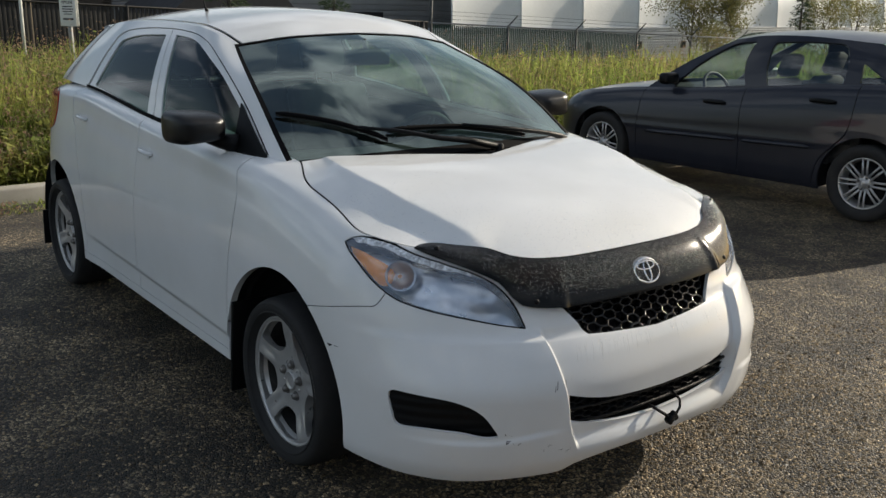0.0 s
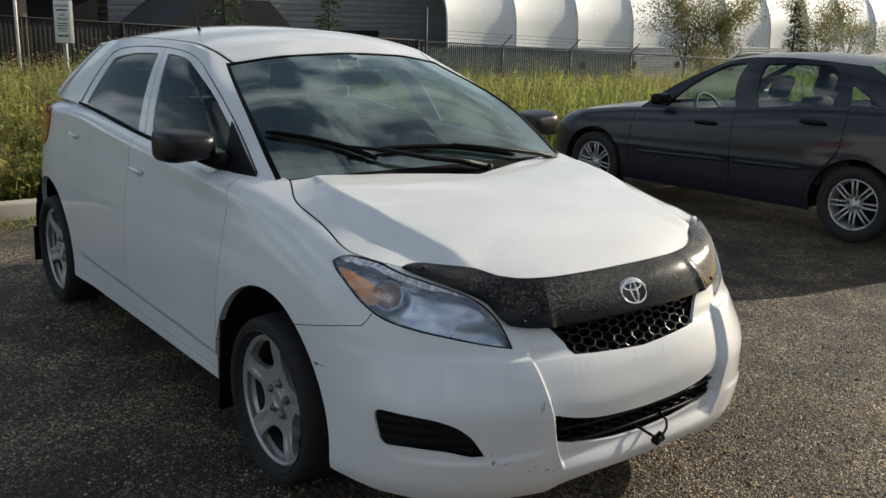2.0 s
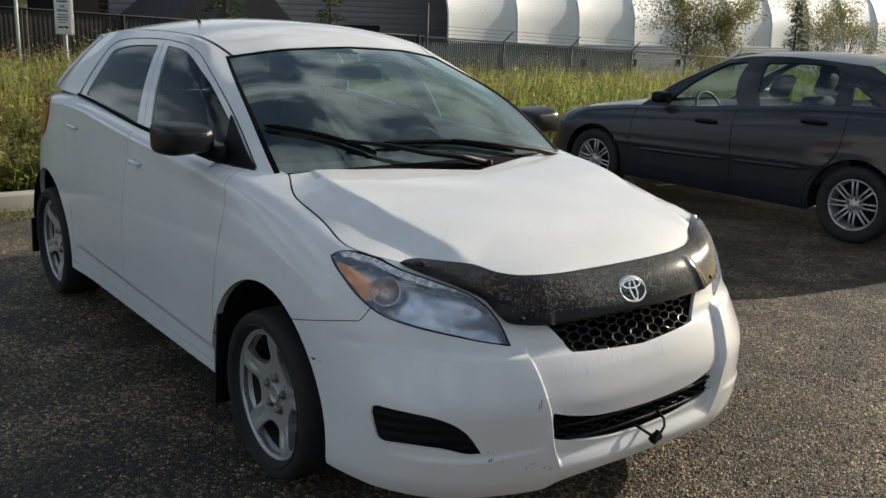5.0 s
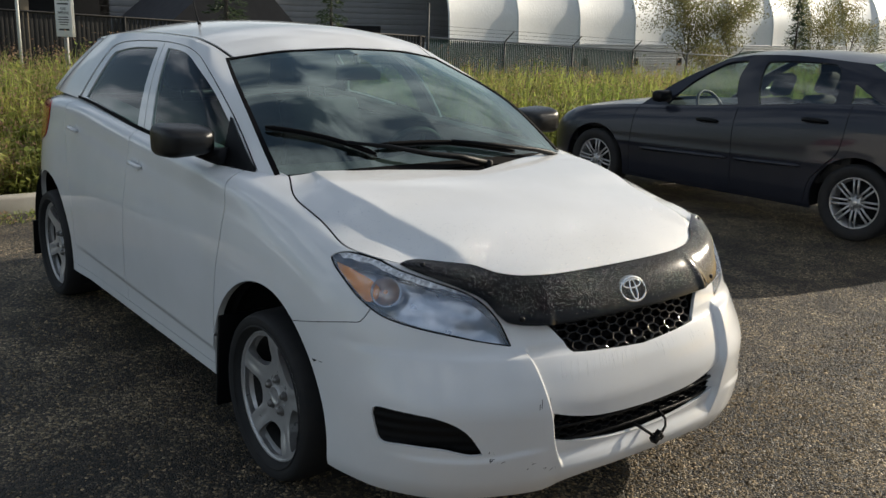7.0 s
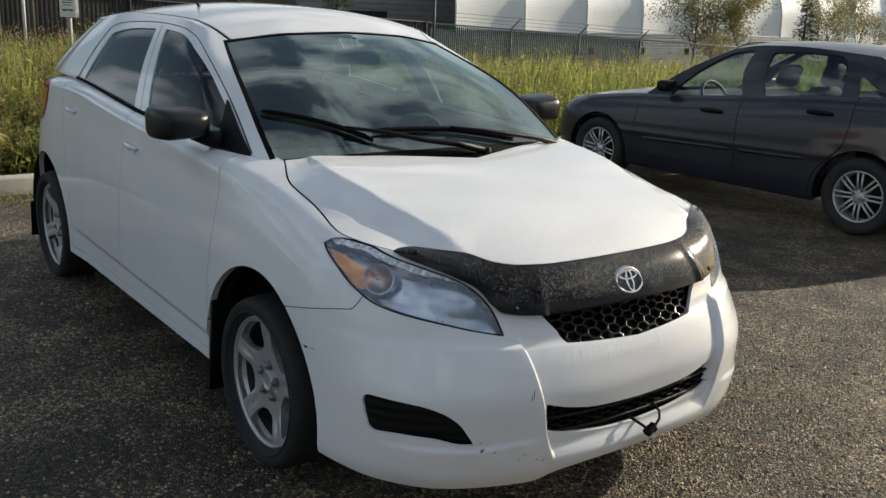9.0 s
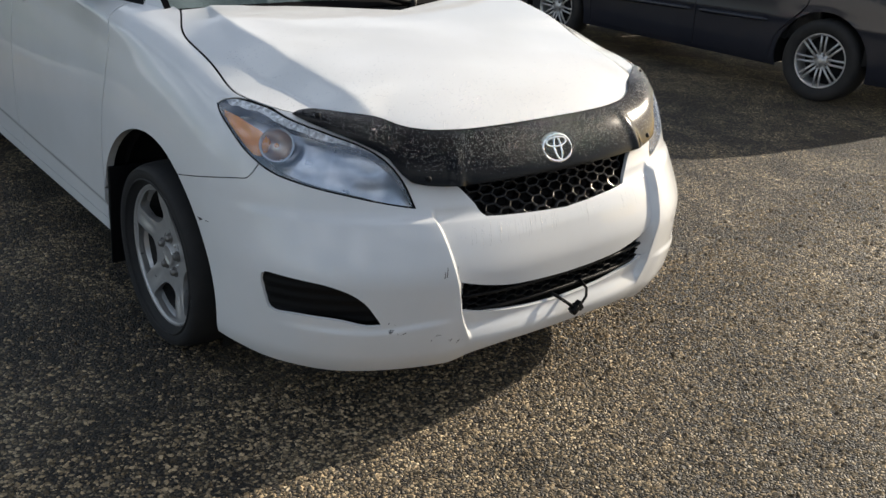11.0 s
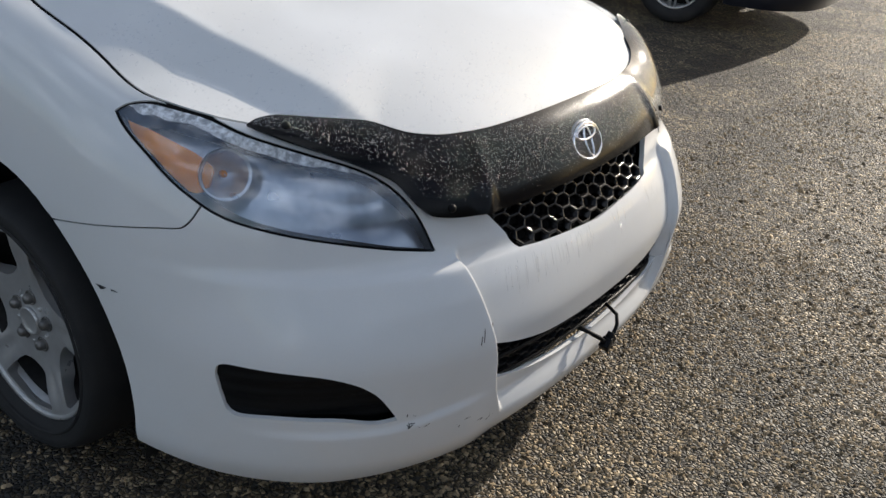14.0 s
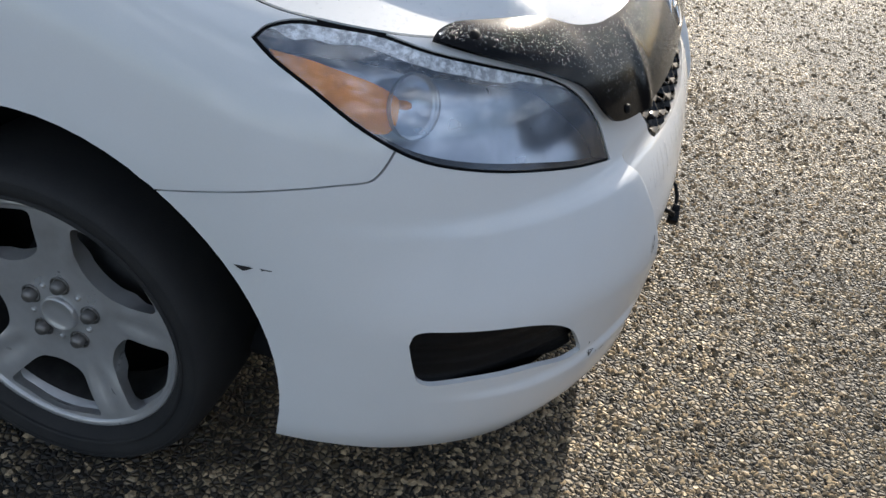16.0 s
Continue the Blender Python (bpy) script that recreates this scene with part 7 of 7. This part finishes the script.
bm = bmesh.new()
box(bm, (-33.4, 3.0, 2.35), (-32.6, 9.4, 2.7), 0.03)
part("beam", bm, tan_wall, tan)
for y in (3.1, 6.2):
    bm = bmesh.new()
    box(bm, (-33.1, y, -1.0), (-32.8, y + 0.3, 2.4), 0.02)
    part("column", bm, tan_wall, tan)
bright = thing("white_ribbed_building", "distant white building with upright metal ribs", "building")
bm = bmesh.new()
box(bm, (-46, 13.0, -1.0), (-45, 16.4, 7.0), 0.02)
part("wall", bm, siding_white, bright)
for k in range(9):
    bm = bmesh.new()
    box(bm, (-45.0, 13.1 + 0.4 * k, -1.0), (-44.85, 13.25 + 0.4 * k, 7.0), 0.02)
    part("rib", bm, siding_white, bright)

# ---- trees ----
bark = material("grey_bark", (0.09, 0.075, 0.06), 0.9, vary=0.3, size=10, fine=80, bump=0.004)
needles = leafy("spruce_needles", (0.045, 0.075, 0.042), (0.07, 0.09, 0.05))
autumn = leafy("thin_autumn_leaves", (0.16, 0.18, 0.07), (0.27, 0.22, 0.085))


def spruce(x, y, h, seed):
    rng = random.Random(seed)
    z0 = float(land(x, y))
    tree = thing("spruce_tree", "small dark spruce behind the fence", "tree", pose(x, y, z0))
    bm = bmesh.new()
    tube(bm, [(0, 0, -0.1), (0, 0, h * 0.5), (0, 0, h)], [0.10, 0.06, 0.01], sides=8)
    part("trunk", bm, bark, tree)
    verts, faces = [], []
    for k in range(int(h * 44)):
        t = rng.uniform(0.08, 1.0)
        reach = (1 - t) * 0.32 * h * rng.uniform(0.7, 1.1) + 0.05
        q = rng.uniform(0, 6.28)
        for j in range(16):
            d = reach * rng.uniform(0.1, 1.0)
            c = Vector((d * math.cos(q), d * math.sin(q), t * h - 0.25 * d + rng.gauss(0, 0.03)))
            u = Vector((math.cos(q + rng.uniform(-0.9, 0.9)), math.sin(q + rng.uniform(-0.9, 0.9)), rng.uniform(-0.5, 0.3))) * rng.uniform(0.06, 0.15)
            v = u.cross(Vector((rng.gauss(0, 1), rng.gauss(0, 1), rng.gauss(0, 1)))).normalized() * 0.022
            n0 = len(verts)
            verts.extend([tuple(c - v), tuple(c + u), tuple(c + v)])
            faces.append((n0, n0 + 1, n0 + 2))
    me = bpy.data.meshes.new("crown")
    me.from_pydata(verts, [], faces)
    me.materials.append(needles)
    ob = new("crown", me)
    ob.parent = tree


def broadleaf(x, y, h, seed, leaves=6500, spread=0.45):
    rng = random.Random(seed)
    z0 = float(land(x, y))
    tree = thing("young_tree", "thin young tree turning yellow before the dome", "tree", pose(x, y, z0))
    bm = bmesh.new()
    tips = []

    def limb(p, d, length, r, depth):
        pts, rad = [p], [r]
        for k in range(4):
            d = (d + Vector((rng.gauss(0, 0.12), rng.gauss(0, 0.12), rng.gauss(0.03, 0.06)))).normalized()
            p = p + d * length / 4
            pts.append(p)
            rad.append(r * (1 - 0.18 * (k + 1)))
            if depth < 3 and (k > 0 or depth == 0):
                for _ in range(2):
                    side = (d + Vector((rng.gauss(0, 1), rng.gauss(0, 1), rng.gauss(0.2, 0.5))).normalized() * 0.8).normalized()
                    limb(p, side, length * rng.uniform(0.45, 0.65), rad[-1] * 0.6, depth + 1)
            if depth >= 1:
                tips.append(p)
        tube(bm, pts, rad, sides=5)

    limb(Vector((0, 0, -0.1)), Vector((0, 0, 1)), h * 0.8, 0.06, 0)
    part("trunk", bm, bark, tree, "trunk with thin limbs")
    verts, faces = [], []
    for k in range(leaves):
        c = rng.choice(tips) + Vector((rng.gauss(0, 0.16), rng.gauss(0, 0.16), rng.gauss(0, 0.14)))
        u = Vector((rng.gauss(0, 1), rng.gauss(0, 1), rng.gauss(0, 1))).normalized() * rng.uniform(0.03, 0.065)
        v = u.cross(Vector((rng.gauss(0, 1), rng.gauss(0, 1), rng.gauss(0, 1)))).normalized() * 0.024
        n0 = len(verts)
        verts.extend([tuple(c - u), tuple(c + v), tuple(c + u), tuple(c - v)])
        faces.append((n0, n0 + 1, n0 + 2, n0 + 3))
    me = bpy.data.meshes.new("crown")
    me.from_pydata(verts, [], faces)
    me.materials.append(autumn)
    ob = new("crown", me)
    ob.parent = tree


spruce(-22.2, 9.1, 4.2, 1)
spruce(-22.4, 12.6, 3.6, 2)
spruce(-23.5, 39.2, 4.2, 7)
for x, y, h, seed in ((-22.5, 29.6, 3.7, 3), (-22.8, 31.2, 4.2, 4), (-22.3, 33.0, 3.8, 5), (-23.5, 42.0, 3.6, 6), (-24.0, 44.5, 4.0, 8)):
    broadleaf(x, y, h, seed)

# ---- warning sign ----
sign_white = material("white_sign_face", (0.72, 0.72, 0.70), 0.45, vary=0.04, size=5)
ink = material("black_sign_ink", (0.02, 0.02, 0.02), 0.6)
SX, SY = -9.5, 1.13
sign = thing("warning_sign", "white pipeline warning sign on a perforated steel post", "sign", pose(SX, SY + 0.06, float(land(SX, SY)) - 0.07, 0, 0, 33))
bm = bmesh.new()
box(bm, (-0.025, -0.008, -0.3), (0.025, 0.022, 1.85), 0.003)
post = part("post", bm, galvanised, sign, "perforated galvanised post")
bm = bmesh.new()
for k in range(60):
    lathe(bm, [(0.0055, -0.0095), (0.004, -0.0092)], axis="Y", steps=8, centre=(0, 0, 0.1 + 0.0254 * k), cap=True)
tagged(part("hole", bm, dark_void, post, "row of punched holes"), kind="stuff")
for off, name in ((-0.014, "front_plate"), (0.030, "back_plate")):
    bm = bmesh.new()
    box(bm, (-0.125, off - 0.0025, 1.39), (0.125, off + 0.0025, 1.90), 0.002)
    part(name, bm, sign_white, sign, "white enamelled plate")


def lettering(text, z, size):
    cu = bpy.data.curves.new("lettering", "FONT")
    cu.body, cu.size, cu.align_x, cu.align_y, cu.extrude, cu.offset = text, size, "CENTER", "CENTER", 0.0006, 0.0006
    tmp = bpy.data.objects.new("lettering", cu)
    me = bpy.data.meshes.new_from_object(tmp)
    bpy.data.objects.remove(tmp)
    me.materials.append(ink)
    ob = new("lettering", me)
    ob.parent = sign
    ob.matrix_basis = pose(0, -0.0178, z, 90, 0, 0)


lettering("WARNING", 1.835, 0.046)
lettering("GAS", 1.725, 0.044)
lettering("PIPELINE", 1.675, 0.044)
for z, w, t in ((1.785, 0.17, 0.018), (1.625, 0.15, 0.012), (1.595, 0.17, 0.012), (1.565, 0.15, 0.012), (1.535, 0.12, 0.010), (1.475, 0.16, 0.022)):
    bm = bmesh.new()
    box(bm, (-w / 2, -0.0185, z - t / 2), (w / 2, -0.0166, z + t / 2), 0.0005)
    part("text_bar", bm, ink, sign)
